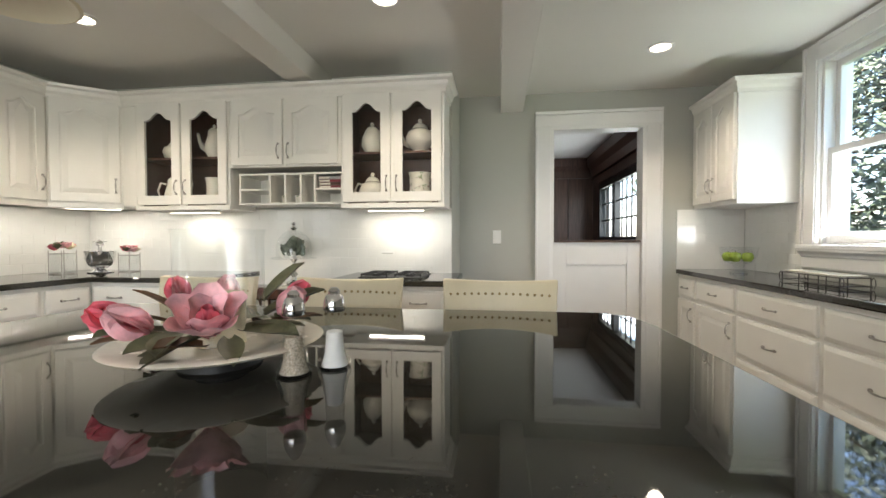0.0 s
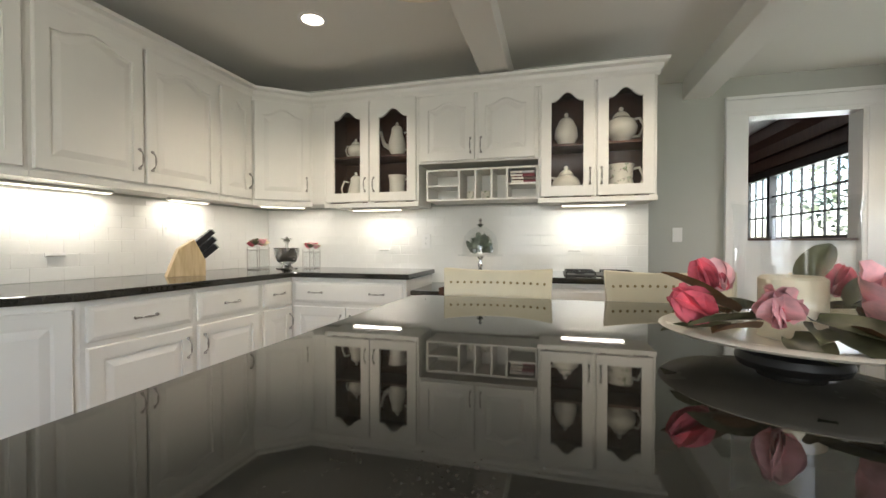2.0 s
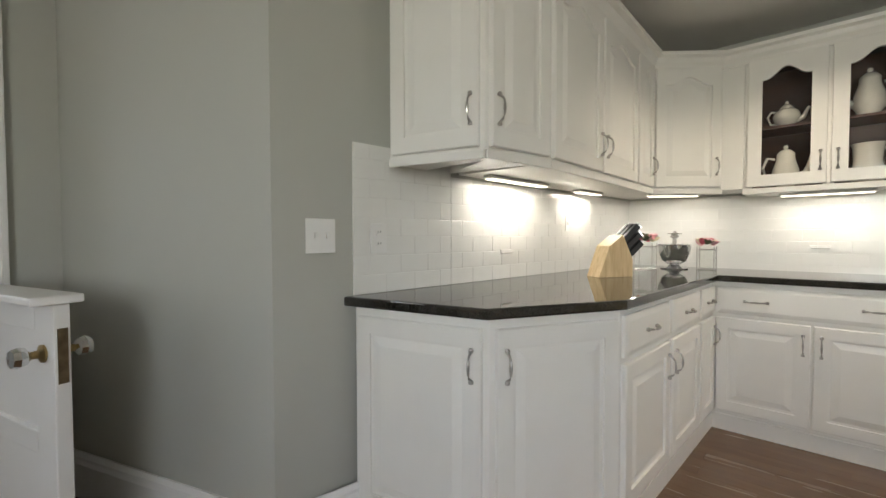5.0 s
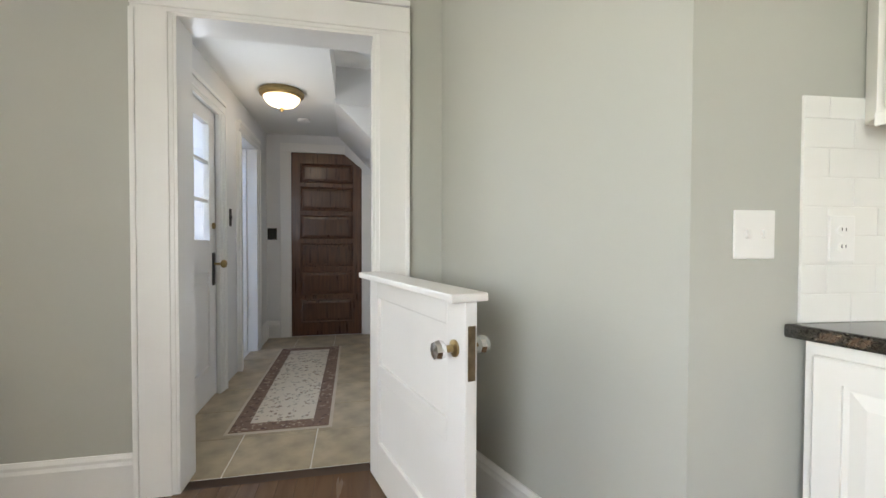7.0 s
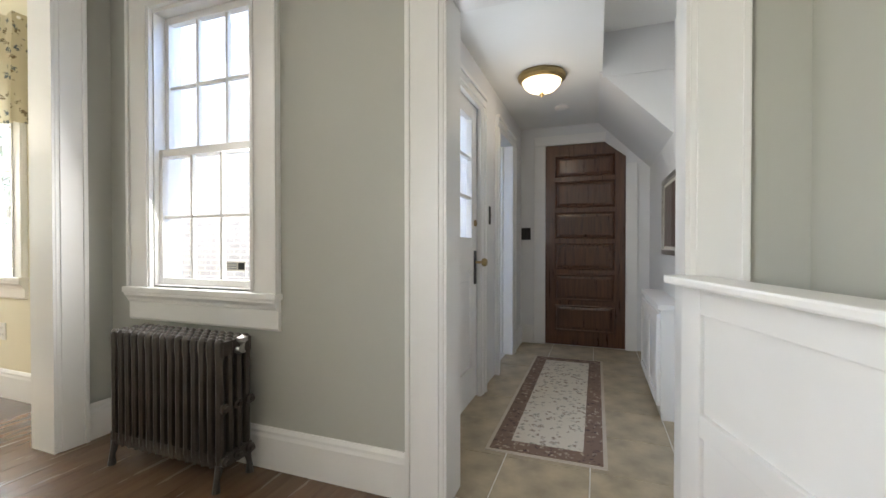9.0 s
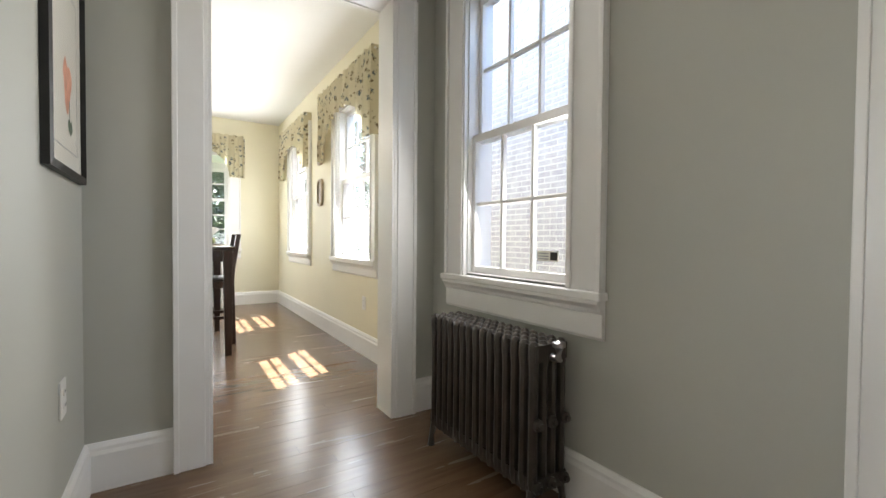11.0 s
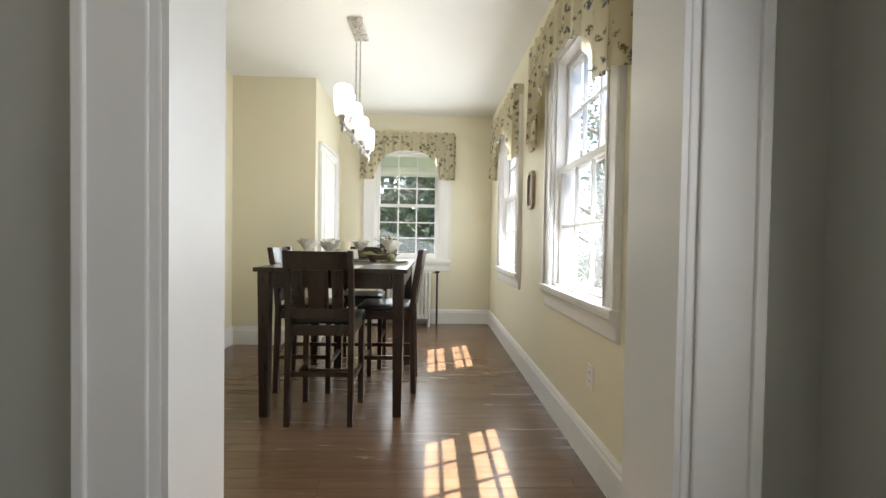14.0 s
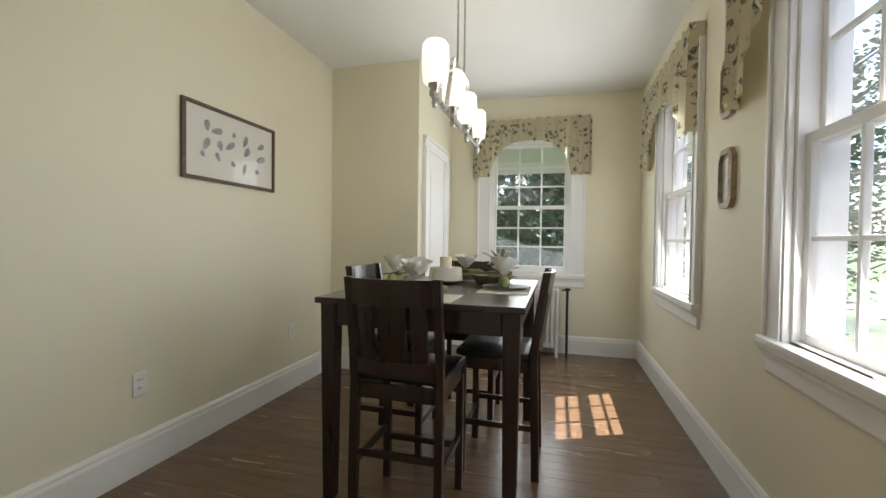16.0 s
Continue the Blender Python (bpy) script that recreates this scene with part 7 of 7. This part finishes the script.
# white door in the bay
casing("door_casing_7", (-2.97, -7.16), (-2.97, -7.80), 0, 2.1, 0.10, "white painted casing of the bay door", 0.0)
bd = setting("door_6", face((-2.97, -7.16), (-2.97, -7.80)), "white panelled door in the window bay, closed", "door")
bm = bmesh.new()
box(bm, 0.012, 0.628, -0.012, -0.001, 0.01, 2.088)
part("door_leaf", bm, M_TRIM, bd)
for z0, z1 in ((0.2, 0.9), (1.05, 1.95)):
    bm = bmesh.new()
    box(bm, 0.12, 0.52, -0.018, -0.0121, z0, z1)
    part("panel", bm, M_TRIM, bd, bevel=0.004)
# small label on the window above the radiator
lb = thing("window_sticker", face((WX, -2.90), (WX, -2.16)), "small white and black sticker on the window glass", "sticker")
bm = bmesh.new()
box(bm, 0.50, 0.62, 0.0375, 0.0405, 0.94, 0.985)
part("paper", bm, M_PAPER, lb)
for k in range(3):
    bm = bmesh.new()
    box(bm, 0.505, 0.565, 0.0365, 0.0374, 0.947 + 0.012 * k, 0.952 + 0.012 * k)
    part("text_line", bm, M_INK, lb)
bm = bmesh.new()
box(bm, 0.575, 0.615, 0.0365, 0.0374, 0.945, 0.98)
part("mark", bm, M_BLACK, lb)

# ---- outdoors ----
bw = setting("neighbour_building", pose(-7.7, -4.6, 0), "pale brick building across the side yard", "building")
bm = bmesh.new()
box(bm, -5.0, 0.0, -3.9, 2.9, -0.46, 5.4)
part("wall_core", bm, M_MORTAR, bw)
# extra height added out of view to keep the sun off window_2
bm = bmesh.new()
box(bm, -5.0, 0.0, 0.2, 2.9, 5.401, 9.7)
part("sun_block_wall", bm, M_MORTAR, bw)
rows, cols = 131, 31
near, rest = [], []
for r in range(rows):
    for c in range(cols):
        y = -3.88 + c * 0.215 + (0.107 if r % 2 else 0)
        z = -0.44 + r * 0.077
        if y + 0.205 > 2.9 or (z > 5.25 and y < 0.2):
            continue
        (near if (0.6 < z < 2.1 and 1.25 < y < 2.85) else rest).append((y, z))
b0 = bmesh.new()
box(b0, 0.0005, 0.006, 0, 0.196, 0, 0.059)
BRK = finish("brick", b0, M_BRICK, 0.002)
for y, z in near:
    o = new("brick", BRK)
    o.parent = bw
    o.location = (random.uniform(-0.002, 0.002), y, z)
bm = bmesh.new()
for y, z in rest:
    e = random.uniform(-0.002, 0.002)
    box(bm, 0.0005 + e, 0.006 + e, y, y + 0.196, z, z + 0.059)
tagged(part("brickwork", bm, M_BRICK, bw), kind="stuff")


def tree(x, y, h, spread, seed, leaves=2600, size=1.0, label="leafy green garden tree"):
    r = random.Random(seed)
    t = thing("tree", pose(x, y, -0.46), label, "tree")
    b = bmesh.new()
    pts = [(0, 0, 0)]
    for k in range(6):
        pts.append((pts[-1][0] + r.uniform(-0.12, 0.12), pts[-1][1] + r.uniform(-0.12, 0.12), h * (k + 1) / 6.5))
    tube(b, pts, [0.16 * (1 - k / 7.5) for k in range(7)], 8)
    tips = []
    for k in range(26):
        q = r.choice(pts[1:])
        a = r.uniform(0, 6.283)
        e = (q[0] + spread * r.uniform(0.4, 1) * math.cos(a), q[1] + spread * r.uniform(0.4, 1) * math.sin(a), q[2] + r.uniform(0.1, 0.9) * h * 0.25)
        mid_ = tuple((q[i] + e[i]) / 2 + r.uniform(-0.1, 0.1) for i in range(3))
        tube(b, [q, mid_, e], [0.05, 0.03, 0.01], 6)
        tips += [mid_, e]
    part("trunk", b, M_BARK, t, smooth=True)
    vs, fs = [], []
    for k in range(leaves):
        c = Vector(r.choice(tips)) + Vector((r.gauss(0, 0.35), r.gauss(0, 0.35), r.gauss(0, 0.3)))
        u = Vector((r.gauss(0, 1), r.gauss(0, 1), r.gauss(0, 0.6))).normalized()
        v = u.orthogonal().normalized()
        s = r.uniform(0.05, 0.10) * size
        n0 = len(vs)
        vs += [c - u * s, c + v * s * 0.5, c + u * s, c - v * s * 0.5]
        fs.append((n0, n0 + 1, n0 + 2, n0 + 3))
    me = bpy.data.meshes.new("crown")
    me.from_pydata([tuple(p) for p in vs], [], fs)
    me.materials.append(M_GREENLEAF)
    cr = new("crown", me)
    cr.parent = t
    tagged(cr, kind="stuff")


tree(5.0, 4.5, 4.4, 1.7, 1, 15000, 0.8)
tree(6.6, 6.4, 5.4, 2.1, 2, 15000)
tree(4.6, 7.4, 4.0, 1.7, 3, 9000)
tree(7.0, 3.4, 5.4, 2.1, 10, 12000)
tree(-3.2, -12.2, 4.2, 1.8, 4, 8000)
tree(-4.9, -12.8, 4.4, 1.8, 5, 8000)
tree(-4.0, -15.0, 5.5, 2.2, 6, 8000)
tree(-6.6, -14.0, 5.0, 2.0, 7, 3000)
tree(-8.2, -12.6, 4.6, 1.9, 8, 3000)
tree(-10.2, -14.8, 5.2, 2.1, 9, 3000)
# porch roof beyond the end window
pr = thing("porch_awning", pose(-3.9, -9.3, 0), "white porch roof edge outside the end window", "awning")
bm = bmesh.new()
box(bm, -2.0, 2.0, -0.5, 0.9, 2.42, 2.52)
part("roof_board", bm, M_TRIM, pr)
bm = bmesh.new()
box(bm, -2.0, 2.0, -0.53, -0.5, 2.25, 2.52)
part("fascia", bm, M_TRIM, pr)
for x in (-1.9, 1.8):
    bm = bmesh.new()
    box(bm, x, x + 0.1, -0.48, -0.38, -0.45, 2.42)
    part("post", bm, M_TRIM, pr)

# ---- backsplash tiles ----
tiled("backsplash_1", lerp(W3A, W3B, 0.292), lerp(W3A, W3B, 0.9995), 0.911, 1.415, "white glazed subway tile backsplash")
tiled("backsplash_2", (-3.5545, 3.25), (-0.375, 3.25), 0.801, 1.415, "white glazed subway tile backsplash")
tiled("backsplash_3", lerp(W3A, W3B, 0.108), lerp(W3A, W3B, 0.2915), 0.911, 1.50, "white glazed subway tile backsplash end")
tiled("backsplash_5", (1.505, 3.87), (2.04, 3.87), 0.911, 1.42, "white glazed subway tile backsplash")
tiled("backsplash_6", (2.05, 3.86), (2.05, 3.19), 0.911, 1.42, "white glazed subway tile backsplash")

# ---- floors ----
floor = setting("floor", pose(0, 0, 0), "brown varnished oak strip floor", "floor")
bm = bmesh.new()
box(bm, WD - 0.02, 2.2, -8.2, 4.2, -0.019, -0.004)
part("underlay", bm, M_GAP, floor)
PW = 0.0825


def plank_rows(x0, x1, y0, y1, rng):
    out = []
    y = y0
    while y < y1 - 0.01:
        x = x0 - rng.uniform(0, 0.9)
        while x < x1:
            l = rng.choice((0.7, 0.9, 1.2, 1.5, 1.8))
            a, c = max(x, x0), min(x + l, x1)
            if c - a > 0.05:
                out.append((a, c, y))
            x += l
        y += PW
    return out


rng = random.Random(21)
planks = plank_rows(WD, -2.05, -8.16, DIV - 0.1, rng) + plank_rows(WX, -3.0, DIV - 0.1, 0.45, rng) + plank_rows(-3.0, 2.05, -2.2, 3.9, rng)
picked, rest = [], []
for q in planks:
    (picked if (q[2] > -7.2 and q[2] < 0.0 and q[0] < -2.2) and len(picked) < 300 else rest).append(q)


def plank_box(b, a, c, y):
    e = 0.0006
    z0, z1 = -0.012, 0.0
    lo = [(a, y), (c, y), (c, y + PW), (a, y + PW)]
    g = [(a + e, y + e), (c - e, y + e), (c - e, y + PW - e), (a + e, y + PW - e)]
    v0 = [b.verts.new((u, v, z0)) for u, v in g]
    v1 = [b.verts.new((u, v, z1)) for u, v in g]
    b.faces.new(v1)
    for i in range(4):
        b.faces.new((v0[i], v0[(i + 1) % 4], v1[(i + 1) % 4], v1[i]))


for a, c, y in picked:
    b = bmesh.new()
    plank_box(b, 0, c - a, 0)
    o = new("plank", finish("plank", b, M_FLOOR))
    o.parent = floor
    o.location = (a, y, random.uniform(-0.0003, 0.0003))
bm = bmesh.new()
for a, c, y in rest:
    plank_box(bm, a, c, y)
tagged(part("planks", bm, M_FLOOR, floor), kind="stuff")

hall = setting("floor_hall", pose(0, 0, 0), "beige stone tile floor of the hall", "floor")
bm = bmesh.new()
box(bm, -8.1, HX0 + 0.08, -2.3, 0.3, -0.018, -0.003)
part("grout", bm, M_GROUT, hall)
TS2 = 0.405
b = bmesh.new()
box(b, -TS2 + 0.003, -0.003, 0.003, TS2 - 0.003, -0.008, 0.001)
stone = finish("tile", b, M_STONE, 0.002)
x = HX0 + 0.08
while x > -8.0:
    for k in range(4):
        y = -1.41 + k * TS2 - 0.04
        o = new("tile", stone)
        o.parent = hall
        o.location = (x, y, random.uniform(-0.0006, 0.0006))
    x -= TS2
bm = bmesh.new()
box(bm, -2.2, 1.8, 4.0, 7.8, -0.02, 0.0)
structure("floor_study", bm, M_PANELWOOD, "dark wooden floor", "floor")
bm = bmesh.new()
box(bm, -400, 400, -400, 400, -0.6, -0.46)
structure("ground", bm, M_GRASS, "lawn around the house", "ground")
